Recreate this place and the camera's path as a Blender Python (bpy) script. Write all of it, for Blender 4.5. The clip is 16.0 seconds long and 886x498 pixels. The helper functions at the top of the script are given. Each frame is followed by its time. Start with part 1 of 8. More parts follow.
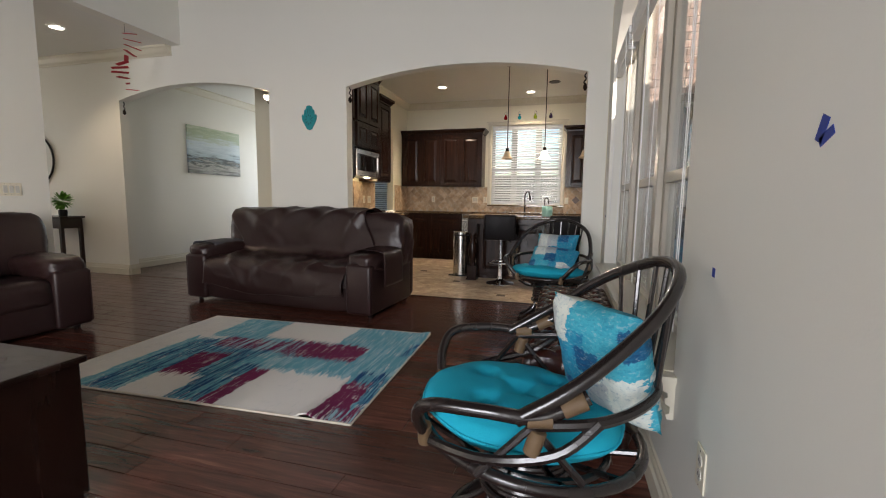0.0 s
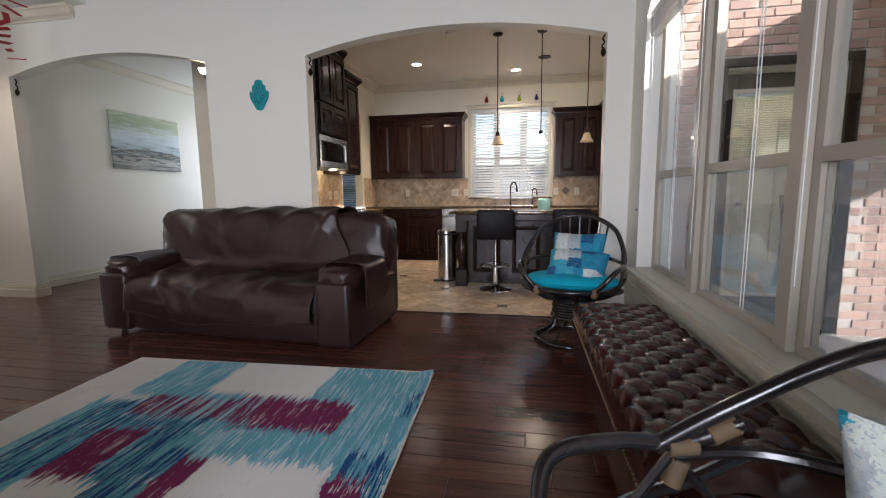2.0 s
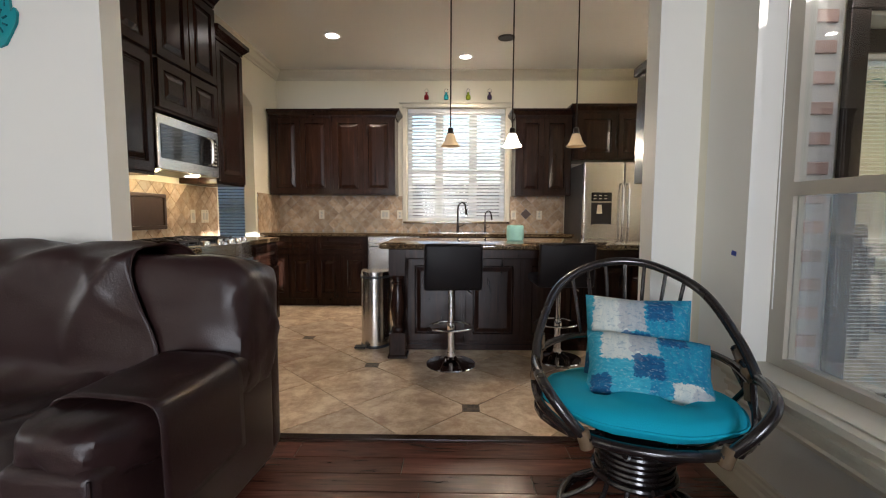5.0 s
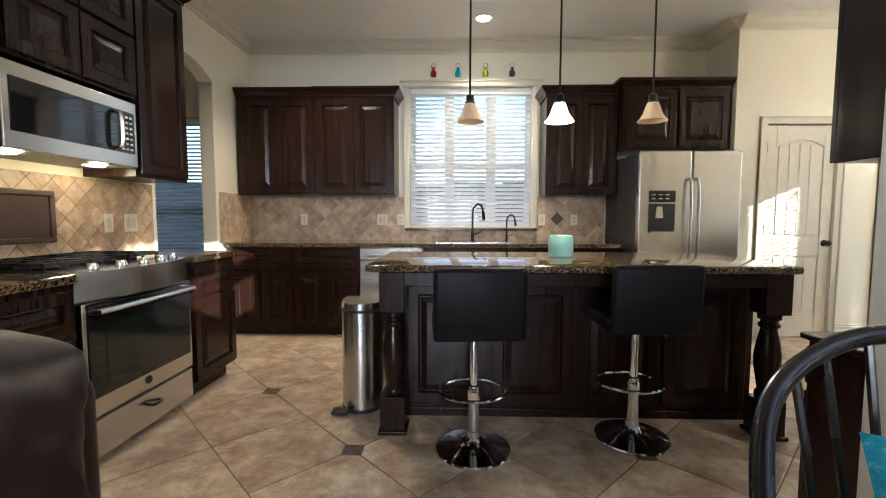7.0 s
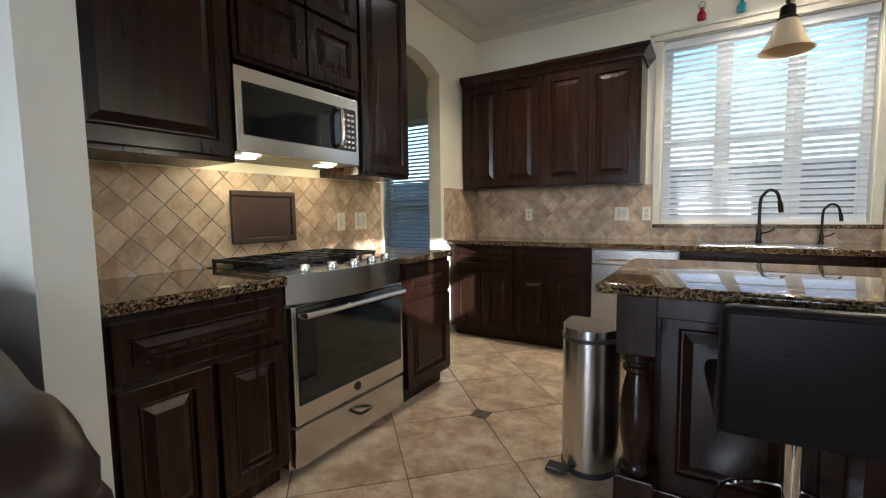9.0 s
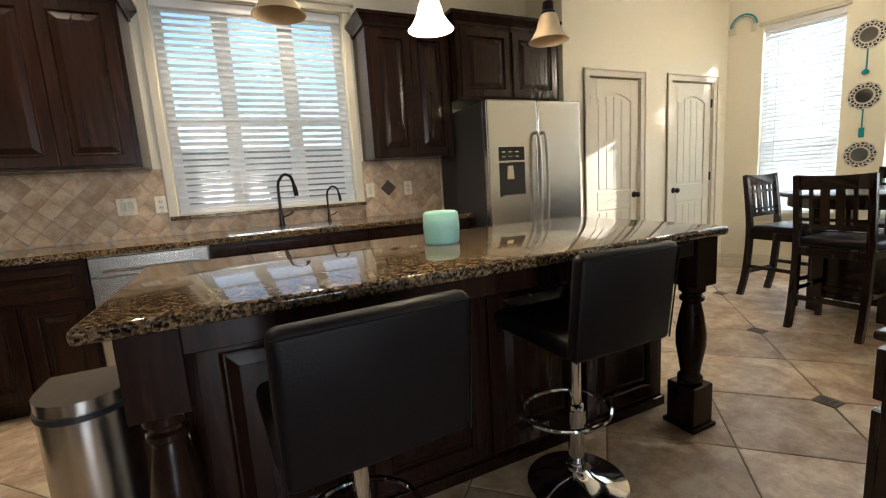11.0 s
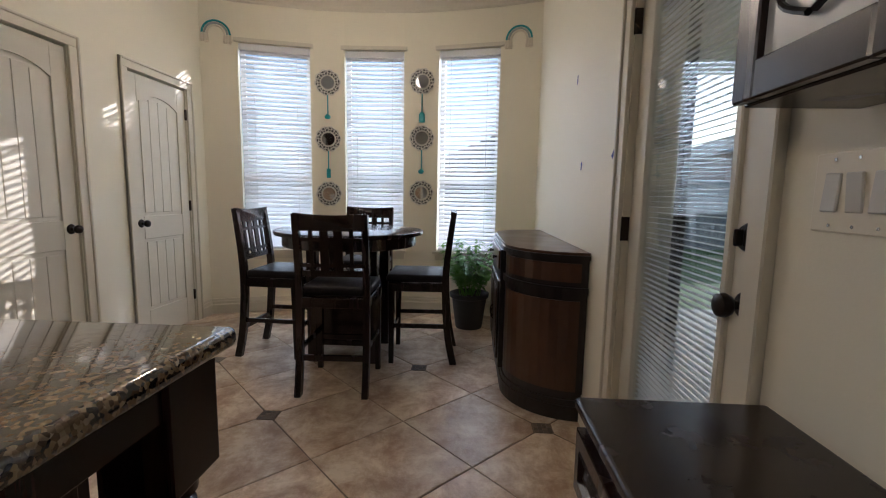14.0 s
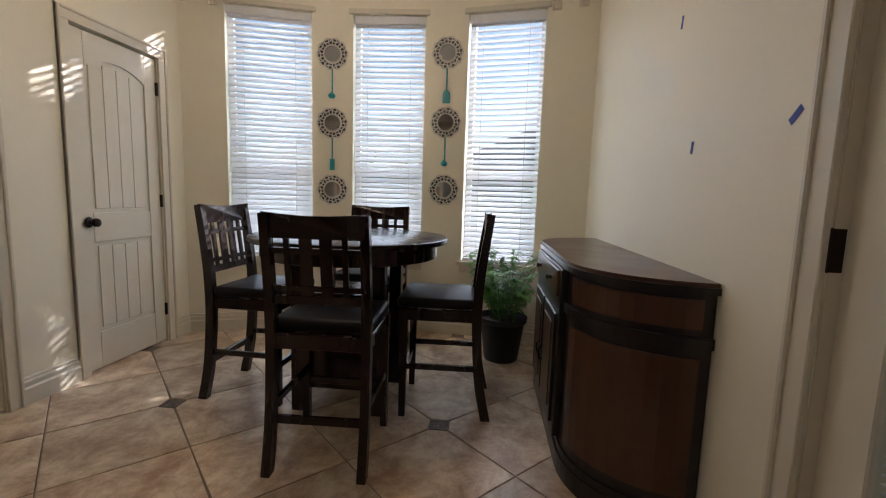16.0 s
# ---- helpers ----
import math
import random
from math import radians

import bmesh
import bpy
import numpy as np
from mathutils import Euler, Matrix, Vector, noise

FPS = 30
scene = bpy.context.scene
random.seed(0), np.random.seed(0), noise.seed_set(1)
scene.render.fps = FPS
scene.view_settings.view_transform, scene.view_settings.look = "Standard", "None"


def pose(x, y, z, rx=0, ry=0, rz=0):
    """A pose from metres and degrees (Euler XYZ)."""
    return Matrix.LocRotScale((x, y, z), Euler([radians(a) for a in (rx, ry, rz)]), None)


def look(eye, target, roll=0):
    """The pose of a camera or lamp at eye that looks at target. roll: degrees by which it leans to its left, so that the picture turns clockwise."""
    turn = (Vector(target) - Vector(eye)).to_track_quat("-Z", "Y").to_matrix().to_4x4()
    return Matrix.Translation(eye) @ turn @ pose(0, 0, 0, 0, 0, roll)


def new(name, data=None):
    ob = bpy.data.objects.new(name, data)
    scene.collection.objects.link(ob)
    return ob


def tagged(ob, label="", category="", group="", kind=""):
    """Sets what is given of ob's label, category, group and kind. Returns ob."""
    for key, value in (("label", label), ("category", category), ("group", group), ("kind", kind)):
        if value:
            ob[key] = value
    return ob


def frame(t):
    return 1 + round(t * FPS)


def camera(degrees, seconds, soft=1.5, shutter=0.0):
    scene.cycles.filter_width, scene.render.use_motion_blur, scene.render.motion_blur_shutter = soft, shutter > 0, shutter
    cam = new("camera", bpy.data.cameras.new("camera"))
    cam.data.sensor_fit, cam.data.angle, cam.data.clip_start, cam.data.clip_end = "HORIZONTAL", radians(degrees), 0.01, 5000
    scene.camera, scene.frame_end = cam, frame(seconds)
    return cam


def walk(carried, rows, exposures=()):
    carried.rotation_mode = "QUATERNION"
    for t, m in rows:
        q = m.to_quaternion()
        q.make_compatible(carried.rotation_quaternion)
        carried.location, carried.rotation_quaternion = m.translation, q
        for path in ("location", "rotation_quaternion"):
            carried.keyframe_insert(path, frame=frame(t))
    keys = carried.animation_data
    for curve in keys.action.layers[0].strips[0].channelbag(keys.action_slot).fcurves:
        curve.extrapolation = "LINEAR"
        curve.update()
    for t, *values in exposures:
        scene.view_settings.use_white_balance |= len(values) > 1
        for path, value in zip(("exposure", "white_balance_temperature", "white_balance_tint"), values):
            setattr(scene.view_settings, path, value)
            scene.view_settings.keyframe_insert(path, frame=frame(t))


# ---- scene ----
cam = camera(91.3, 16.0, soft=1.1)
PATH = [
    (0, (0.661, 0.839, 1.115), (0.131, 2.755, 0.893), 0.7),
    (0.5, (0.522, 0.99, 1.139), (0.169, 2.944, 0.902), -0.0),
    (1, (0.376, 1.152, 1.16), (0.022, 3.105, 0.913), -1.0),
    (1.5, (0.278, 1.376, 1.144), (-0.1, 3.322, 0.877), -1.1),
    (2, (0.19, 1.64, 1.132), (-0.179, 3.589, 0.876), -0.7),
    (2.5, (0.062, 1.905, 1.142), (-0.126, 3.882, 0.906), 0.3),
    (3, (-0.029, 2.161, 1.131), (-0.09, 4.147, 0.903), 0.6),
    (3.2, (-0.047, 2.3, 1.134), (-0.08, 4.288, 0.916), 0.5),
    (5.3, (-0.154, 3.618, 1.144), (-0.19, 5.612, 0.998), 0.1),
    (5.5, (-0.157, 3.747, 1.142), (-0.212, 5.742, 1.007), 0.3),
    (6, (-0.198, 4.031, 1.16), (-0.254, 6.027, 1.05), 0.3),
    (6.5, (-0.226, 4.321, 1.148), (-0.266, 6.317, 1.032), -0.0),
    (7, (-0.234, 4.562, 1.154), (-0.29, 6.556, 1.013), 0.1),
    (7.5, (-0.25, 4.82, 1.165), (-0.208, 6.814, 1.018), 0.6),
    (8, (-0.325, 4.953, 1.149), (-0.748, 6.902, 1.005), 0.6),
    (8.2, (-0.329, 5.003, 1.158), (-0.99, 6.886, 1.024), 0.9),
    (9.2, (-0.36, 5.21, 1.17), (-1.42, 6.9, 1.0), -1.0),
    (10.3, (-0.379, 5.445, 1.182), (-0.506, 7.429, 0.961), -3.1),
    (10.5, (-0.434, 5.523, 1.179), (-0.248, 7.499, 0.933), -5.0),
    (11, (-0.34, 5.633, 1.171), (0.49, 7.427, 0.866), -3.7),
    (11.5, (-0.188, 5.814, 1.202), (1.144, 7.275, 0.9), -2.2),
    (12, (-0.015, 5.953, 1.205), (1.655, 7.009, 0.892), -0.8),
    (12.5, (0.16, 6.106, 1.208), (2.044, 6.715, 0.923), -0.3),
    (13, (0.321, 6.207, 1.178), (2.267, 6.573, 0.896), -0.2),
    (13.5, (0.547, 6.272, 1.183), (2.521, 6.475, 0.929), 0.2),
    (14, (0.73, 6.323, 1.167), (2.712, 6.437, 0.927), 1.0),
    (14.5, (0.909, 6.386, 1.166), (2.895, 6.421, 0.938), 1.8),
    (15, (1.087, 6.434, 1.163), (3.075, 6.436, 0.944), 1.8),
    (15.5, (1.305, 6.439, 1.146), (3.29, 6.507, 0.914), 1.1),
    (16, (1.515, 6.447, 1.139), (3.492, 6.638, 0.902), 1.8),
]
EXPOSURE = [(0.0, 1.05, 6600, 16), (1.0, 1.2, 6250, 18), (2.0, 1.2, 6100, 19), (3.0, 1.05, 6050, 20), (5.5, 1.45, 6200, 14), (6.5, 1.5, 5850, 12), (7.5, 1.25, 5550, 11), (8.0, 1.15, 5400, 11), (10.5, 1.45, 6050, 8), (11.0, 1.1, 6150, 11), (11.5, 0.9, 6050, 13), (12.5, 0.62, 5750, 17), (13.0, 0.5, 5650, 17), (14.0, 0.28, 5650, 19), (14.5, 0.2, 5700, 20), (15.0, 0.18, 5700, 22), (16.0, 0.15, 6000, 20)]
walk(cam, [(t, look(eye, target, roll)) for t, eye, target, roll in PATH], EXPOSURE)

# ---- daylight ----
SUN_WAY = Vector((-0.68, 0.73, -0.335)).normalized()
world = bpy.data.worlds.new("sky")
scene.world = world
world.use_nodes = True
wn = world.node_tree
sky = wn.nodes.new("ShaderNodeTexSky")
sky.sky_type = "NISHITA"
sky.sun_disc = False
sky.sun_elevation = radians(18.5)
sky.sun_rotation = math.atan2(-SUN_WAY.x, -SUN_WAY.y)
wn.links.new(sky.outputs[0], wn.nodes["Background"].inputs[0])
wn.nodes["Background"].inputs[1].default_value = 0.15

sun = new("sun", bpy.data.lights.new("sun", "SUN"))
sun.data.energy, sun.data.angle, sun.data.color = 5.0, radians(0.4), (1.0, 0.92, 0.82)
sun.matrix_world = look((20, -20, 15), Vector((20, -20, 15)) + SUN_WAY)


def window_light(name, eye, target, w, h, watts, colour):
    """An area lamp standing in for sky light at an opening."""
    la = bpy.data.lights.new(name, "AREA")
    la.shape, la.size, la.size_y, la.energy, la.color = "RECTANGLE", w, h, watts, colour
    ob = new(name, la)
    ob.matrix_world = look(eye, target)
    return ob


def bulb(name, x, y, z, watts, colour, r=0.04, spot=0):
    la = bpy.data.lights.new(name, "SPOT" if spot else "POINT")
    la.energy, la.color, la.shadow_soft_size = watts, colour, r
    if spot:
        la.spot_size, la.spot_blend = radians(spot), 0.6
    ob = new(name, la)
    ob.location = (x, y, z)
    return ob


DAY = (0.86, 0.94, 1.0)
WARM = (1.0, 0.82, 0.58)
# rear lamp is an added fill; no window is known there
window_light("rear_window_light", (-0.35, -2.95, 1.75), (-1.3, 0, 1.15), 2.1, 1.9, 120, (0.92, 0.96, 1.0))
window_light("kitchen_window_light", (-0.07, 9.46, 1.8), (-0.07, 6, 1.8), 1.25, 1.44, 1.2, (0.76, 0.82, 1.0))
for wx, wy, ux, uy in ((4.985 + 0.155, 6.35, -0.985, 0.17), (5.07 + 0.155, 7.27, -1.0, -0.03), (4.91 + 0.155, 8.19, -0.96, -0.27)):
    window_light("bay_window_light", (wx, wy, 1.6), (wx + ux, wy + uy, 1.6), 0.56, 1.9, 14, (0.88, 0.95, 1.0))
# these two lamps brighten dining room and hall from assumed, unseen windows
window_light("dining_window_light", (-5.1, 9.57, 1.7), (-4.9, 6, 1.4), 1.1, 1.8, 9, DAY)
window_light("entry_window_light", (-10.15, 4.4, 1.9), (-6, 4.6, 1.5), 1.6, 1.9, 16, (1.0, 0.95, 0.88))

# ---- materials ----
def nodes_of(name):
    m = bpy.data.materials.new(name)
    m.use_nodes = True
    nt = m.node_tree
    return m, nt, nt.nodes["Principled BSDF"]


def add(nt, kind, **inputs):
    n = nt.nodes.new(kind)
    for k, v in inputs.items():
        key = k.replace("_", " ")
        if hasattr(v, "is_linked") or hasattr(v, "links"):
            nt.links.new(v, n.inputs[key])
        else:
            n.inputs[key].default_value = v
    return n


def coords(nt, scale=(1, 1, 1), turn=(0, 0, 0), which="Object"):
    tc = nt.nodes.new("ShaderNodeTexCoord")
    mp = nt.nodes.new("ShaderNodeMapping")
    mp.inputs["Scale"].default_value = scale
    mp.inputs["Rotation"].default_value = [radians(a) for a in turn]
    nt.links.new(tc.outputs[which], mp.inputs["Vector"])
    return mp.outputs[0]


def world_coords(nt, scale=(1, 1, 1), turn=(0, 0, 0)):
    g = nt.nodes.new("ShaderNodeNewGeometry")
    mp = nt.nodes.new("ShaderNodeMapping")
    mp.inputs["Scale"].default_value = scale
    mp.inputs["Rotation"].default_value = [radians(a) for a in turn]
    nt.links.new(g.outputs["Position"], mp.inputs["Vector"])
    return mp.outputs[0]


def noise_out(nt, vec, scale, detail=4.0, rough=0.55, distort=0.0):
    n = add(nt, "ShaderNodeTexNoise", Vector=vec, Scale=scale, Detail=detail, Roughness=rough, Distortion=distort)
    return n.outputs[0]


def ramp(nt, fac, stops):
    r = nt.nodes.new("ShaderNodeValToRGB")
    e = r.color_ramp.elements
    while len(e) < len(stops):
        e.new(0.5)
    for el, (p, c) in zip(e, stops):
        el.position, el.color = p, (*c, 1)
    nt.links.new(fac, r.inputs[0])
    return r.outputs[0]


def mix(nt, fac, a, b, blend="MIX"):
    m = nt.nodes.new("ShaderNodeMix")
    m.data_type, m.blend_type = "RGBA", blend
    for sock, v in ((m.inputs[0], fac), (m.inputs[6], a), (m.inputs[7], b)):
        if hasattr(v, "links"):
            nt.links.new(v, sock)
        elif isinstance(v, (int, float)):
            sock.default_value = v
        else:
            sock.default_value = (*v, 1)
    return m.outputs[2]


def calc(nt, op, a, b=0.0, c=0.0):
    m = nt.nodes.new("ShaderNodeMath")
    m.operation = op
    for sock, v in zip(m.inputs, (a, b, c)):
        if hasattr(v, "links"):
            nt.links.new(v, sock)
        else:
            sock.default_value = v
    return m.outputs[0]


def bump(nt, bsdf, height, strength, dist=0.01):
    b = nt.nodes.new("ShaderNodeBump")
    b.inputs["Strength"].default_value, b.inputs["Distance"].default_value = strength, dist
    nt.links.new(height, b.inputs["Height"])
    nt.links.new(b.outputs[0], bsdf.inputs["Normal"])


def scaled(c, k):
    return tuple(min(1.0, v * k) for v in c)


def surface(name, colour, rough=0.5, metal=0.0, vary=0.12, big=1.2, fine=40.0, relief=0.1, rough_vary=0.12, coat=0.0, stretch=(1, 1, 1), per_piece=0.0, spec=0.5):
    """A surface with large soft variation, fine grain and slight relief."""
    m, nt, b = nodes_of(name)
    v = world_coords(nt, stretch)
    n1, n2 = noise_out(nt, v, big, 3), noise_out(nt, v, fine, 6, 0.65)
    c = mix(nt, n1, scaled(colour, 1 - vary), scaled(colour, 1 + vary))
    c = mix(nt, calc(nt, "MULTIPLY", n2, 0.5), c, scaled(colour, 1 - 1.4 * vary))
    if per_piece:
        oi = nt.nodes.new("ShaderNodeObjectInfo")
        k = calc(nt, "MULTIPLY_ADD", oi.outputs["Random"], 2 * per_piece, 1 - per_piece)
        hs = nt.nodes.new("ShaderNodeHueSaturation")
        nt.links.new(k, hs.inputs["Value"])
        nt.links.new(c, hs.inputs["Color"])
        c = hs.outputs[0]
    nt.links.new(c, b.inputs["Base Color"])
    nt.links.new(calc(nt, "MULTIPLY_ADD", n1, 2 * rough_vary, max(0.02, rough - rough_vary)), b.inputs["Roughness"])
    b.inputs["Metallic"].default_value = metal
    b.inputs["Coat Weight"].default_value = coat
    b.inputs["Coat Roughness"].default_value = 0.12
    b.inputs["Specular IOR Level"].default_value = spec
    if relief:
        bump(nt, b, n2, relief, 0.004)
    return m


PAINT = surface("wall_paint", (0.80, 0.785, 0.72), 0.55, vary=0.02, fine=120, relief=0.12, rough_vary=0.05)
PAINT_K = surface("kitchen_paint", (0.80, 0.755, 0.61), 0.55, vary=0.025, fine=120, relief=0.12, rough_vary=0.05)
CEIL = surface("ceiling_paint", (0.78, 0.77, 0.73), 0.7, vary=0.02, fine=90, relief=0.2, rough_vary=0.05)
TRIM = surface("trim_paint", (0.65, 0.605, 0.49), 0.35, vary=0.04, fine=30, relief=0.03)
WHITE = surface("white_paint", (0.8, 0.8, 0.78), 0.35, vary=0.03, relief=0.03)
CASING = surface("window_frame_paint", (0.44, 0.40, 0.33), 0.35, vary=0.05, relief=0.03)
STEEL = surface("stainless_steel", (0.63, 0.61, 0.57), 0.25, 1.0, vary=0.05, big=2, fine=60, relief=0.03, rough_vary=0.05, stretch=(1, 1, 0.05))
CHROME = surface("chrome", (0.75, 0.75, 0.75), 0.08, 1.0, vary=0.02, relief=0, rough_vary=0.03)
BLACK = surface("black_metal", (0.015, 0.014, 0.014), 0.35, 0.5, vary=0.2, relief=0.02)
BRONZE = surface("oiled_bronze", (0.03, 0.022, 0.018), 0.3, 0.8, vary=0.2, relief=0.02)
BLACKGLASS = surface("black_glass", (0.012, 0.013, 0.015), 0.06, vary=0.1, relief=0, rough_vary=0.02)
PLASTIC = surface("almond_plastic", (0.78, 0.72, 0.58), 0.35, vary=0.02, relief=0)
DARKPLASTIC = surface("dark_plastic", (0.02, 0.02, 0.022), 0.4, vary=0.1, relief=0.02)
TURQ = surface("turquoise_cotton", (0.006, 0.44, 0.60), 0.85, vary=0.12, big=6, fine=180, relief=0.35, spec=0.2)
LEATHER = surface("brown_leather", (0.030, 0.014, 0.013), 0.33, vary=0.25, big=4, fine=130, relief=0.3, rough_vary=0.08, spec=0.35)
LEATHER_T = surface("tufted_leather", (0.055, 0.016, 0.012), 0.15, vary=0.25, big=5, fine=130, relief=0.15, rough_vary=0.05, spec=0.45)
VINYL = surface("stool_vinyl", (0.009, 0.007, 0.0075), 0.45, vary=0.15, big=4, fine=160, relief=0.25, spec=0.2)
RATTAN = surface("dark_rattan", (0.018, 0.013, 0.012), 0.25, vary=0.3, big=6, fine=60, relief=0.15, coat=0.4)
BINDING = surface("cane_binding", (0.16, 0.10, 0.05), 0.55, vary=0.3, big=30, fine=220, relief=0.6)
ESPRESSO = surface("espresso_wood", (0.018, 0.0075, 0.005), 0.25, vary=0.3, big=3, fine=40, relief=0.08, coat=0.12, stretch=(4, 4, 0.5), spec=0.4)
TEAL = surface("teal_plastic", (0.0, 0.27, 0.30), 0.4, vary=0.1, relief=0.05)
POT = surface("grey_pot", (0.035, 0.037, 0.04), 0.6, vary=0.2, relief=0.1)
SOIL = surface("soil", (0.03, 0.02, 0.013), 0.95, vary=0.4, fine=90, relief=0.9)
LEAF = surface("leaf_green", (0.12, 0.32, 0.035), 0.5, vary=0.35, big=14, fine=60, relief=0.1)
CERAMIC = surface("aqua_ceramic", (0.30, 0.58, 0.52), 0.35, vary=0.18, big=25, fine=80, relief=0.6)
CONCRETE = surface("concrete", (0.58, 0.56, 0.53), 0.85, vary=0.12, big=1.5, fine=30, relief=0.4)
FENCE = surface("fence_wood", (0.36, 0.34, 0.34), 0.8, vary=0.25, big=2, fine=25, relief=0.4, stretch=(6, 6, 0.4), per_piece=0.15)
ROOF = surface("roof_shingle", (0.12, 0.11, 0.10), 0.9, vary=0.25, fine=20, relief=0.6)
BRICK = surface("brick_face", (0.42, 0.28, 0.23), 0.85, vary=0.3, big=5, fine=40, relief=0.7, per_piece=0.25)
MORTAR = surface("mortar", (0.5, 0.47, 0.43), 0.95, vary=0.15, fine=80, relief=0.6)
GRASSM = surface("grass_blades", (0.12, 0.21, 0.04), 0.7, vary=0.4, big=1.5, fine=20, relief=0.5)
IVORY = surface("ivory_ceramic", (0.62, 0.60, 0.54), 0.4, vary=0.08, big=20, relief=0.1)
TASSEL = surface("ivory_yarn", (0.72, 0.66, 0.54), 0.9, vary=0.1, fine=120, relief=0.5)
TAPE = surface("blue_tape", (0.02, 0.05, 0.30), 0.6, vary=0.1, relief=0.05)
RED = surface("red_fabric", (0.45, 0.02, 0.03), 0.7, vary=0.2, relief=0.1)
GROUT = surface("grout", (0.20, 0.15, 0.11), 0.9, vary=0.15, fine=90, relief=0.4)
MOSAIC = surface("mosaic_chip", (0.12, 0.085, 0.06), 0.5, vary=0.5, big=60, fine=160, relief=0.4, per_piece=0.4)
STONE_DARK = surface("bronze_tile", (0.09, 0.055, 0.04), 0.35, 0.3, vary=0.25, big=20, relief=0.2)


def cabinet_wood():
    m, nt, b = nodes_of("dark_cabinet_wood")
    v = world_coords(nt, (9, 9, 0.8))
    n = noise_out(nt, v, 3.0, 8, 0.62, 0.6)
    big = noise_out(nt, world_coords(nt), 2.0, 3)
    c = ramp(nt, n, [(0.25, (0.008, 0.0035, 0.0023)), (0.55, (0.025, 0.0098, 0.006)), (0.8, (0.055, 0.022, 0.0115))])
    c = mix(nt, calc(nt, "MULTIPLY", big, 0.6), c, (0.014, 0.007, 0.005))
    nt.links.new(c, b.inputs["Base Color"])
    nt.links.new(calc(nt, "MULTIPLY_ADD", n, 0.14, 0.17), b.inputs["Roughness"])
    b.inputs["Specular IOR Level"].default_value = 0.26
    b.inputs["Coat Weight"].default_value = 0.05
    b.inputs["Coat Roughness"].default_value = 0.2
    bump(nt, b, n, 0.08, 0.003)
    return m


def floor_wood():
    m, nt, b = nodes_of("dark_floor_wood")
    oi = nt.nodes.new("ShaderNodeObjectInfo")
    geo = nt.nodes.new("ShaderNodeNewGeometry")
    rnd = calc(nt, "FRACT", calc(nt, "ADD", oi.outputs["Random"], geo.outputs["Random Per Island"]))
    v = world_coords(nt, (1.2, 14, 1))
    n = noise_out(nt, v, 2.5, 8, 0.6, 0.8)
    c = ramp(nt, n, [(0.25, (0.045, 0.017, 0.013)), (0.6, (0.125, 0.044, 0.030)), (0.85, (0.25, 0.098, 0.064))])
    hs = nt.nodes.new("ShaderNodeHueSaturation")
    nt.links.new(calc(nt, "MULTIPLY_ADD", rnd, 0.7, 0.6), hs.inputs["Value"])
    nt.links.new(c, hs.inputs["Color"])
    nt.links.new(hs.outputs[0], b.inputs["Base Color"])
    scr = noise_out(nt, world_coords(nt), 5, 5)
    nt.links.new(calc(nt, "MULTIPLY_ADD", scr, 0.24, 0.10), b.inputs["Roughness"])
    bump(nt, b, n, 0.15, 0.003)
    return m


def travertine(name, lo, mid, hi, rough, scale):
    m, nt, b = nodes_of(name)
    oi = nt.nodes.new("ShaderNodeObjectInfo")
    v = world_coords(nt)
    off = nt.nodes.new("ShaderNodeVectorMath")
    off.operation = "ADD"
    nt.links.new(v, off.inputs[0])
    cmb = add(nt, "ShaderNodeCombineXYZ", X=calc(nt, "MULTIPLY", oi.outputs["Random"], 40.0), Y=calc(nt, "MULTIPLY", oi.outputs["Random"], 17.0))
    nt.links.new(cmb.outputs[0], off.inputs[1])
    n = noise_out(nt, off.outputs[0], scale, 12, 0.74, 0.25)
    f = noise_out(nt, off.outputs[0], scale * 9, 5, 0.7)
    c = ramp(nt, n, [(0.38, lo), (0.5, mid), (0.61, hi)])
    c = mix(nt, calc(nt, "MULTIPLY", f, 0.2), c, mid)
    hs = nt.nodes.new("ShaderNodeHueSaturation")
    nt.links.new(calc(nt, "MULTIPLY_ADD", oi.outputs["Random"], 0.35, 0.80), hs.inputs["Value"])
    nt.links.new(c, hs.inputs["Color"])
    nt.links.new(hs.outputs[0], b.inputs["Base Color"])
    nt.links.new(calc(nt, "MULTIPLY_ADD", f, 0.25, rough), b.inputs["Roughness"])
    bump(nt, b, f, 0.25, 0.004)
    return m


def granite():
    m, nt, b = nodes_of("granite")
    v = world_coords(nt)
    vo = add(nt, "ShaderNodeTexVoronoi", Vector=v, Scale=150.0)
    sp = nt.nodes.new("ShaderNodeSeparateColor")
    nt.links.new(vo.outputs["Color"], sp.inputs[0])
    n = noise_out(nt, v, 20, 8, 0.74, 0.4)
    k = calc(nt, "ADD", calc(nt, "MULTIPLY", sp.outputs[0], 0.5), calc(nt, "MULTIPLY", n, 0.6))
    c = ramp(nt, k, [(0.36, (0.009, 0.007, 0.006)), (0.46, (0.045, 0.026, 0.014)), (0.58, (0.12, 0.074, 0.036)), (0.70, (0.20, 0.135, 0.07)), (0.86, (0.31, 0.235, 0.145))])
    nt.links.new(c, b.inputs["Base Color"])
    b.inputs["Roughness"].default_value = 0.07
    b.inputs["Coat Weight"].default_value = 0.3
    b.inputs["Coat Roughness"].default_value = 0.03
    return m


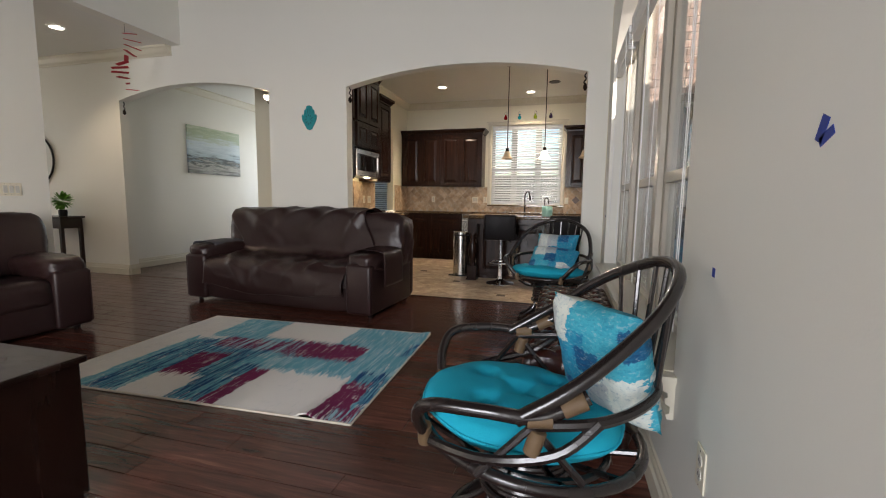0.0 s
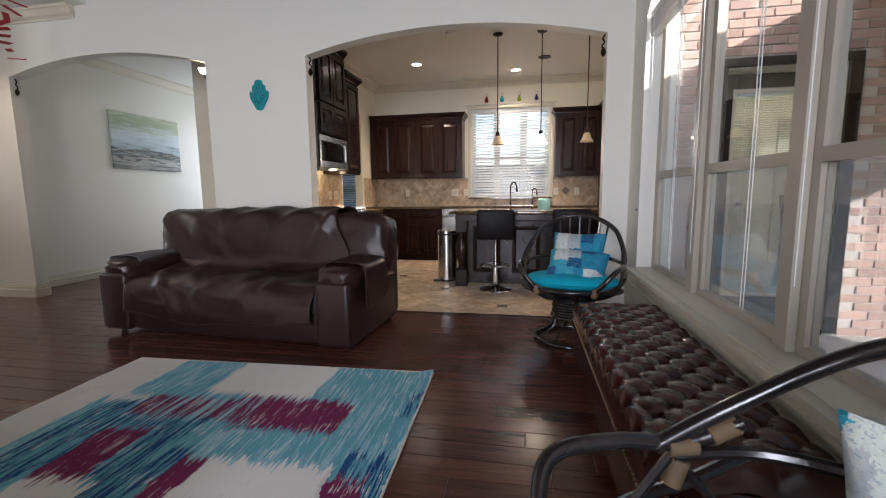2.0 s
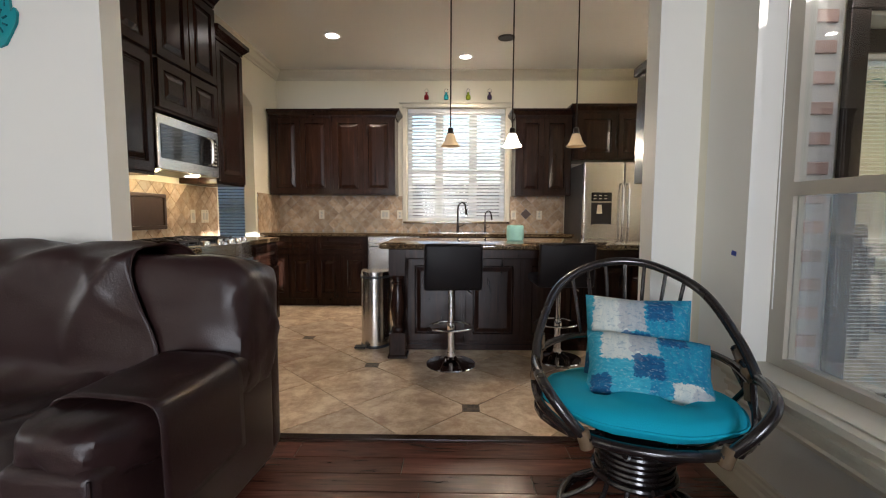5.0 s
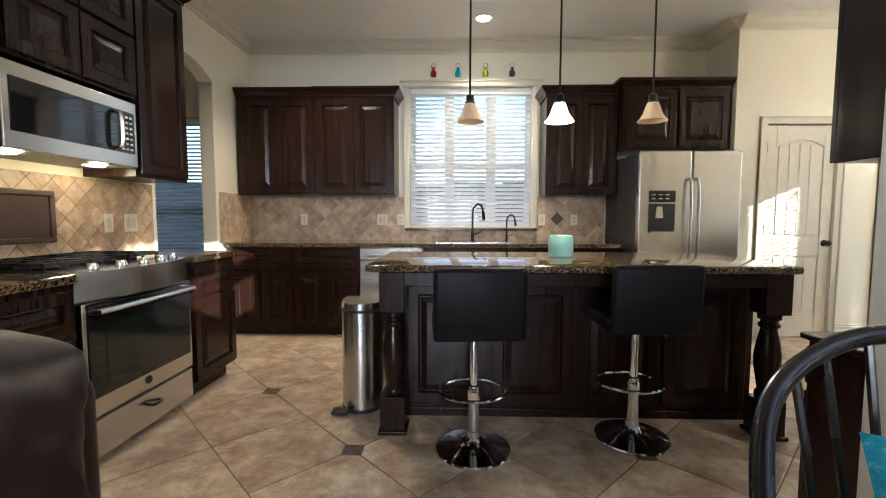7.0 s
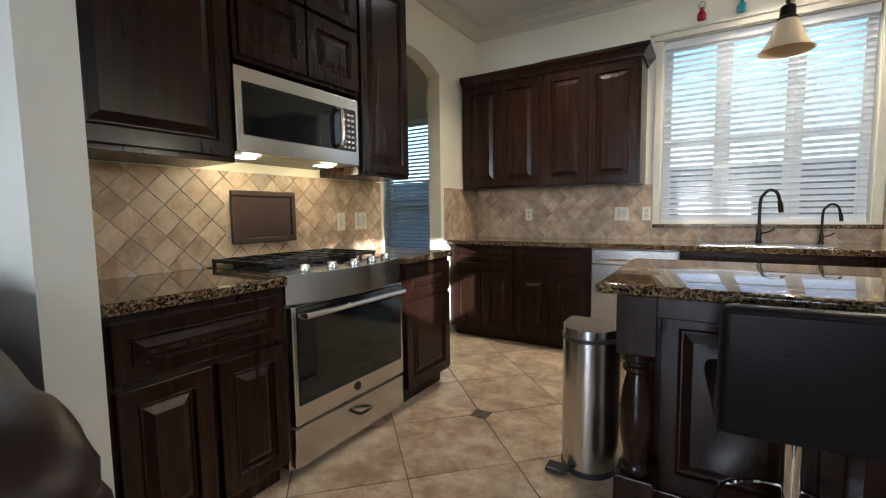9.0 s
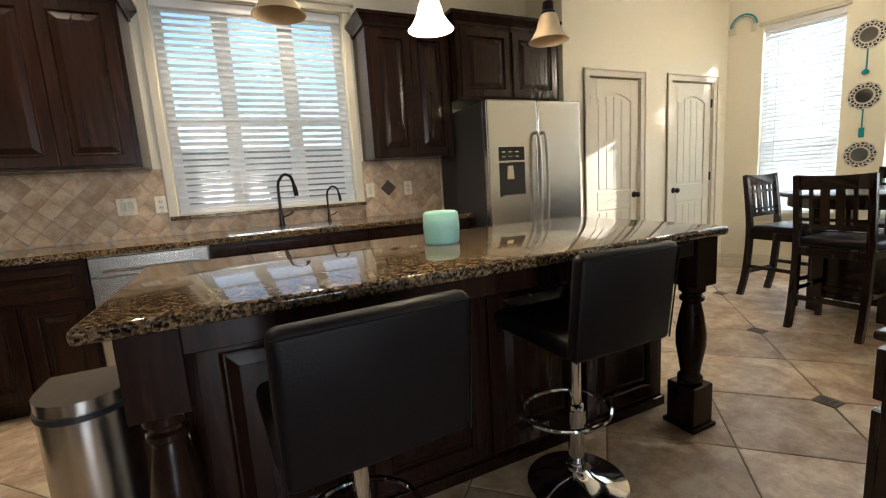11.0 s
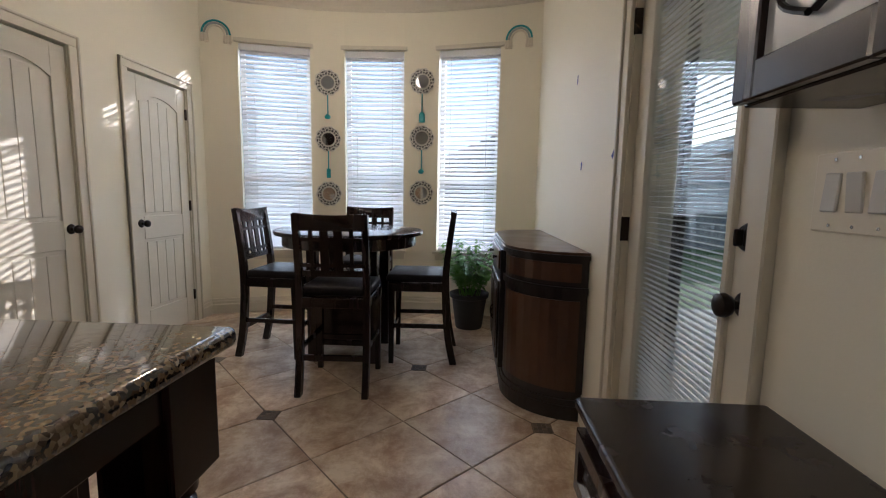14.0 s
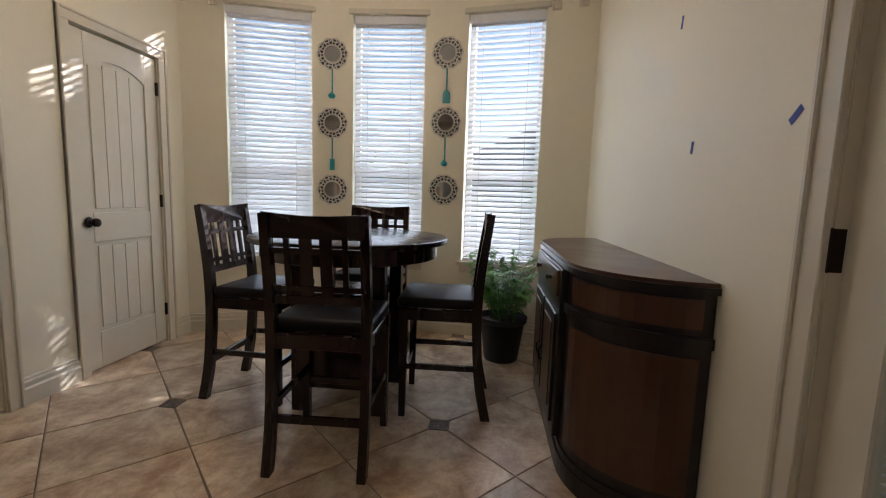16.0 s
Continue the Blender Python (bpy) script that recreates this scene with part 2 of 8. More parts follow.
def glass(name, tint=(0.95, 0.98, 0.98)):
    m = bpy.data.materials.new(name)
    m.use_nodes = True
    nt = m.node_tree
    nt.nodes.clear()
    out = nt.nodes.new("ShaderNodeOutputMaterial")
    tr = add(nt, "ShaderNodeBsdfTransparent", Color=(*tint, 1))
    gl = add(nt, "ShaderNodeBsdfGlossy", Roughness=0.02)
    lw = add(nt, "ShaderNodeLayerWeight", Blend=0.5)
    gloss = calc(nt, "MULTIPLY_ADD", calc(nt, "POWER", lw.outputs["Facing"], 5.0), 0.9, 0.06)
    mx = nt.nodes.new("ShaderNodeMixShader")
    nt.links.new(gloss, mx.inputs[0])
    nt.links.new(tr.outputs[0], mx.inputs[1])
    nt.links.new(gl.outputs[0], mx.inputs[2])
    nt.links.new(mx.outputs[0], out.inputs[0])
    return m


def glow(name, colour, strength):
    m, nt, b = nodes_of(name)
    b.inputs["Base Color"].default_value = (*colour, 1)
    b.inputs["Emission Color"].default_value = (*colour, 1)
    b.inputs["Emission Strength"].default_value = strength
    b.inputs["Roughness"].default_value = 0.4
    return m


def slat_plastic():
    """Thin white slats that let some light through."""
    m, nt, b = nodes_of("blind_slat")
    b.inputs["Roughness"].default_value = 0.4
    c = mix(nt, noise_out(nt, world_coords(nt), 3.0), (0.80, 0.81, 0.82), (0.86, 0.86, 0.86))
    nt.links.new(c, b.inputs["Base Color"])
    tl = add(nt, "ShaderNodeBsdfTranslucent", Color=(0.85, 0.88, 0.92, 1))
    mx = nt.nodes.new("ShaderNodeMixShader")
    mx.inputs[0].default_value = 0.1
    nt.links.new(b.outputs[0], mx.inputs[1])
    nt.links.new(tl.outputs[0], mx.inputs[2])
    nt.links.new(mx.outputs[0], nt.nodes["Material Output"].inputs[0])
    return m


BLIND = slat_plastic()
WOOD = cabinet_wood()
FLOORWOOD = floor_wood()
TRAV = travertine("floor_travertine", (0.34, 0.215, 0.13), (0.54, 0.405, 0.275), (0.74, 0.63, 0.48), 0.24, 5.0)
SPLASH = travertine("splash_travertine", (0.34, 0.21, 0.12), (0.50, 0.36, 0.23), (0.62, 0.50, 0.36), 0.35, 7.0)
GRANITE = granite()
GLASS = glass("window_glass")


def screen_mesh():
    """Fine pale insect mesh: threads and the open gaps between them."""
    m = bpy.data.materials.new("insect_mesh")
    m.use_nodes = True
    nt = m.node_tree
    nt.nodes.clear()
    out = nt.nodes.new("ShaderNodeOutputMaterial")
    mx = nt.nodes.new("ShaderNodeMixShader")
    mx.inputs[0].default_value = 0.18
    nt.links.new(add(nt, "ShaderNodeBsdfTransparent").outputs[0], mx.inputs[1])
    nt.links.new(add(nt, "ShaderNodeBsdfTranslucent", Color=(0.80, 0.88, 0.93, 1)).outputs[0], mx.inputs[2])
    nt.links.new(mx.outputs[0], out.inputs[0])
    return m


SCREEN = screen_mesh()


def cushion_print():
    """Patches of aqua, cream, grey and navy, brushed over one another."""
    m, nt, b = nodes_of("brushed_cushion")
    tc = nt.nodes.new("ShaderNodeTexCoord")
    sep = nt.nodes.new("ShaderNodeSeparateXYZ")
    nt.links.new(tc.outputs["Object"], sep.inputs[0])
    u0, v0 = calc(nt, "MULTIPLY_ADD", sep.outputs[0], 2.4, 0.5), calc(nt, "MULTIPLY_ADD", sep.outputs[2], 2.6, 0.5)
    n = calc(nt, "SUBTRACT", noise_out(nt, coords(nt, (1, 1, 3)), 26, 5, 0.7), 0.5)
    n2 = calc(nt, "SUBTRACT", noise_out(nt, coords(nt, (3, 1, 1)), 22, 5, 0.7), 0.5)
    u, v = calc(nt, "MULTIPLY_ADD", n, 0.14, u0), calc(nt, "MULTIPLY_ADD", n2, 0.14, v0)
    c = mix(nt, calc(nt, "MULTIPLY_ADD", n, 2.0, 0.5), (0.015, 0.28, 0.42), (0.08, 0.46, 0.55))
    cream = mix(nt, calc(nt, "MULTIPLY_ADD", n2, 2.4, 0.4), (0.80, 0.77, 0.66), (0.52, 0.58, 0.55))
    grey = mix(nt, calc(nt, "MULTIPLY_ADD", n2, 2.4, 0.5), (0.34, 0.37, 0.40), (0.52, 0.52, 0.50))
    navy = mix(nt, calc(nt, "MULTIPLY_ADD", n, 3.0, 0.4), (0.010, 0.045, 0.15), (0.012, 0.14, 0.30))
    blue = mix(nt, calc(nt, "MULTIPLY_ADD", n2, 3.0, 0.4), (0.012, 0.17, 0.33), (0.02, 0.33, 0.47))
    for col, (p, q, r, t) in ((blue, (0.48, 1.2, 0.20, 1.2)), (cream, (0.10, 0.42, 0.50, 1.2)), (grey, (0.33, 0.56, 0.58, 1.2)), (navy, (0.36, 0.60, 0.34, 0.56)),
                              (navy, (0.58, 0.80, 0.70, 0.92)), (cream, (0.66, 0.90, -0.2, 0.34)), (grey, (0.80, 1.2, 0.10, 0.30)), (navy, (0.02, 0.18, 0.10, 0.34))):
        k = calc(nt, "MULTIPLY", calc(nt, "GREATER_THAN", u, p), calc(nt, "LESS_THAN", u, q))
        k = calc(nt, "MULTIPLY", k, calc(nt, "MULTIPLY", calc(nt, "GREATER_THAN", v, r), calc(nt, "LESS_THAN", v, t)))
        c = mix(nt, calc(nt, "MULTIPLY", k, 0.9), c, col)
    fleck = noise_out(nt, coords(nt, (1, 1, 2)), 60, 5, 0.75)
    c = mix(nt, calc(nt, "MULTIPLY", calc(nt, "GREATER_THAN", fleck, 0.58), 0.3), c, (0.55, 0.60, 0.58))
    c = mix(nt, calc(nt, "MULTIPLY", calc(nt, "LESS_THAN", fleck, 0.42), 0.4), c, (0.02, 0.16, 0.28))
    nt.links.new(c, b.inputs["Base Color"])
    b.inputs["Roughness"].default_value = 0.85
    b.inputs["Specular IOR Level"].default_value = 0.2
    bump(nt, b, noise_out(nt, coords(nt), 220, 3), 0.3, 0.003)
    return m


CUSHION = cushion_print()
SHADE_OFF = surface("alabaster_shade", (0.72, 0.55, 0.34), 0.4, vary=0.15, big=20, relief=0.05)
SHADE_ON = glow("lit_shade", (1.0, 0.86, 0.62), 5.0)
LAMP_ON = glow("lit_lamp", (1.0, 0.93, 0.82), 14.0)
SHADE_CH = glow("lit_chandelier_shade", (1.0, 0.85, 0.66), 2.5)

# ---- mesh helpers ----
def mesh_object(name, bm, material, smooth=False):
    me = bpy.data.meshes.new(name)
    bmesh.ops.recalc_face_normals(bm, faces=bm.faces)
    bm.to_mesh(me)
    bm.free()
    me.materials.append(material)
    if smooth:
        for p in me.polygons:
            p.use_smooth = True
        me.set_sharp_from_angle(angle=radians(40))
    return new(name, me)


def thing(name, label, category, at=(0, 0, 0), turn=0, group="", kind=""):
    ob = new(name)
    ob.matrix_world = pose(*at, 0, 0, turn)
    return tagged(ob, label, category, group, kind)


def part(name, bm, material, parent, label="", smooth=False):
    ob = mesh_object(name, bm, material, smooth)
    ob.parent = parent
    if label:
        ob["label"] = label
    return ob


def shared(name, mesh, parent, m):
    """One more object on a mesh that alike pieces share."""
    ob = new(name, mesh)
    ob.parent = parent
    ob.matrix_basis = m
    return ob


def structure(name, bm, material, label, category, smooth=False):
    return tagged(mesh_object(name, bm, material, smooth), label, category, "", "structure")


def box(bm, x0, x1, y0, y1, z0, z1, bevel=0.0, seg=2):
    r = bmesh.ops.create_cube(bm, size=1.0, matrix=Matrix.Translation(((x0 + x1) / 2, (y0 + y1) / 2, (z0 + z1) / 2)) @ Matrix.Diagonal((abs(x1 - x0), abs(y1 - y0), abs(z1 - z0), 1)))
    if bevel:
        es = list({e for v in r["verts"] for e in v.link_edges})
        bmesh.ops.bevel(bm, geom=es, offset=bevel, segments=seg, affect="EDGES", profile=0.5)
    return bm


def boxed(x0, x1, y0, y1, z0, z1, bevel=0.0, seg=2):
    return box(bmesh.new(), x0, x1, y0, y1, z0, z1, bevel, seg)


def prism(bm, pts, to3d, d0, d1):
    """A flat outline pts, given depth from d0 to d1; to3d(u, v, d) gives the place."""
    a = [bm.verts.new(to3d(u, v, d0)) for u, v in pts]
    b = [bm.verts.new(to3d(u, v, d1)) for u, v in pts]
    n = len(pts)
    bm.faces.new(a)
    bm.faces.new(b[::-1])
    for i in range(n):
        bm.faces.new((a[i], b[i], b[(i + 1) % n], a[(i + 1) % n]))
    return bm


def lathe(bm, profile, at=(0, 0, 0), seg=24, caps=True):
    rings = []
    for r, z in profile:
        rings.append([bm.verts.new((at[0] + r * math.cos(2 * math.pi * i / seg), at[1] + r * math.sin(2 * math.pi * i / seg), at[2] + z)) for i in range(seg)])
    for a, b in zip(rings, rings[1:]):
        for i in range(seg):
            bm.faces.new((a[i], a[(i + 1) % seg], b[(i + 1) % seg], b[i]))
    if caps:
        bm.faces.new(rings[0][::-1])
        bm.faces.new(rings[-1])
    return bm


def tube(bm, pts, r, seg=8, closed=False, taper=None):
    """A round rod along points."""
    pts = [Vector(p) for p in pts]
    n = len(pts)
    rings = []
    up = Vector((0, 0, 1))
    prev = None
    for i, p in enumerate(pts):
        a = pts[(i - 1) % n] if (closed or i) else p
        b = pts[(i + 1) % n] if (closed or i < n - 1) else p
        d = (b - a).normalized()
        if prev is None:
            s = d.cross(up)
            if s.length < 0.1:
                s = d.cross(Vector((1, 0, 0)))
        else:
            s = prev - d * prev.dot(d)
        s.normalize()
        prev = s
        t = d.cross(s)
        rr = r if taper is None else r * taper(i / max(1, n - 1))
        rings.append([bm.verts.new(p + rr * (math.cos(2 * math.pi * k / seg) * s + math.sin(2 * math.pi * k / seg) * t)) for k in range(seg)])
    for i in range(n if closed else n - 1):
        a, b = rings[i], rings[(i + 1) % n]
        for k in range(seg):
            bm.faces.new((a[k], a[(k + 1) % seg], b[(k + 1) % seg], b[k]))
    if not closed:
        bm.faces.new(rings[0][::-1])
        bm.faces.new(rings[-1])
    return bm


def curve_pts(ctrl, n=24, closed=False):
    """Points of a Catmull-Rom curve through ctrl."""
    c = [Vector(p) for p in ctrl]
    m = len(c)
    out = []
    spans = m if closed else m - 1
    for i in range(spans):
        p0 = c[(i - 1) % m] if (closed or i) else c[0]
        p1, p2 = c[i], c[(i + 1) % m]
        p3 = c[(i + 2) % m] if (closed or i + 2 < m) else c[-1]
        k = max(2, n // spans)
        for j in range(k):
            t = j / k
            out.append(0.5 * (2 * p1 + (p2 - p0) * t + (2 * p0 - 5 * p1 + 4 * p2 - p3) * t * t + (3 * p1 - p0 - 3 * p2 + p3) * t ** 3))
    if not closed:
        out.append(c[-1])
    return out


def plan_frame(p0, p1):
    """Places along a wall: u along it from p0, v up, d away to its right-hand side."""
    a, b = Vector((*p0, 0)), Vector((*p1, 0))
    d = (b - a).normalized()
    nrm = Vector((d.y, -d.x, 0))
    return (lambda u, v, w: a + d * u + nrm * w + Vector((0, 0, v))), (b - a).length


def arc_pts(u0, u1, z, rise, n=20):
    """The underside of a segmental arch, from u0 to u1."""
    w = (u1 - u0) / 2
    rad = (w * w + rise * rise) / (2 * rise)
    half = math.asin(w / rad)
    return [((u0 + u1) / 2 + rad * math.sin(-half + 2 * half * i / n), z + rise - rad + rad * math.cos(-half + 2 * half * i / n)) for i in range(n + 1)]


def wall(name, p0, p1, z1, thick, material, label, openings=(), z0=0.0):
    """A wall whose room face runs from p0 to p1, its thickness to the right of that way. openings: (u0, u1, bottom, top, rise)."""
    at, length = plan_frame(p0, p1)
    bm = bmesh.new()
    u = 0.0
    for o0, o1, b, t, rise in sorted(openings):
        if o0 > u:
            prism(bm, [(u, z0), (o0, z0), (o0, z1), (u, z1)], at, 0, thick)
        if b > z0:
            prism(bm, [(o0, z0), (o1, z0), (o1, b), (o0, b)], at, 0, thick)
        if rise:
            low = arc_pts(o0, o1, t, rise)
            for (ua, za), (ub, zb) in zip(low, low[1:]):
                prism(bm, [(ua, za), (ub, zb), (ub, z1), (ua, z1)], at, 0, thick)
        elif t < z1:
            prism(bm, [(o0, t), (o1, t), (o1, z1), (o0, z1)], at, 0, thick)
        u = o1
    if u < length:
        prism(bm, [(u, z0), (length, z0), (length, z1), (u, z1)], at, 0, thick)
    bmesh.ops.remove_doubles(bm, verts=bm.verts, dist=0.0005)
    return structure(name, bm, material, label, "wall")


def run(name, p0, p1, profile, material, label, z=0.0, category="trim"):
    """A moulding along a wall's room face: profile of (out, up)."""
    at, length = plan_frame(p0, p1)
    bm = bmesh.new()
    a = [bm.verts.new(at(0, z + v, -o)) for o, v in profile]
    b = [bm.verts.new(at(length, z + v, -o)) for o, v in profile]
    n = len(profile)
    bm.faces.new(a)
    bm.faces.new(b[::-1])
    for i in range(n):
        bm.faces.new((a[i], b[i], b[(i + 1) % n], a[(i + 1) % n]))
    return structure(name, bm, material, label, category)


BASE = [(0.001, 0.0), (0.022, 0.0), (0.022, 0.085), (0.014, 0.095), (0.014, 0.118), (0.009, 0.127), (0.009, 0.14), (0.001, 0.145)]
CROWN = [(0.001, 0.0), (0.012, 0.0), (0.018, 0.02), (0.045, 0.04), (0.075, 0.085), (0.095, 0.095), (0.1, 0.118), (0.001, 0.118)]
APRON = [(0.001, 0.0), (0.022, 0.0), (0.026, 0.016), (0.014, 0.022), (0.014, 0.046), (0.030, 0.054), (0.032, 0.072), (0.022, 0.078), (0.024, 0.092), (0.046, 0.102), (0.050, 0.118), (0.058, 0.122), (0.058, 0.129), (0.001, 0.129)]
KCEIL = 3.02
LCEIL = 3.80
WX = 1.05      # east wall of the living room
NY = 9.30      # north wall of the kitchen
DY = 8.79      # wall with the two pantry doors
SY = 5.70      # south wall of the kitchen
LY = 5.565     # north wall of the living room
KX = -2.47     # west wall of the kitchen

# ---- walls ----
wall("wall_living_north", (1.05, LY), (-10.2, LY), LCEIL, 0.135, PAINT, "cream painted wall with two wide arched openings",
     [(1.05 - 0.84, 1.05 + 1.84, 0.0, 2.42, 0.165), (1.05 + 2.895, 1.05 + 5.3, 0.0, 2.43, 0.16)])
wall("wall_living_east", (WX, -3.2), (WX, 5.5), LCEIL, 0.22, PAINT, "cream painted wall with a wide window recess",
     [(2.44 + 3.2, 5.2 + 3.2, 0.537, 2.40, 0.5)])
# unseen wall; its opening is invented to hold the rear fill lamp
wall("wall_living_south", (-4.2, -3.0), (1.05, -3.0), LCEIL, 0.2, PAINT, "plain cream wall, out of view, with an opening added for a fill lamp",
     [(2.75, 4.95, 0.7, 2.8, 0)])
wall("wall_living_west", (-4.2, LY), (-4.2, -3.0), LCEIL, 0.15, PAINT, "cream wall with a tall opening to the entry hall",
     [(0.0, LY - 3.93, 0.0, 3.07, 0)])
wall("wall_hall_south", (-10.2, 3.2), (-4.35, 3.2), 3.07, 0.15, PAINT, "plain cream hall wall")
wall("wall_hall_west", (-10.2, LY), (-10.2, 3.2), 3.07, 0.15, PAINT, "plain cream hall wall with an assumed window opening out of view", [(0.3, 2.0, 0.9, 2.9, 0)])
wall("wall_dining_west", (-5.76, 9.6), (-5.76, LY + 0.135), 3.05, 0.15, PAINT, "cream dining room wall with a picture")
wall("wall_dining_north", (-4.4, 9.6), (-5.76, 9.6), 3.05, 0.15, PAINT, "cream dining room wall with an assumed window opening out of view", [(0.12, 1.24, 0.7, 2.6, 0)])
wall("wall_kitchen_west", (KX, NY), (KX, LY + 0.135), KCEIL, 0.13, PAINT_K, "cream kitchen wall with a narrow arched opening", [(0.73, 1.55, 0.0, 2.40, 0.12)][::-1])
wall("wall_kitchen_north", (2.40, NY), (-4.3, NY), KCEIL, 0.2, PAINT_K, "cream kitchen wall with a window over the sink",
     [(2.40 - 0.585, 2.40 + 0.73, 1.055, 2.55, 0), (2.4 + 2.75, 2.4 + 3.75, 0.45, 2.25, 0)])
wall("wall_passage_west", (-4.3, 9.6), (-4.3, 7.2), KCEIL, 0.1, PAINT_K, "cream passage wall")
wall("wall_passage_south", (-4.3, 7.3), (-2.6, 7.3), KCEIL, 0.1, PAINT_K, "cream passage wall")
wall("wall_fridge_return", (2.40, DY + 0.12), (2.40, NY), KCEIL, 0.12, PAINT_K, "short cream wall beside the fridge")
wall("wall_pantry", (4.70, DY), (2.40, DY), KCEIL, 0.12, PAINT_K, "cream wall with two pantry doors",
     [(4.70 - 4.463, 4.70 - 3.805, 0.0, 2.045, 0), (4.70 - 3.349, 4.70 - 2.697, 0.0, 2.045, 0)])
wall("wall_kitchen_south", (1.05, SY), (4.85, SY), KCEIL, 0.2, PAINT_K, "cream kitchen wall with a glazed patio door",
     [(1.71 - 1.05, 2.53 - 1.05, 0.0, 2.05, 0)])


def bay_x(y):
    return -0.127877 * y * y + 1.804396 * y - 1.280329


BAY_Y = [5.70, 6.06, 6.64, 6.98, 7.56, 7.88, 8.50, 8.79]
BAY = [(bay_x(y), y) for y in BAY_Y]
WIN_Z = (0.62, 2.56)
for i, (a, b) in enumerate(zip(BAY, BAY[1:])):
    w = (Vector(b) - Vector(a)).length
    if i in (1, 3, 5):
        wall("wall_bay_%d" % (i + 1), a, b, KCEIL, 0.16, PAINT_K, "cream curved bay wall around a tall window", [(0.0, w, WIN_Z[0], WIN_Z[1], 0)])
    else:
        wall("wall_bay_%d" % (i + 1), a, b, KCEIL, 0.16, PAINT_K, "narrow cream curved bay wall between windows")
    run("baseboard_bay_%d" % (i + 1), a, b, BASE, TRIM, "cream stepped baseboard")
    run("crown_bay_%d" % (i + 1), a, b, CROWN, TRIM, "cream crown moulding", KCEIL - 0.118)

# ---- floors and ceilings ----
structure("floor_living", boxed(-10.2, 1.05, -3.0, LY + 0.015, -0.1, -0.004), GROUT, "dark hardwood plank floor", "floor")
bm = bmesh.new()
outline = [(KX - 1.9, LY + 0.015), (5.25, LY + 0.015), (5.25, 9.35), (KX - 1.9, 9.35)]
prism(bm, outline, lambda u, v, d: Vector((u, v, d)), -0.1, -0.004)
structure("floor_kitchen", bm, GROUT, "beige travertine tile floor with mosaic insets", "floor")
structure("floor_dining", boxed(-5.9, KX - 1.9, LY + 0.015, 9.75, -0.1, -0.002), FLOORWOOD, "dark hardwood floor", "floor")
structure("ceiling_living", boxed(-4.35, 1.27, -3.2, LY + 0.135, LCEIL, LCEIL + 0.1), CEIL, "high white living room ceiling", "ceiling")
structure("ceiling_hall", boxed(-10.35, -4.352, 3.05, LY, 3.072, 3.17), CEIL, "white hall ceiling", "ceiling")
structure("ceiling_kitchen", boxed(-4.4, 5.3, 5.62, 9.5, KCEIL, KCEIL + 0.1), CEIL, "white kitchen ceiling", "ceiling")
structure("ceiling_dining", boxed(-5.95, -2.75, LY + 0.135, 9.8, 3.05, 3.15), CEIL, "white dining room ceiling", "ceiling")
wall("wall_dining_east", (-2.75, LY + 0.135), (-2.75, 7.2), 3.05, 0.1, PAINT, "cream dining room wall")
structure("threshold", boxed(-1.84, 0.84, LY - 0.03, LY + 0.02, 0.0, 0.008, 0.003), WOOD, "dark wooden threshold strip", "trim")

run("baseboard_east", (WX, -3.0), (WX, LY), BASE, TRIM, "cream stepped baseboard")
run("baseboard_pier", (WX, LY), (0.84, LY), BASE, TRIM, "cream stepped baseboard")
run("baseboard_middle", (-1.84, LY), (-2.895, LY), BASE, TRIM, "cream stepped baseboard")
run("baseboard_hall", (-5.3, LY), (-10.2, LY), BASE, TRIM, "cream stepped baseboard")
run("baseboard_hall_reveal", (-5.3, LY + 0.135), (-5.3, LY), BASE, TRIM, "cream stepped baseboard")
run("baseboard_dining", (-5.76, 9.6), (-5.76, LY + 0.135), BASE, TRIM, "cream stepped baseboard")
run("baseboard_west", (-4.2, 3.93), (-4.2, -3.0), BASE, TRIM, "cream stepped baseboard")
run("baseboard_pantry_a", (4.70, DY), (4.535, DY), BASE, TRIM, "cream stepped baseboard")
run("baseboard_pantry_b", (3.733, DY), (3.421, DY), BASE, TRIM, "cream stepped baseboard")
run("baseboard_pantry_c", (2.625, DY), (2.40, DY), BASE, TRIM, "cream stepped baseboard")
run("baseboard_south", (2.61, SY), (4.85, SY), BASE, TRIM, "cream stepped baseboard")
run("crown_north", (2.40, NY), (KX, NY), CROWN, TRIM, "cream crown moulding", KCEIL - 0.118)
run("crown_west", (KX, NY), (KX, SY), CROWN, TRIM, "cream crown moulding", KCEIL - 0.118)
run("crown_return", (2.40, DY), (2.40, NY), CROWN, TRIM, "cream crown moulding", KCEIL - 0.118)
run("crown_pantry", (4.70, DY), (2.40, DY), CROWN, TRIM, "cream crown moulding", KCEIL - 0.118)
run("crown_south", (1.05, SY), (4.85, SY), CROWN, TRIM, "cream crown moulding", KCEIL - 0.118)
run("crown_dining", (-5.76, 9.6), (-5.76, LY + 0.135), CROWN, TRIM, "cream crown moulding", 3.05 - 0.118)
run("crown_hall", (-4.35, LY), (-10.2, LY), CROWN, TRIM, "cream crown moulding", 3.07 - 0.118)
run("crown_living_north", (1.05, LY), (-4.2, LY), CROWN, TRIM, "cream crown moulding", LCEIL - 0.118)
run("crown_living_west", (-4.2, LY), (-4.2, -3.0), CROWN, TRIM, "cream crown moulding", LCEIL - 0.118)


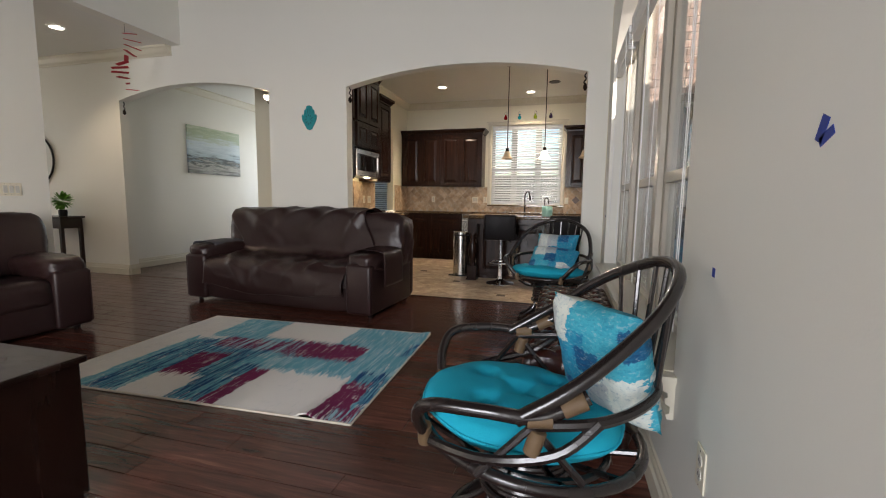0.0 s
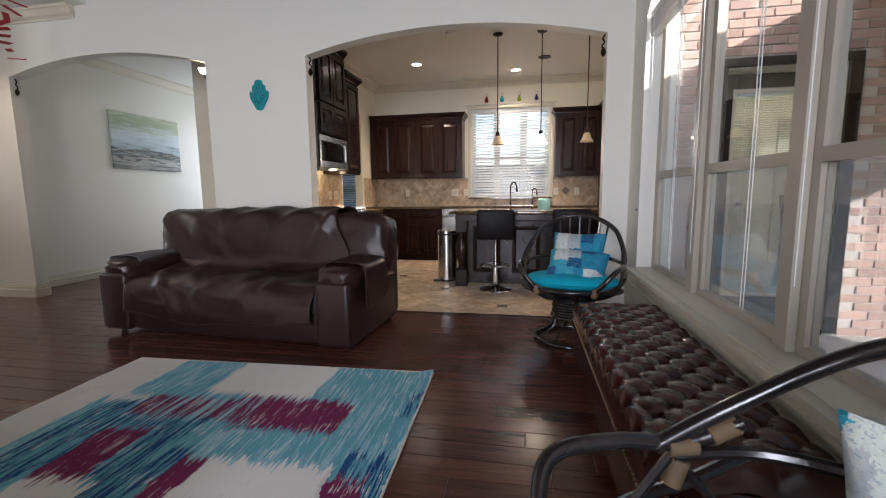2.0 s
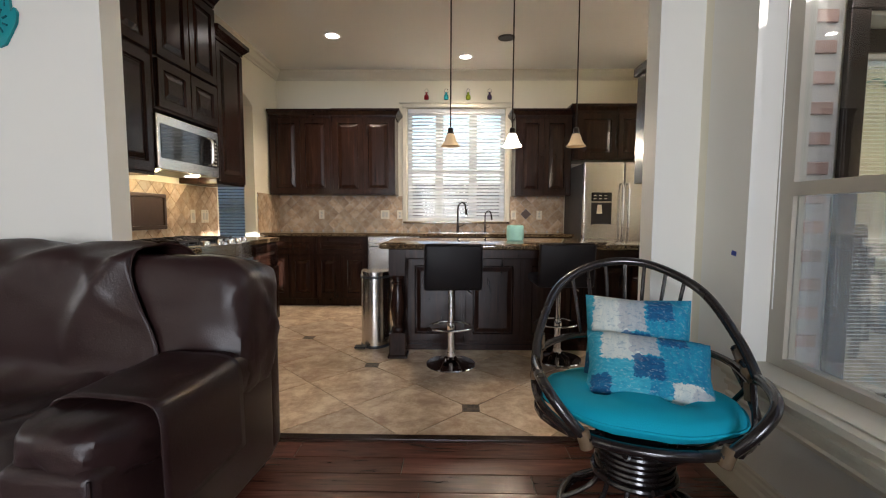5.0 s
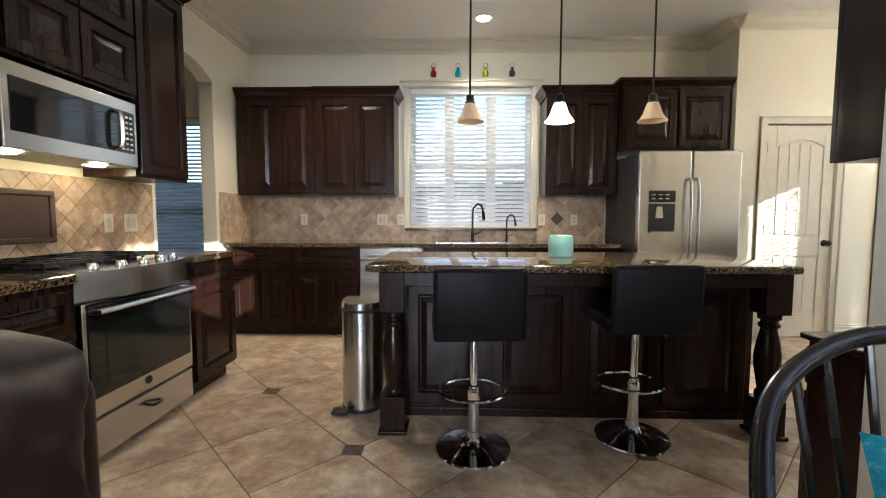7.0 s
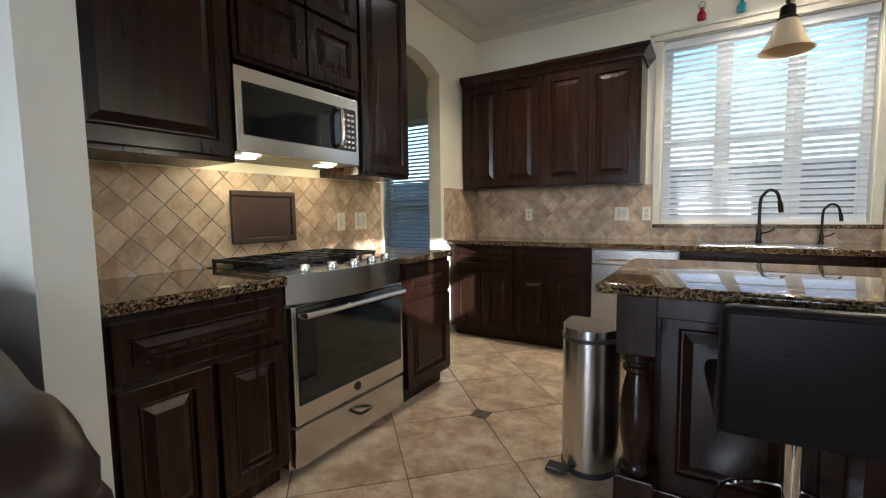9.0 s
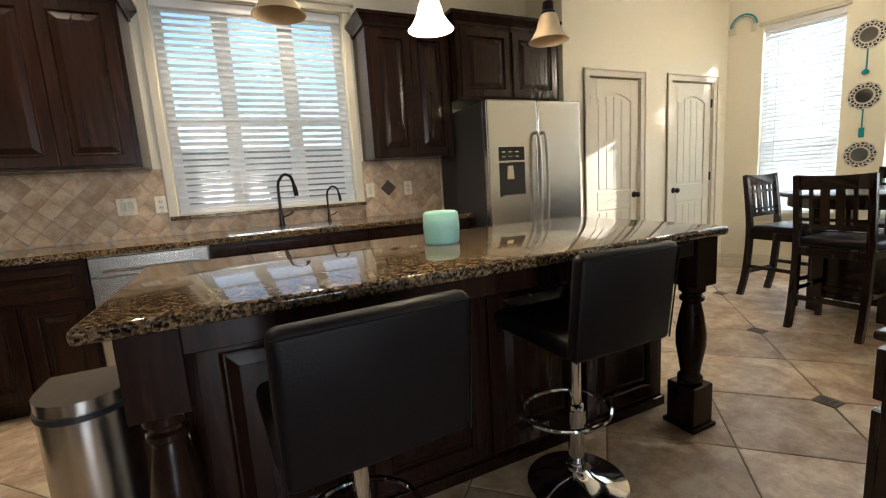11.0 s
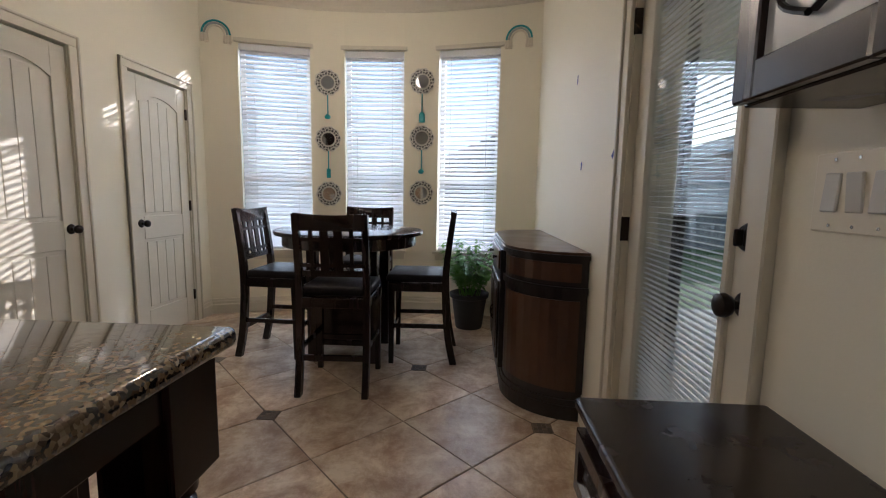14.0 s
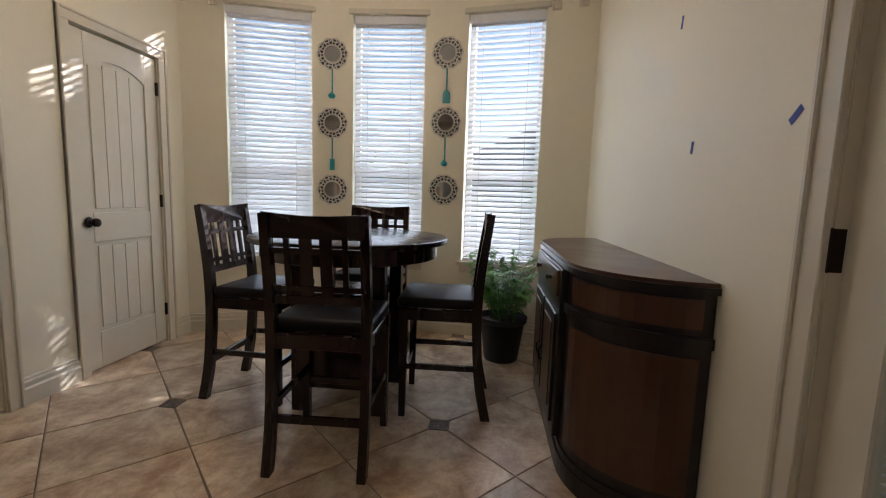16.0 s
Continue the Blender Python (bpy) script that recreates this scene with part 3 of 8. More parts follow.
# ---- windows ----
def sash_window(name, p0, p1, z0, z1, depth, label, rail, split=(), frame_w=0.04, mat=None, screen=False, post=0.025):
    """A window in a wall's opening: frame, meeting rail, mullions and panes, set back by depth from the room face."""
    at, w = plan_frame(p0, p1)
    mat = mat or WHITE
    ob = tagged(new(name), label, "window", "", "structure")

    def bar(nm, u0, u1, v0, v1, d0=0.0, d1=0.045):
        bm = bmesh.new()
        prism(bm, [(u0, v0), (u1, v0), (u1, v1), (u0, v1)], at, depth + d0, depth + d1)
        return part(nm, bm, mat, ob)
    f = frame_w
    bar("window_frame", 0, f, z0, z1)
    bar("window_frame", w - f, w, z0, z1)
    bar("window_frame", f, w - f, z0, z0 + f)
    bar("window_frame", f, w - f, z1 - f, z1)
    for r in rail:
        bar("meeting_rail", f, w - f, r - 0.025, r + 0.025, -0.008, 0.04)
    cols = [f, *[c for s in split for c in (s - post, s + post)], w - f]
    for s in split:
        bar("mullion", s - post, s + post, z0 + f, z1 - f, -0.004, 0.042)
    rows = [z0 + f, *[c for r in rail for c in (r - 0.025, r + 0.025)], z1 - f]
    for a, b in zip(cols[::2], cols[1::2]):
        for c, d in zip(rows[::2], rows[1::2]):
            bm = bmesh.new()
            prism(bm, [(a, c), (b, c), (b, d), (a, d)], at, depth + 0.018, depth + 0.024)
            part("pane", bm, GLASS, ob).visible_shadow = False
    if screen:
        bm = bmesh.new()
        prism(bm, [(f, z0 + f), (w - f, z0 + f), (w - f, rail[0] - 0.02), (f, rail[0] - 0.02)], at, depth + 0.05, depth + 0.052)
        part("insect_screen", bm, SCREEN, ob, "pale fine insect mesh")
    return ob


def blind(name, p0, p1, z0, z1, inset, label, pitch=0.042, tilt=28, slat=0.05, cords=(0.2, 0.8), valance=True, stack=0):
    """A horizontal blind: head rail, separate slats, bottom rail and ladder cords."""
    at, w = plan_frame(p0, p1)
    ob = thing(name, label, "blind", group="window blinds")
    bm = bmesh.new()
    prism(bm, [(0.006, z1 - 0.06), (w - 0.006, z1 - 0.06), (w - 0.006, z1 - 0.002), (0.006, z1 - 0.002)], at, inset - 0.03, inset + 0.03)
    part("head_rail", bm, BLIND, ob)
    a = at(0, 0, 0)
    d = (at(1, 0, 0) - a)
    ang = math.atan2(d.y, d.x)
    bm = bmesh.new()
    box(bm, 0.01, w - 0.01, -slat / 2, slat / 2, -0.0014, 0.0014)
    slat_mesh = mesh_object("slat", bm, BLIND)
    me = slat_mesh.data
    bpy.data.objects.remove(slat_mesh)
    z = z1 - 0.075
    while z > z0 + 0.03:
        o = at(0, z, inset)
        shared("slat", me, ob, Matrix.Translation(o) @ Matrix.Rotation(ang, 4, "Z") @ Matrix.Rotation(radians(tilt + random.uniform(-1.5, 1.5)), 4, "X"))
        z -= pitch
    bm = bmesh.new()
    prism(bm, [(0.008, z0 + 0.002), (w - 0.008, z0 + 0.002), (w - 0.008, z0 + 0.022), (0.008, z0 + 0.022)], at, inset - 0.025, inset + 0.025)
    part("bottom_rail", bm, BLIND, ob)
    for c in cords:
        bm = bmesh.new()
        prism(bm, [(c * w - 0.002, z0 + 0.02), (c * w + 0.002, z0 + 0.02), (c * w + 0.002, z1 - 0.06), (c * w - 0.002, z1 - 0.06)], at, inset - slat / 2 - 0.003, inset - slat / 2 - 0.001)
        part("cord", bm, WHITE, ob)
    return ob


def ledge(name, p0, p1, z, out, thick, label, back=0.08):
    at, w = plan_frame(p0, p1)
    bm = bmesh.new()
    prism(bm, [(-0.03, z - thick), (w + 0.03, z - thick), (w + 0.03, z), (-0.03, z)], at, -out, -0.001)
    prism(bm, [(0.0, z - thick + 0.001), (w, z - thick + 0.001), (w, z + 0.003), (0.0, z + 0.003)], at, -0.001, back)
    prism(bm, [(-0.01, z - thick - 0.06), (w + 0.01, z - thick - 0.06), (w + 0.01, z - thick), (-0.01, z - thick)], at, -out * 0.45, -0.001)
    return structure(name, bm, TRIM, label, "window sill")


sash_window("window_kitchen", (0.585, NY), (-0.73, NY), 1.055, 2.55, 0.10, "white framed window over the kitchen sink", [1.72], [0.43, 0.885], frame_w=0.06, post=0.055)
blind("kitchen_blind", (0.58, NY), (-0.725, NY), 1.06, 2.545, 0.045, "white slatted blind over the sink, half open", cords=(0.05, 0.335, 0.665, 0.95), tilt=-40, pitch=0.0455)
sash_window("window_passage", (-2.75, NY), (-3.75, NY), 0.45, 2.25, 0.10, "white framed window in the passage", [1.3])
blind("passage_blind", (-2.76, NY), (-3.74, NY), 0.46, 2.245, 0.045, "white slatted blind in the passage window", tilt=-30)
for k, i in enumerate((1, 3, 5)):
    a, b = BAY[i], BAY[i + 1]
    sash_window("window_bay_%d" % (k + 1), a, b, *WIN_Z, 0.10, "tall white framed bay window", [1.32])
    blind("bay_blind", a, b, WIN_Z[0] + 0.005, WIN_Z[1] - 0.005, 0.045, "white slatted blind, half open, in a tall bay window", tilt=(-40, -47, -49)[k])
    ledge("window_sill_bay_%d" % (k + 1), a, b, WIN_Z[0], 0.045, 0.03, "cream painted window sill")
    at, w = plan_frame(a, b)
    bm = bmesh.new()
    prism(bm, [(-0.03, WIN_Z[1] - 0.005), (w + 0.03, WIN_Z[1] - 0.005), (w + 0.03, WIN_Z[1] + 0.03), (-0.03, WIN_Z[1] + 0.03)], at, -0.03, -0.001)
    structure("trim_bay_%d" % (k + 1), bm, TRIM, "cream head trim above a bay window", "trim")
for k, (a, b) in enumerate(((2.44, 3.40), (3.40, 4.32), (4.32, 5.2))):
    sash_window("window_living_%d" % (k + 1), (WX, a), (WX, b), 0.495, 2.42 if k != 1 else 2.86, 0.11, "tall beige framed sash window over the bench", [1.245], frame_w=0.085, mat=CASING, screen=True)

# ---- kitchen: cabinets ----
def raised_door(w, h, t=0.02):
    """A raised-panel door standing in the xz plane, front towards -y, its lower left corner at the origin."""
    bm = boxed(0, w, -t, 0, 0, h)
    front = min(bm.faces, key=lambda f: f.calc_center_median().y)
    f = min(0.062, w * 0.2, h * 0.27)
    for inset, depth in ((0.003, 0.0015), (f - 0.006, 0.0), (0.004, 0.003), (0.007, -0.013), (0.006, 0.0), (min(0.034, w * 0.1, h * 0.13), 0.011)):
        bmesh.ops.inset_individual(bm, faces=[front], thickness=inset, depth=depth, use_even_offset=True)
    return bm


def cabinet(name, label, at, turn, w, d, z0, z1, doors, drawers=(), toe=False, crown=0.0, crown_sides=(0.03, 0.03), category="cabinet"):
    """A cabinet unit: local x along its front, y into it. doors: (x0, x1, z0, z1) of raised-panel leaves."""
    ob = thing(name, label, category, (*at, 0), turn, "dark kitchen cabinets")
    bm = boxed(0, w, 0.0, d, z0 + (0.1 if toe else 0), z1, 0.002, 1)
    if toe:
        box(bm, 0.002, w - 0.002, 0.07, d, z0, z0 + 0.1)
    part("body", bm, WOOD, ob)
    for x0, x1, a, b in doors:
        o = part("door", raised_door(x1 - x0 - 0.004, b - a - 0.004), WOOD, ob)
        o.location = (x0 + 0.002, -0.001, a + 0.002)
    for x0, x1, a, b in drawers:
        o = part("drawer", raised_door(x1 - x0 - 0.004, b - a - 0.004), WOOD, ob)
        o.location = (x0 + 0.002, -0.001, a + 0.002)
    if crown:
        l, r = crown_sides
        bm = bmesh.new()
        pr = [(0.0, 0.0), (0.012, 0.0), (0.014, 0.02), (0.03, 0.035), (0.05, 0.06), (0.06, 0.065), (0.06, crown)]
        rings = []
        for o, v in pr:
            s = o / 0.06
            rings.append([bm.verts.new(p) for p in ((-l * s, d, z1 + v), (-l * s, -o, z1 + v), (w + r * s, -o, z1 + v), (w + r * s, d, z1 + v))])
        for a, b in zip(rings, rings[1:]):
            for i in range(3):
                bm.faces.new((a[i], a[i + 1], b[i + 1], b[i]))
        bm.faces.new(rings[-1])
        bm.faces.new(rings[0][::-1])
        part("crown", bm, WOOD, ob)
    return ob


def base_cabinet(at, turn, w, d, drawer_cols=1, door_cols=2, label="dark stained base cabinet with drawer and raised-panel doors under granite"):
    dw, lw = w / drawer_cols, w / door_cols
    return cabinet("base_cabinet", label, at, turn, w, d, 0.0, 0.873,
                   [(i * lw + 0.012, (i + 1) * lw - 0.012, 0.12, 0.64) for i in range(door_cols)],
                   [(i * dw + 0.012, (i + 1) * dw - 0.012, 0.66, 0.85) for i in range(drawer_cols)], toe=True)


# north run
U = "dark stained upper cabinet with raised-panel doors"
cabinet("upper_cabinet", U, (-2.45, 8.96), 0, 0.80, 0.338, 1.39, 2.36, [(0.03, 0.405, 1.41, 2.34), (0.405, 0.78, 1.41, 2.34)], crown=0.09, crown_sides=(0.0, 0.0))
cabinet("upper_cabinet", U, (-1.648, 8.945), 0, 0.80, 0.353, 1.385, 2.36, [(0.02, 0.40, 1.40, 2.34), (0.40, 0.78, 1.40, 2.34)], crown=0.09, crown_sides=(0.0, 0.06))
cabinet("upper_cabinet", U, (0.665, 8.955), 0, 0.70, 0.343, 1.385, 2.36, [(0.03, 0.35, 1.40, 2.34), (0.35, 0.67, 1.40, 2.34)], crown=0.09, crown_sides=(0.06, 0.0))
cabinet("upper_cabinet", "dark stained cabinet over the fridge with two doors", (1.37, 8.84), 0, 1.02, 0.458, 1.82, 2.39, [(0.03, 0.50, 1.84, 2.37), (0.52, 0.99, 1.84, 2.37)], crown=0.09, crown_sides=(0.06, 0.0))
base_cabinet((-2.44, 8.70), 0, 0.64, 0.59)
base_cabinet((-1.798, 8.70), 0, 0.64, 0.59)
base_cabinet((-0.53, 8.70), 0, 1.02, 0.59, 1, 2)
base_cabinet((0.492, 8.70), 0, 0.84, 0.59, 2, 2)

ob = thing("dishwasher", "white dishwasher with a handle built under the granite counter", "dishwasher", (-1.154, 8.70, 0))
part("body", boxed(0.002, 0.618, 0.0, 0.58, 0.1, 0.872, 0.003, 1), surface("dishwasher_enamel", (0.62, 0.62, 0.6), 0.3, vary=0.03, relief=0), ob)
part("door", boxed(0.006, 0.614, -0.022, -0.001, 0.11, 0.75, 0.006), STEEL, ob)
part("control_panel", boxed(0.006, 0.614, -0.022, -0.001, 0.755, 0.87, 0.006), STEEL, ob)
part("handle", tube(bmesh.new(), [(0.08, -0.02, 0.79), (0.08, -0.055, 0.79), (0.54, -0.055, 0.79), (0.54, -0.02, 0.79)], 0.009), STEEL, ob)

# counters
bm = boxed(KX + 0.002, 1.345, 8.662, NY - 0.002, 0.875, 0.915, 0.008)
tagged(mesh_object("worktop", bm, GRANITE), "speckled brown granite worktop along the sink wall", "worktop")
tagged(mesh_object("worktop", boxed(KX + 0.002, -1.84, 7.165, 7.70, 0.875, 0.915, 0.008), GRANITE), "speckled brown granite worktop beside the range", "worktop")
tagged(mesh_object("worktop", boxed(KX + 0.002, -1.84, 5.705, 6.352, 0.875, 0.915, 0.008), GRANITE), "speckled brown granite worktop beside the range", "worktop")

# west run: local x runs towards +y, front to +x
base_cabinet((-1.87, 5.71), 90, 0.635, 0.597, 1, 2)
base_cabinet((-1.87, 7.165), 90, 0.515, 0.597, 1, 1)
WU = "tall dark stained upper cabinet with stacked raised-panel doors"
cabinet("upper_cabinet", WU, (-2.14, 5.71), 90, 0.63, 0.326, 1.40, 2.90, [(0.02, 0.61, 1.42, 2.18), (0.02, 0.61, 2.21, 2.88)], crown=0.1, crown_sides=(0.0, 0.0))
cabinet("upper_cabinet", "dark stained cabinet stack above the microwave", (-2.12, 6.342), 90, 0.776, 0.346, 1.845, 2.83, [(0.015, 0.385, 1.86, 2.18), (0.39, 0.76, 1.86, 2.18), (0.015, 0.385, 2.20, 2.81), (0.39, 0.76, 2.20, 2.81)], crown=0.1, crown_sides=(0.0, 0.0))
cabinet("upper_cabinet", "narrow dark stained upper cabinet beside the microwave", (-2.14, 7.12), 90, 0.50, 0.326, 1.40, 2.62, [(0.02, 0.48, 1.42, 2.60)], crown=0.1, crown_sides=(0.0, 0.06))


def microwave():
    ob = thing("microwave", "stainless over-range microwave with black glass door", "microwave", (-2.13, 6.325, 1.445), 90)
    ob.scale = (1, 1, 0.9)
    part("body", boxed(0, 0.765, 0.0, 0.335, 0, 0.41, 0.004, 1), DARKPLASTIC, ob)
    part("door", boxed(0.0, 0.765, -0.03, -0.001, 0.0, 0.41, 0.006), STEEL, ob)
    part("window", boxed(0.035, 0.615, -0.034, -0.031, 0.085, 0.34, 0.001, 1), BLACKGLASS, ob)
    part("handle", tube(bmesh.new(), curve_pts([(0.595, -0.034, 0.10), (0.595, -0.07, 0.12), (0.595, -0.075, 0.21), (0.595, -0.07, 0.305), (0.595, -0.034, 0.325)], 16), 0.013), STEEL, ob)
    panel = part("control_panel", boxed(0.618, 0.74, -0.034, -0.031, 0.085, 0.34, 0.001, 1), BLACKGLASS, ob)
    key = boxed(-0.010, 0.010, -0.0012, 0, -0.006, 0.006)
    me = mesh_object("button", key, PLASTIC)
    data = me.data
    bpy.data.objects.remove(me)
    for r in range(7):
        for c in range(3):
            shared("button", data, panel, pose(0.648 + 0.032 * c, -0.0342, 0.108 + 0.033 * r))
    part("lamp", boxed(0.08, 0.18, 0.1, 0.15, -0.004, -0.001), LAMP_ON, ob)
    part("lamp", boxed(0.58, 0.68, 0.1, 0.15, -0.004, -0.001), LAMP_ON, ob)
    return ob


microwave()
bulb("range_light", -2.25, 6.5, 1.40, 0.8, (1.0, 0.78, 0.35), 0.04)
bulb("range_light", -2.25, 7.0, 1.40, 0.8, (1.0, 0.78, 0.35), 0.04)


def gas_range():
    ob = thing("gas_range", "stainless slide-in gas range with black grates and glass oven door", "range", (-1.895, 6.362, 0), 90)
    W = 0.796
    part("body", boxed(0, W, 0.0, 0.57, 0.04, 0.90, 0.004, 1), STEEL, ob)
    d = part("oven_door", boxed(0.01, W - 0.01, -0.04, -0.001, 0.245, 0.775, 0.008), STEEL, ob)
    part("glass", boxed(0.035, W - 0.035, -0.044, -0.041, 0.335, 0.772, 0.002, 1), BLACKGLASS, d)
    part("window", boxed(0.13, W - 0.13, -0.0455, -0.0442, 0.40, 0.66, 0.0005, 1), surface("oven_window", (0.012, 0.02, 0.018), 0.1, vary=0.2, relief=0, rough_vary=0.02), d)
    part("handle", tube(bmesh.new(), [(0.05, -0.03, 0.735), (0.05, -0.085, 0.735), (W - 0.05, -0.085, 0.735), (W - 0.05, -0.03, 0.735)], 0.014), STEEL, d)
    part("badge", lathe(bmesh.new(), [(0.02, -0.003), (0.022, 0.0), (0.02, 0.004)], (0, 0, 0), 16), DARKPLASTIC, d).matrix_basis = pose(W / 2, -0.042, 0.30, 90)
    dr = part("drawer", boxed(0.01, W - 0.01, -0.035, -0.001, 0.05, 0.235, 0.008), STEEL, ob)
    part("pull", tube(bmesh.new(), curve_pts([(W / 2 - 0.05, -0.036, 0.19), (W / 2 - 0.02, -0.07, 0.17), (W / 2 + 0.04, -0.07, 0.165), (W / 2 + 0.1, -0.04, 0.15)], 12), 0.008), BRONZE, dr)
    # bowed control front
    bm = bmesh.new()
    pts = [(W * i / 16, -0.02 - 0.085 * math.sin(math.pi * i / 16)) for i in range(17)] + [(W, 0.10), (0, 0.10)]
    prism(bm, pts, lambda u, v, dd: Vector((u, v, dd)), 0.785, 0.915)
    part("control_front", bm, STEEL, ob)
    part("cooktop", boxed(0.0, W, 0.10, 0.57, 0.901, 0.918, 0.004), BLACKGLASS, ob)
    for i in range(5):
        u = 0.12 + 0.14 * i
        k = part("knob", lathe(bmesh.new(), [(0.026, 0.0), (0.026, 0.012), (0.021, 0.032), (0.008, 0.034)], (u, 0.02 - 0.06 * math.sin(math.pi * u / W), 0.916), 16), CHROME, ob, smooth=True)
    for j in range(3):
        bm = bmesh.new()
        x0, x1 = 0.03 + 0.25 * j, 0.265 + 0.25 * j
        for y in (0.14, 0.245, 0.35, 0.455, 0.56):
            box(bm, x0, x1, y - 0.007, y + 0.007, 0.937, 0.953)
        for x in (x0 + 0.007, (x0 + x1) / 2, x1 - 0.007):
            box(bm, x - 0.007, x + 0.007, 0.14, 0.56, 0.9385, 0.9545)
            for y in (0.145, 0.555):
                box(bm, x - 0.006, x + 0.006, y - 0.006, y + 0.006, 0.918, 0.94)
        part("grate", bm, BLACK, ob)
        for y in (0.24, 0.46):
            part("burner", lathe(bmesh.new(), [(0.05, 0.0), (0.05, 0.008), (0.034, 0.012), (0.034, 0.018), (0.0305, 0.02)], ((x0 + x1) / 2, y, 0.918), 16), BLACK, ob)
    return ob


gas_range()


def fridge():
    ob = thing("fridge", "stainless french-door fridge with ice and water dispenser", "fridge", (1.372, 8.43, 0))
    W, H = 0.885, 1.745
    part("body", boxed(0, W, 0.07, 0.82, 0.03, H - 0.01, 0.006), surface("fridge_side", (0.05, 0.05, 0.052), 0.4, 0.6, vary=0.1), ob)
    l = part("door", boxed(0.0, 0.455, 0.0, 0.066, 0.62, H, 0.014, 3), STEEL, ob)
    r = part("door", boxed(0.461, W, 0.0, 0.066, 0.62, H, 0.014, 3), STEEL, ob)
    f = part("freezer_drawer", boxed(0.0, W, 0.0, 0.066, 0.05, 0.61, 0.014, 3), STEEL, ob)
    for p, x in ((l, 0.425), (r, 0.49)):
        part("handle", tube(bmesh.new(), curve_pts([(x, 0.0, 0.80), (x, -0.05, 0.84), (x, -0.065, 1.15), (x, -0.05, 1.46), (x, 0.0, 1.5)], 24), 0.013), STEEL, p, smooth=True)
    part("handle", tube(bmesh.new(), curve_pts([(0.08, 0.0, 0.54), (0.12, -0.05, 0.54), (W / 2, -0.06, 0.54), (W - 0.12, -0.05, 0.54), (W - 0.08, 0.0, 0.54)], 24), 0.013), STEEL, f, smooth=True)
    part("control_panel", boxed(0.09, 0.32, -0.004, -0.0005, 1.30, 1.40, 0.002, 1), BLACKGLASS, l)
    for k in range(6):
        part("key", boxed(0.115 + 0.06 * (k % 3), 0.145 + 0.06 * (k % 3), -0.0052, -0.0042, 1.325 + 0.035 * (k // 3), 1.333 + 0.035 * (k // 3)), PLASTIC, l)
    part("dispenser", boxed(0.09, 0.32, -0.004, -0.0005, 1.03, 1.285, 0.002, 1), DARKPLASTIC, l)
    bm = bmesh.new()
    prism(bm, [(0.15, 1.16), (0.21, 1.16), (0.20, 1.26), (0.16, 1.26)], lambda u, v, d: Vector((u, d, v)), -0.02, -0.0045)
    part("paddle", bm, PLASTIC, l, "pale dispenser paddle")
    part("drip_tray", boxed(0.10, 0.31, -0.02, -0.0045, 1.03, 1.042, 0.002, 1), STEEL, l)
    return ob


fridge()

# ---- island ----
ISLAND = (-0.70, 1.515, 6.76, 7.68)


def island():
    x0, x1, y0, y1 = ISLAND
    ob = thing("kitchen_island", "dark stained kitchen island with turned corner legs", "island")
    bx0, bx1, by0 = -0.55, 1.46, 7.035
    part("body", boxed(bx0, bx1, by0, y1 - 0.06, 0.0, 0.873, 0.003, 1), WOOD, ob)
    part("plinth", boxed(bx0 - 0.012, bx1 + 0.012, by0 - 0.014, y1 - 0.05, 0.0, 0.05, 0.005), WOOD, ob)
    part("rail", boxed(bx0 - 0.06, bx1 + 0.03, 6.80, by0 - 0.001, 0.80, 0.872, 0.003, 1), WOOD, ob)
    n, w = 4, (bx1 - bx0 - 0.06) / 4
    for i in range(n):
        o = part("panel", raised_door(w - 0.03, 0.70, 0.018), WOOD, ob)
        o.location = (bx0 + 0.045 + i * w, by0 - 0.001, 0.08)
    prof = [(0.045, 0.20), (0.052, 0.215), (0.052, 0.235), (0.04, 0.25), (0.047, 0.30), (0.061, 0.38), (0.062, 0.44), (0.05, 0.52), (0.04, 0.565), (0.037, 0.58), (0.05, 0.59), (0.05, 0.605), (0.04, 0.612), (0.04, 0.622), (0.054, 0.632), (0.054, 0.655), (0.045, 0.665)]
    for lx in (-0.565, 1.42):
        leg = part("leg", boxed(lx - 0.066, lx + 0.066, 6.79, 6.922, 0.66, 0.873, 0.004), WOOD, ob)
        part("turning", lathe(bmesh.new(), prof, (lx, 6.856, 0.0), 24), WOOD, leg, smooth=True)
        part("foot", boxed(lx - 0.066, lx + 0.066, 6.79, 6.922, 0.02, 0.205, 0.006), WOOD, leg)
        part("shoe", boxed(lx - 0.078, lx + 0.078, 6.778, 6.934, 0.0, 0.022, 0.005), WOOD, leg)
    return ob


island()
x0, x1, y0, y1 = ISLAND
bm = boxed(x0, x1, y0, y1, 0.875, 0.915, 0.014, 3)
tagged(mesh_object("island_worktop", bm, GRANITE, True), "polished speckled brown granite island worktop", "worktop")


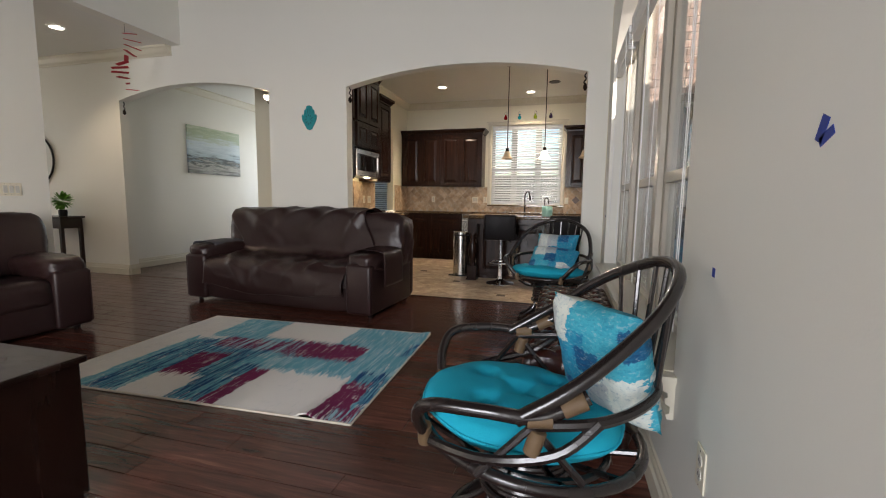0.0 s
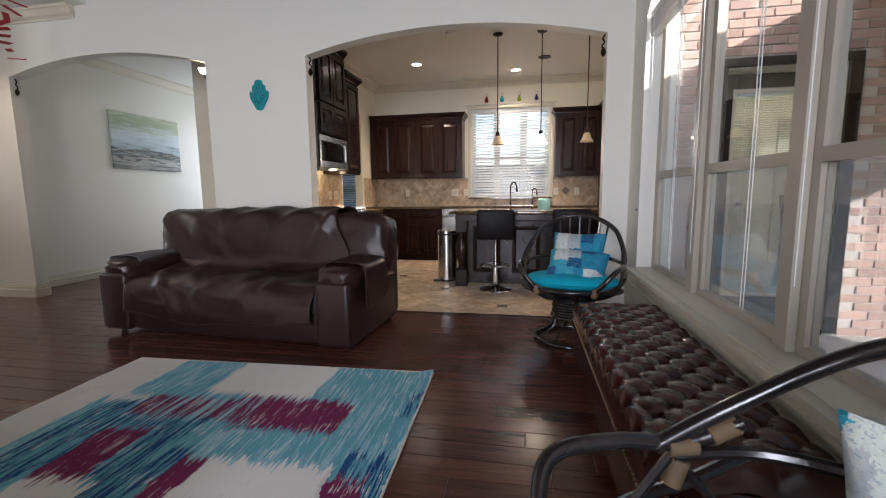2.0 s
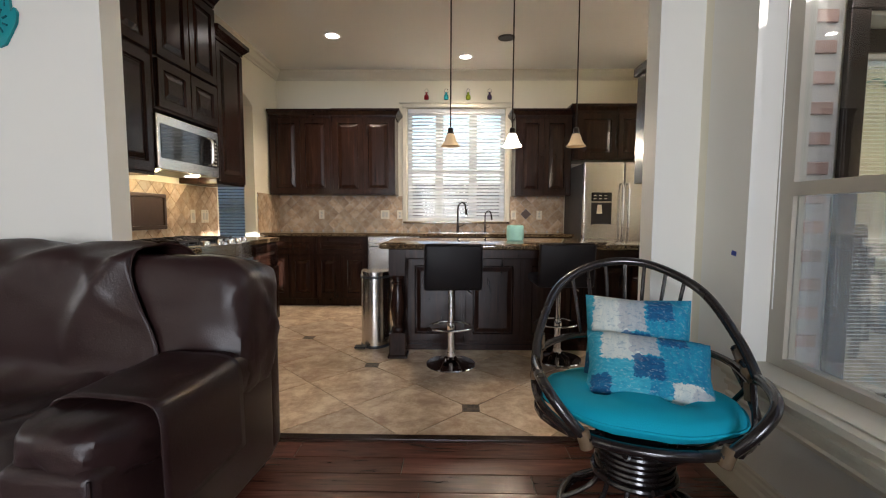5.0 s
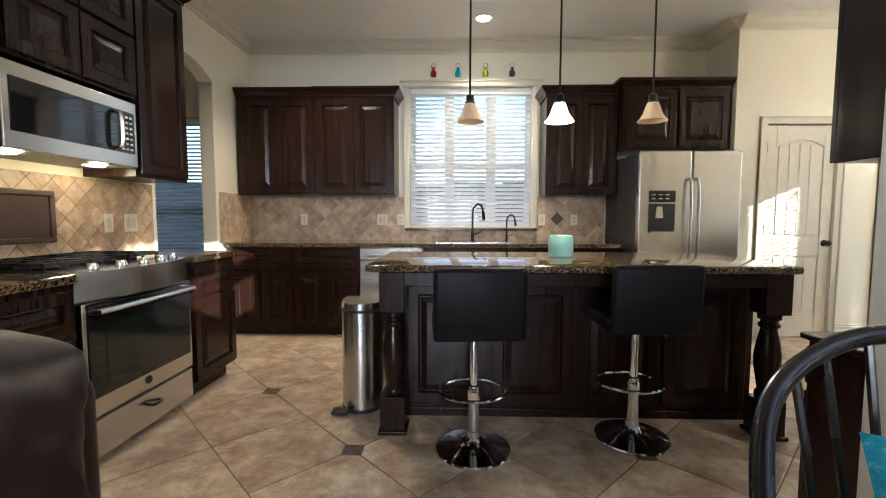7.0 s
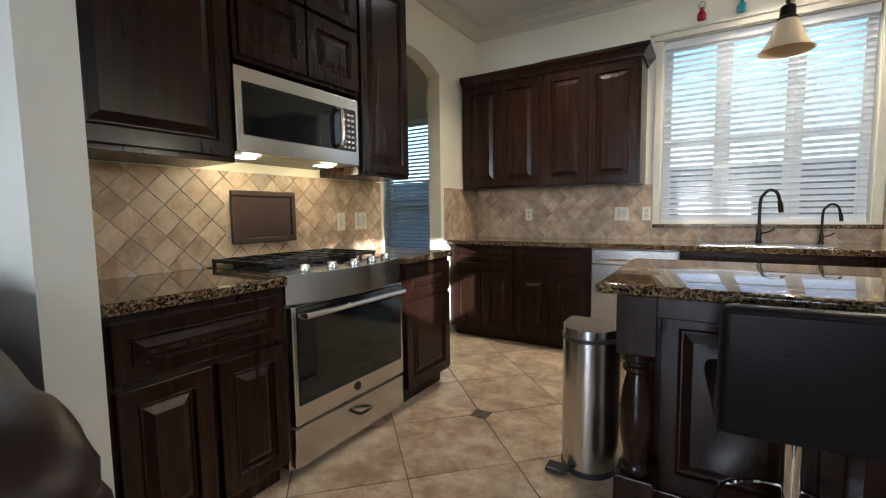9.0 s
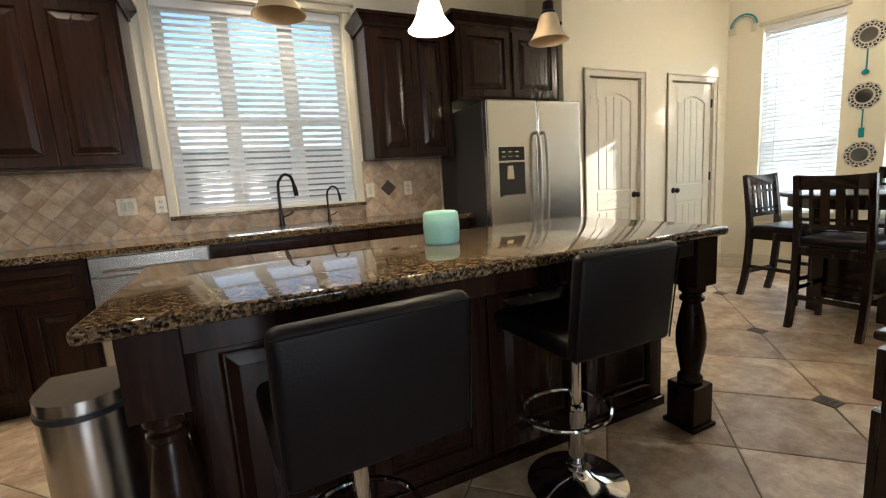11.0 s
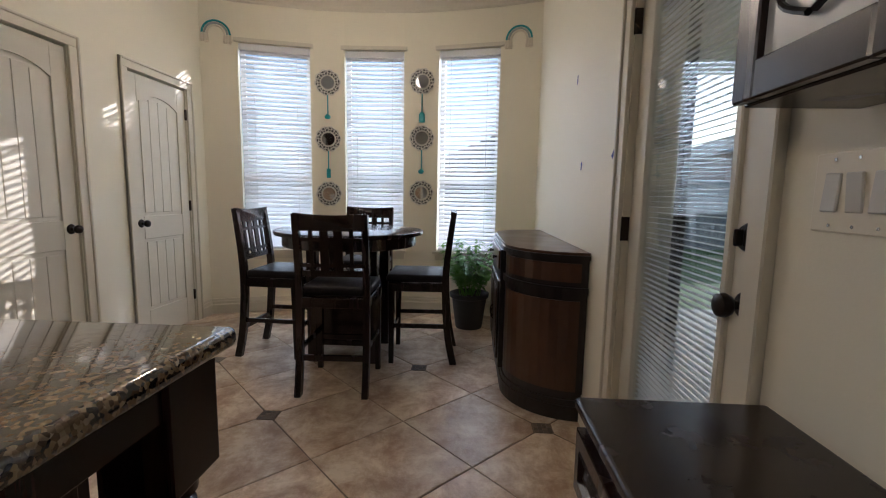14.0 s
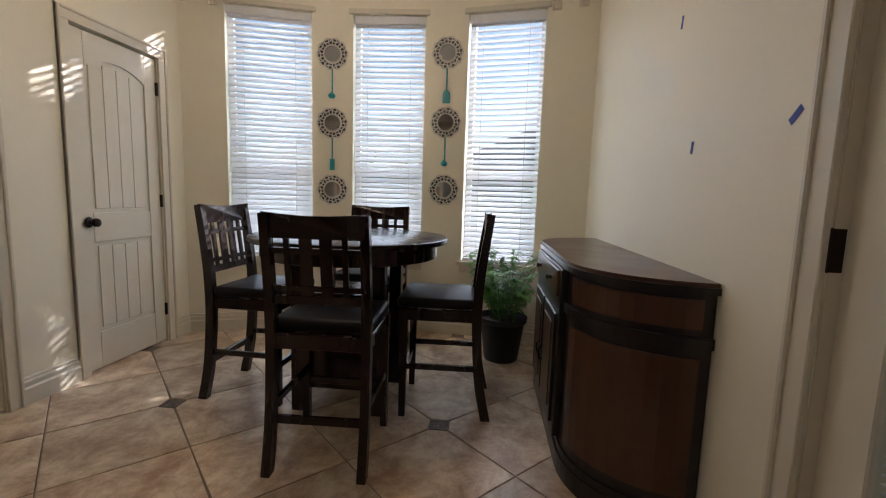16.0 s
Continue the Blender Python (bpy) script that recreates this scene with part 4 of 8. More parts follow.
def bar_stool(at, turn):
    ob = thing("bar_stool", "dark vinyl bar stool on a chrome pedestal at the island", "stool", (*at, 0), turn, "bar stools")
    part("base", lathe(bmesh.new(), [(0.185, 0.0), (0.19, 0.006), (0.186, 0.014), (0.13, 0.026), (0.06, 0.045), (0.035, 0.07), (0.033, 0.10)], seg=40), CHROME, ob, smooth=True)
    part("column", lathe(bmesh.new(), [(0.029, 0.095), (0.029, 0.33), (0.022, 0.335), (0.022, 0.62)], seg=20), CHROME, ob, smooth=True)
    ring = [(0.17 * math.cos(a), 0.05 + 0.15 * math.sin(a), 0.285) for a in [2 * math.pi * i / 28 for i in range(28)]]
    part("footrest", tube(bmesh.new(), ring, 0.009, 8, True), CHROME, ob, smooth=True)
    part("collar", lathe(bmesh.new(), [(0.036, 0.26), (0.036, 0.31)], seg=20), CHROME, ob, smooth=True)
    part("lever", tube(bmesh.new(), curve_pts([(0.02, 0.0, 0.60), (0.09, -0.02, 0.595), (0.15, -0.03, 0.555)], 8), 0.006), CHROME, ob)
    part("seat", boxed(-0.205, 0.205, -0.19, 0.21, 0.605, 0.675, 0.025, 3), VINYL, ob, smooth=True)
    bm = boxed(-0.205, 0.205, -0.025, 0.025, 0, 0.335, 0.022, 3)
    bk = part("backrest", bm, VINYL, ob, smooth=True)
    bk.matrix_basis = pose(0, -0.205, 0.61, 6)
    part("seam", tube(bmesh.new(), [(-0.2, -0.024, 0.01), (-0.2, -0.024, 0.32), (0.2, -0.024, 0.32), (0.2, -0.024, 0.01)], 0.003, 6), VINYL, bk)
    return ob


bar_stool((-0.14, 6.66), 4)
bar_stool((0.70, 6.80), 0)

# ---- living room ----
def puff(w, d, h, p=6.0, n=10, wrinkle=0.0, scale=4.0, seed=0.0):
    """A soft block centred on the origin, with rounded corners and slight creases."""
    bm = bmesh.new()
    bmesh.ops.create_cube(bm, size=2.0)
    bmesh.ops.subdivide_edges(bm, edges=bm.edges[:], cuts=n, use_grid_fill=True)
    for v in bm.verts:
        c = v.co
        k = (abs(c.x) ** p + abs(c.y) ** p + abs(c.z) ** p) ** (1 / p)
        q = c / k
        pos = Vector((q.x * w / 2, q.y * d / 2, q.z * h / 2))
        if wrinkle:
            f = noise.fractal(pos * scale + Vector((seed, seed * 2, 0)), 0.9, 2.1, 3)
            r = 1 - abs(noise.noise(pos * scale * 1.6 + Vector((seed, 5, seed))))
            pos += q.normalized() * wrinkle * (f + 0.8 * (r ** 6))
        v.co = pos
    return bm


def shifted(bm, x, y, z, rx=0, ry=0, rz=0):
    bm.transform(pose(x, y, z, rx, ry, rz))
    return bm


def sofa(name, label, at, turn, w, d=0.98, seats=2):
    """Faces local -y; origin at the middle of its footprint."""
    ob = thing(name, label, "sofa" if seats > 1 else "armchair", (*at, 0), turn)
    aw = 0.27
    part("base", boxed(-w / 2 + 0.04, w / 2 - 0.04, -d / 2 + 0.07, d / 2 - 0.05, 0.05, 0.30, 0.03), LEATHER, ob)
    for sx in (-1, 1):
        cx = sx * (w / 2 - 0.03 - aw / 2)
        arm = part("arm", boxed(cx - aw / 2, cx + aw / 2, -d / 2, d / 2 - 0.10, 0.045, 0.52, 0.035, 4), LEATHER, ob, smooth=True)
        part("front_seam", tube(bmesh.new(), [(cx + sx * (aw / 2 - 0.012), -d / 2 + 0.006, 0.07), (cx + sx * (aw / 2 - 0.012), -d / 2 + 0.006, 0.50)], 0.005, 6), LEATHER, arm)
        part("arm_pad", shifted(puff(aw + 0.045, d - 0.13, 0.19, 4.5, 14, 0.012, 7, 3 + sx), cx, -0.045, 0.53), LEATHER, ob, smooth=True)
        for sy in (-1, 1):
            part("foot", lathe(bmesh.new(), [(0.022, 0.0), (0.03, 0.05)], (sx * (w / 2 - 0.1), sy * (d / 2 - 0.12), 0), 12), BLACK, ob)
    iw = w - 2 * aw + 0.03
    for i in range(seats):
        x = -iw / 2 + iw * (i + 0.5) / seats
        part("seat_cushion", shifted(puff(iw / seats, d - 0.30, 0.24, 6, 14, 0.010, 5, 7 + i), x, -0.13, 0.345), LEATHER, ob, smooth=True)
        bw = (w - 0.01) / seats
        part("back_cushion", shifted(puff(bw, 0.36, 0.58, 6.5, 18, 0.014, 5.5, 11 + i), -w / 2 + bw * (i + 0.5) + 0.005, d / 2 - 0.235, 0.675, -8), LEATHER, ob, smooth=True)
    part("front_panel", shifted(puff(iw - 0.02, 0.08, 0.24, 8, 8, 0.004, 5, 2), 0, -d / 2 + 0.07, 0.17), LEATHER, ob, smooth=True)
    part("back", boxed(-w / 2 + 0.03, w / 2 - 0.03, d / 2 - 0.16, d / 2 - 0.02, 0.06, 0.86, 0.05, 4), LEATHER, ob, smooth=True)
    return ob


sofa("sofa", "dark brown leather sofa facing the rug", (-2.09, 4.985), -4.0, 2.31, 1.02, 2)
sofa("recliner", "dark brown leather recliner armchair against the wall", (-3.68, 3.06), 86, 1.08, 0.95, 1)


FOLDS = [(0.70, 0.06, 0.05, 0.42, 0.050, 0.030), (0.80, 0.18, 0.50, 0.44, 0.040, 0.034), (0.30, 0.10, -0.45, 0.42, 0.050, 0.024), (-0.95, 0.22, -0.35, 0.47, 0.040, 0.028), (-0.15, 0.12, -0.70, 0.36, 0.040, 0.020),
         (0.85, 0.52, 0.45, 0.80, 0.030, 0.026), (0.62, 0.54, 0.20, 0.88, 0.045, 0.022), (0.30, 0.52, -0.20, 0.90, 0.040, 0.018), (-0.85, 0.52, -0.35, 0.92, 0.040, 0.028), (-0.55, 0.56, -0.10, 0.85, 0.035, 0.016), (-0.80, 0.47, 0.75, 0.49, 0.030, -0.016)]


def sofa_cover(at, turn):
    """A loose sheet laid over the sofa's back and seat, creased by use."""
    bm = bmesh.new()
    prof = [(0.42, 0.86), (0.37, 0.965), (0.27, 0.985), (0.15, 0.945), (0.10, 0.80), (0.07, 0.62), (0.01, 0.50), (-0.18, 0.478), (-0.40, 0.472), (-0.49, 0.42), (-0.525, 0.30), (-0.53, 0.16)]
    pts = curve_pts([(0, y, z) for y, z in prof], 80)
    nx, ny = 110, len(pts)
    grid = []
    for i in range(nx + 1):
        s = i / nx
        row = []
        for j, p in enumerate(pts):
            t = j / (ny - 1)
            k = min(1.0, max(0.0, (t - 0.30) / 0.18))
            k = k * k * (3 - 2 * k)
            lo, hi = -1.09 + 0.235 * k, 0.80 - 0.10 * t / 0.45 * (1 - k) + 0.05 * k
            x = lo + (hi - lo) * s + 0.012 * math.sin(19 * t) * (2 * s - 1)
            q = Vector((x, p.y, p.z))
            fold = noise.fractal(Vector((x * 2.0 + t * 3.0, t * 4.0 - x * 0.8, 0.3)), 0.9, 2.0, 2)
            ridge = (1 - abs(noise.noise(Vector((x * 3.2 - t * 6.5, t * 5.0 + x * 2.0, 7.7))))) ** 7
            crease = 0.0
            for xa, ta, xb, tb, wd, hh in FOLDS:
                dx, dt = xb - xa, tb - ta
                q2 = max(0.0, min(1.0, ((x - xa) * dx + (t - ta) * dt) / (dx * dx + dt * dt)))
                off = (x - xa - q2 * dx) ** 2 + (t - ta - q2 * dt) ** 2
                crease += hh * math.exp(-off / (wd * wd)) * math.sin(math.pi * (0.15 + 0.7 * q2))
            up = 0.018 + 0.014 * max(-0.6, fold) + 0.010 * ridge + 1.25 * crease
            edge = 0.0
            if t > 0.84:
                edge = (t - 0.84) / 0.16 * (0.05 * noise.noise(Vector((x * 2.2, 2, 2))) + 0.05 * (x / 0.85) ** 2)
            nrm = Vector((0, -0.75 if 0.2 < t < 0.5 or t > 0.8 else -0.2, 0.35 if t > 0.8 else 0.8)).normalized()
            row.append(bm.verts.new(q + nrm * up + Vector((0, 0, edge))))
        grid.append(row)
    for i in range(nx):
        for j in range(ny - 1):
            bm.faces.new((grid[i][j], grid[i + 1][j], grid[i + 1][j + 1], grid[i][j + 1]))
    hem = [grid[i][-1].co.copy() for i in range(0, nx + 1, 2)]
    side = [grid[nx][j].co.copy() for j in range(0, ny, 2)]
    ob = thing("sofa_cover", "creased dark brown leather throw draped over the sofa", "sofa cover", (*at, 0), turn)
    sheet = part("sheet", bm, LEATHER, ob, smooth=True)
    md = sheet.modifiers.new("thickness", "SOLIDIFY")
    md.thickness = 0.004
    part("hem", tube(bmesh.new(), hem, 0.0035, 6), LEATHER, ob, smooth=True)
    part("hem", tube(bmesh.new(), side, 0.0035, 6), LEATHER, ob, smooth=True)
    return ob


sofa_cover((-2.09, 4.985), -4.0)


def arm_cover(at, turn, sx, label, low, pale):
    """A cloth hung over a sofa arm."""
    bm = bmesh.new()
    prof = [(-0.175, 0.55), (-0.14, 0.632), (0.0, 0.645), (0.13, 0.634), (0.168, 0.58), (0.172, 0.48), (0.176, low)]
    pts = curve_pts([(x, 0, z) for x, z in prof], 30)
    rows = []
    for i in range(15):
        y = -0.36 + 0.40 * i / 14
        rows.append([bm.verts.new((sx * p.x, y, p.z + 0.006 * noise.noise(Vector((p.x * 9, y * 9, p.z * 9))))) for p in pts])
    for a, b in zip(rows, rows[1:]):
        for k in range(len(pts) - 1):
            bm.faces.new((a[k], a[k + 1], b[k + 1], b[k]))
    ob = mesh_object("arm_cover", bm, pale, True)
    md = ob.modifiers.new("thickness", "SOLIDIFY")
    md.thickness = 0.005
    ob.matrix_world = pose(*at, 0, 0, 0, turn) @ pose(sx * 1.02, 0, 0)
    return tagged(ob, label, "arm cover")


arm_cover((-2.09, 4.985), -4.0, 1, "dark brown leather flap hung over a sofa arm", 0.30, LEATHER)
arm_cover((-2.09, 4.985), -4.0, -1, "grey-backed leather flap hung over a sofa arm", 0.40, surface("cloth_backing", (0.10, 0.10, 0.11), 0.8, vary=0.1, relief=0.2))


RUG = (2.08, 1.517)


def rug_weave():
    """Cream ground with brushed blocks of sea blue, navy and magenta."""
    m, nt, b = nodes_of("rug_weave")
    tc = nt.nodes.new("ShaderNodeTexCoord")
    sep = nt.nodes.new("ShaderNodeSeparateXYZ")
    nt.links.new(tc.outputs["Object"], sep.inputs[0])
    u0, v0 = calc(nt, "DIVIDE", sep.outputs[0], RUG[0]), calc(nt, "DIVIDE", sep.outputs[1], RUG[1])
    st = add(nt, "ShaderNodeCombineXYZ", X=calc(nt, "MULTIPLY", u0, 110.0), Y=calc(nt, "MULTIPLY", v0, 4.0))
    n = calc(nt, "SUBTRACT", noise_out(nt, st.outputs[0], 1.0, 5, 0.75), 0.5)
    st2 = add(nt, "ShaderNodeCombineXYZ", X=calc(nt, "MULTIPLY", u0, 9.0), Y=calc(nt, "MULTIPLY", v0, 12.0))
    n2 = calc(nt, "SUBTRACT", noise_out(nt, st2.outputs[0], 1.0, 5, 0.7), 0.5)
    u = calc(nt, "MULTIPLY_ADD", n2, 0.05, u0)
    v = calc(nt, "MULTIPLY_ADD", n, 0.30, v0)

    def rect(a, bb, c, d):
        k = calc(nt, "MULTIPLY", calc(nt, "GREATER_THAN", u, a), calc(nt, "LESS_THAN", u, bb))
        return calc(nt, "MULTIPLY", k, calc(nt, "MULTIPLY", calc(nt, "GREATER_THAN", v, c), calc(nt, "LESS_THAN", v, d)))
    cream, sea, pale, navy, mag = (0.82, 0.78, 0.73), (0.15, 0.40, 0.49), (0.36, 0.57, 0.62), (0.02, 0.085, 0.21), (0.20, 0.03, 0.09)
    c = mix(nt, calc(nt, "MULTIPLY_ADD", n2, 0.8, 0.4), cream, (0.52, 0.50, 0.47))
    soft = mix(nt, calc(nt, "GREATER_THAN", n, 0.03), sea, pale)
    dark = mix(nt, calc(nt, "GREATER_THAN", n, 0.0), navy, sea)
    mixed = mix(nt, calc(nt, "GREATER_THAN", n, 0.02), mag, soft)
    for col, box4 in ((soft, (0.18, 0.39, 0.66, 1.0)), (soft, (0.70, 1.0, 0.36, 1.0)), (soft, (0.30, 0.96, 0.33, 0.71)), (soft, (0.13, 0.32, 0.0, 0.62)),
                      (dark, (0.165, 0.27, 0.0, 0.60)), (dark, (0.26, 0.50, 0.20, 0.66)), (mixed, (0.27, 0.58, 0.53, 0.66)), (mag, (0.29, 0.405, 0.20, 0.45)),
                      (dark, (0.42, 0.565, 0.0, 0.36)), (mag, (0.555, 0.61, 0.0, 0.335)), (mag, (0.56, 0.835, 0.505, 0.70)), (mixed, (0.52, 0.60, 0.52, 0.71)),
                      (cream, (0.40, 0.70, 0.73, 1.0)), (cream, (0.615, 0.875, 0.0, 0.335)), (cream, (0.29, 0.45, 0.0, 0.195)),
                      (dark, (0.885, 1.0, 0.10, 0.41)), (mag, (0.885, 0.965, 0.0, 0.30)), (mixed, (0.93, 1.0, 0.0, 0.10)), (dark, (0.965, 1.0, 0.62, 0.80))):
        c = mix(nt, rect(*box4), c, col)
    st3 = add(nt, "ShaderNodeCombineXYZ", X=calc(nt, "MULTIPLY", u0, 200.0), Y=calc(nt, "MULTIPLY", v0, 7.0))
    thread = noise_out(nt, st3.outputs[0], 1.0, 4, 0.7)
    patchy = calc(nt, "MULTIPLY_ADD", n2, -0.5, 0.62)
    c = mix(nt, calc(nt, "MULTIPLY", calc(nt, "GREATER_THAN", thread, patchy), 0.8), c, cream)
    shade = calc(nt, "LESS_THAN", noise_out(nt, st3.outputs[0], 1.3, 4, 0.7), calc(nt, "MULTIPLY_ADD", n2, 0.5, 0.34))
    c = mix(nt, calc(nt, "MULTIPLY", shade, 0.3), c, scaled(sea, 0.6), "MULTIPLY")
    speck = calc(nt, "GREATER_THAN", noise_out(nt, tc.outputs["Object"], 90, 4, 0.7), 0.66)
    c = mix(nt, calc(nt, "MULTIPLY", speck, 0.6), c, cream)
    nt.links.new(c, b.inputs["Base Color"])
    b.inputs["Roughness"].default_value = 0.95
    b.inputs["Specular IOR Level"].default_value = 0.1
    bump(nt, b, noise_out(nt, coords(nt), 260, 3), 0.5, 0.004)
    return m


def rug():
    ob = thing("rug", "abstract cream, blue and magenta area rug on dark floorboards", "rug", (-2.392, 2.606, 0), 2.0)
    bm = bmesh.new()
    nx, ny = 60, 45
    vs = []
    for i in range(nx + 1):
        row = []
        for j in range(ny + 1):
            x, y = RUG[0] * i / nx, RUG[1] * j / ny
            ex = min(x, RUG[0] - x, y, RUG[1] - y)
            z = 0.009 + 0.006 * max(0, noise.noise(Vector((x * 2.2, y * 2.2, 1)))) * max(0, 1 - ex * 4) * 2
            if x > 1.6 and y < 0.2:
                z += 0.03 * math.exp(-((x - 1.83) / 0.045) ** 2) * (1 - y / 0.2)
            if x > 1.98 and y > 1.417:
                z += 0.02 * (x - 1.98) * 10 * (y - 1.417) * 10
            row.append(bm.verts.new((x, y, z)))
        vs.append(row)
    for i in range(nx):
        for j in range(ny):
            bm.faces.new((vs[i][j], vs[i + 1][j], vs[i + 1][j + 1], vs[i][j + 1]))
    r = bmesh.ops.extrude_face_region(bm, geom=bm.faces[:])
    for v in [g for g in r["geom"] if isinstance(g, bmesh.types.BMVert)]:
        v.co.z -= 0.0085
    part("weave", bm, rug_weave(), ob)
    edge = [(0, 0), (RUG[0], 0), RUG, (0, RUG[1])]
    for (ax, ay), (bx, by) in zip(edge, edge[1:] + edge[:1]):
        part("binding", tube(bmesh.new(), [(ax, ay, 0.006), (bx, by, 0.006)], 0.006, 6), TASSEL, ob)
    return ob


rug()


def tufted_bench():
    x0, x1, y0, y1 = 0.50, 1.015, 2.78, 4.46
    ob = thing("tufted_bench", "deep-buttoned dark brown leather bench under the window", "bench")
    p = 0.150
    bm = bmesh.new()
    nx, ny = 56, 176
    g = []
    cx, cy = (x0 + x1) / 2, (y0 + y1) / 2
    for i in range(nx + 1):
        row = []
        for j in range(ny + 1):
            x, y = x0 + (x1 - x0) * i / nx, y0 + (y1 - y0) * j / ny
            a, b2 = (x - cx + y - cy) / p, (x - cx - y + cy) / p
            sa, sb = abs(math.sin(math.pi * a)), abs(math.sin(math.pi * b2))
            dip = 0.046 * math.exp(-(sa * sa + sb * sb) / 0.16) + 0.007 * math.exp(-(min(sa, sb) / 0.13) ** 2) * (0.6 + 0.4 * noise.noise(Vector((x * 20, y * 20, 4))))
            ed = min(x - x0, x1 - x, y - y0, y1 - y)
            fall = min(1.0, ed / 0.05)
            z = 0.352 + 0.085 * math.sqrt(fall * (2 - fall)) + 0.012 * sa * sb - dip * min(1, ed / 0.07) + 0.002 * noise.noise(Vector((x * 30, y * 30, 0)))
            row.append(bm.verts.new((x, y, z)))
        g.append(row)
    for i in range(nx):
        for j in range(ny):
            bm.faces.new((g[i][j], g[i + 1][j], g[i + 1][j + 1], g[i][j + 1]))
    part("tufted_top", bm, LEATHER_T, ob, smooth=True)
    part("body", boxed(x0 + 0.004, x1 - 0.004, y0 + 0.004, y1 - 0.004, 0.13, 0.353, 0.008), LEATHER_T, ob)
    btn = lathe(bmesh.new(), [(0.013, 0.0), (0.011, 0.006), (0.002, 0.008)], seg=10)
    tmp = mesh_object("button", btn, LEATHER_T, True)
    bme = tmp.data
    bpy.data.objects.remove(tmp)
    for i in range(-12, 13):
        for j in range(-12, 13):
            x, y = cx + p * (i + j) / 2, cy + p * (i - j) / 2
            if x0 + 0.06 < x < x1 - 0.06 and y0 + 0.06 < y < y1 - 0.06:
                shared("button", bme, ob, pose(x, y, 0.394))
    tmp = mesh_object("nailhead", lathe(bmesh.new(), [(0.006, 0.0), (0.005, 0.003), (0.001, 0.004)], seg=8), surface("antique_brass", (0.35, 0.25, 0.13), 0.3, 1.0, vary=0.2, relief=0), True)
    nme = tmp.data
    bpy.data.objects.remove(tmp)
    k = y0 + 0.02
    while k < y1 - 0.01:
        shared("nailhead", nme, ob, pose(x0 + 0.003, k, 0.325, 0, -90, 0))
        k += 0.024
    k = x0 + 0.02
    while k < x1 - 0.01:
        shared("nailhead", nme, ob, pose(k, y1 - 0.003, 0.325, -90, 0, 0))
        shared("nailhead", nme, ob, pose(k, y0 + 0.003, 0.325, 90, 0, 0))
        k += 0.024
    for x in (x0 + 0.05, x1 - 0.05):
        for y in (y0 + 0.06, (y0 + y1) / 2, y1 - 0.06):
            part("leg", lathe(bmesh.new(), [(0.018, 0.0), (0.024, 0.01), (0.020, 0.03), (0.034, 0.075), (0.028, 0.10), (0.036, 0.11), (0.036, 0.132)], (x, y, 0), 14), ESPRESSO, ob, smooth=True)
    return ob


tufted_bench()


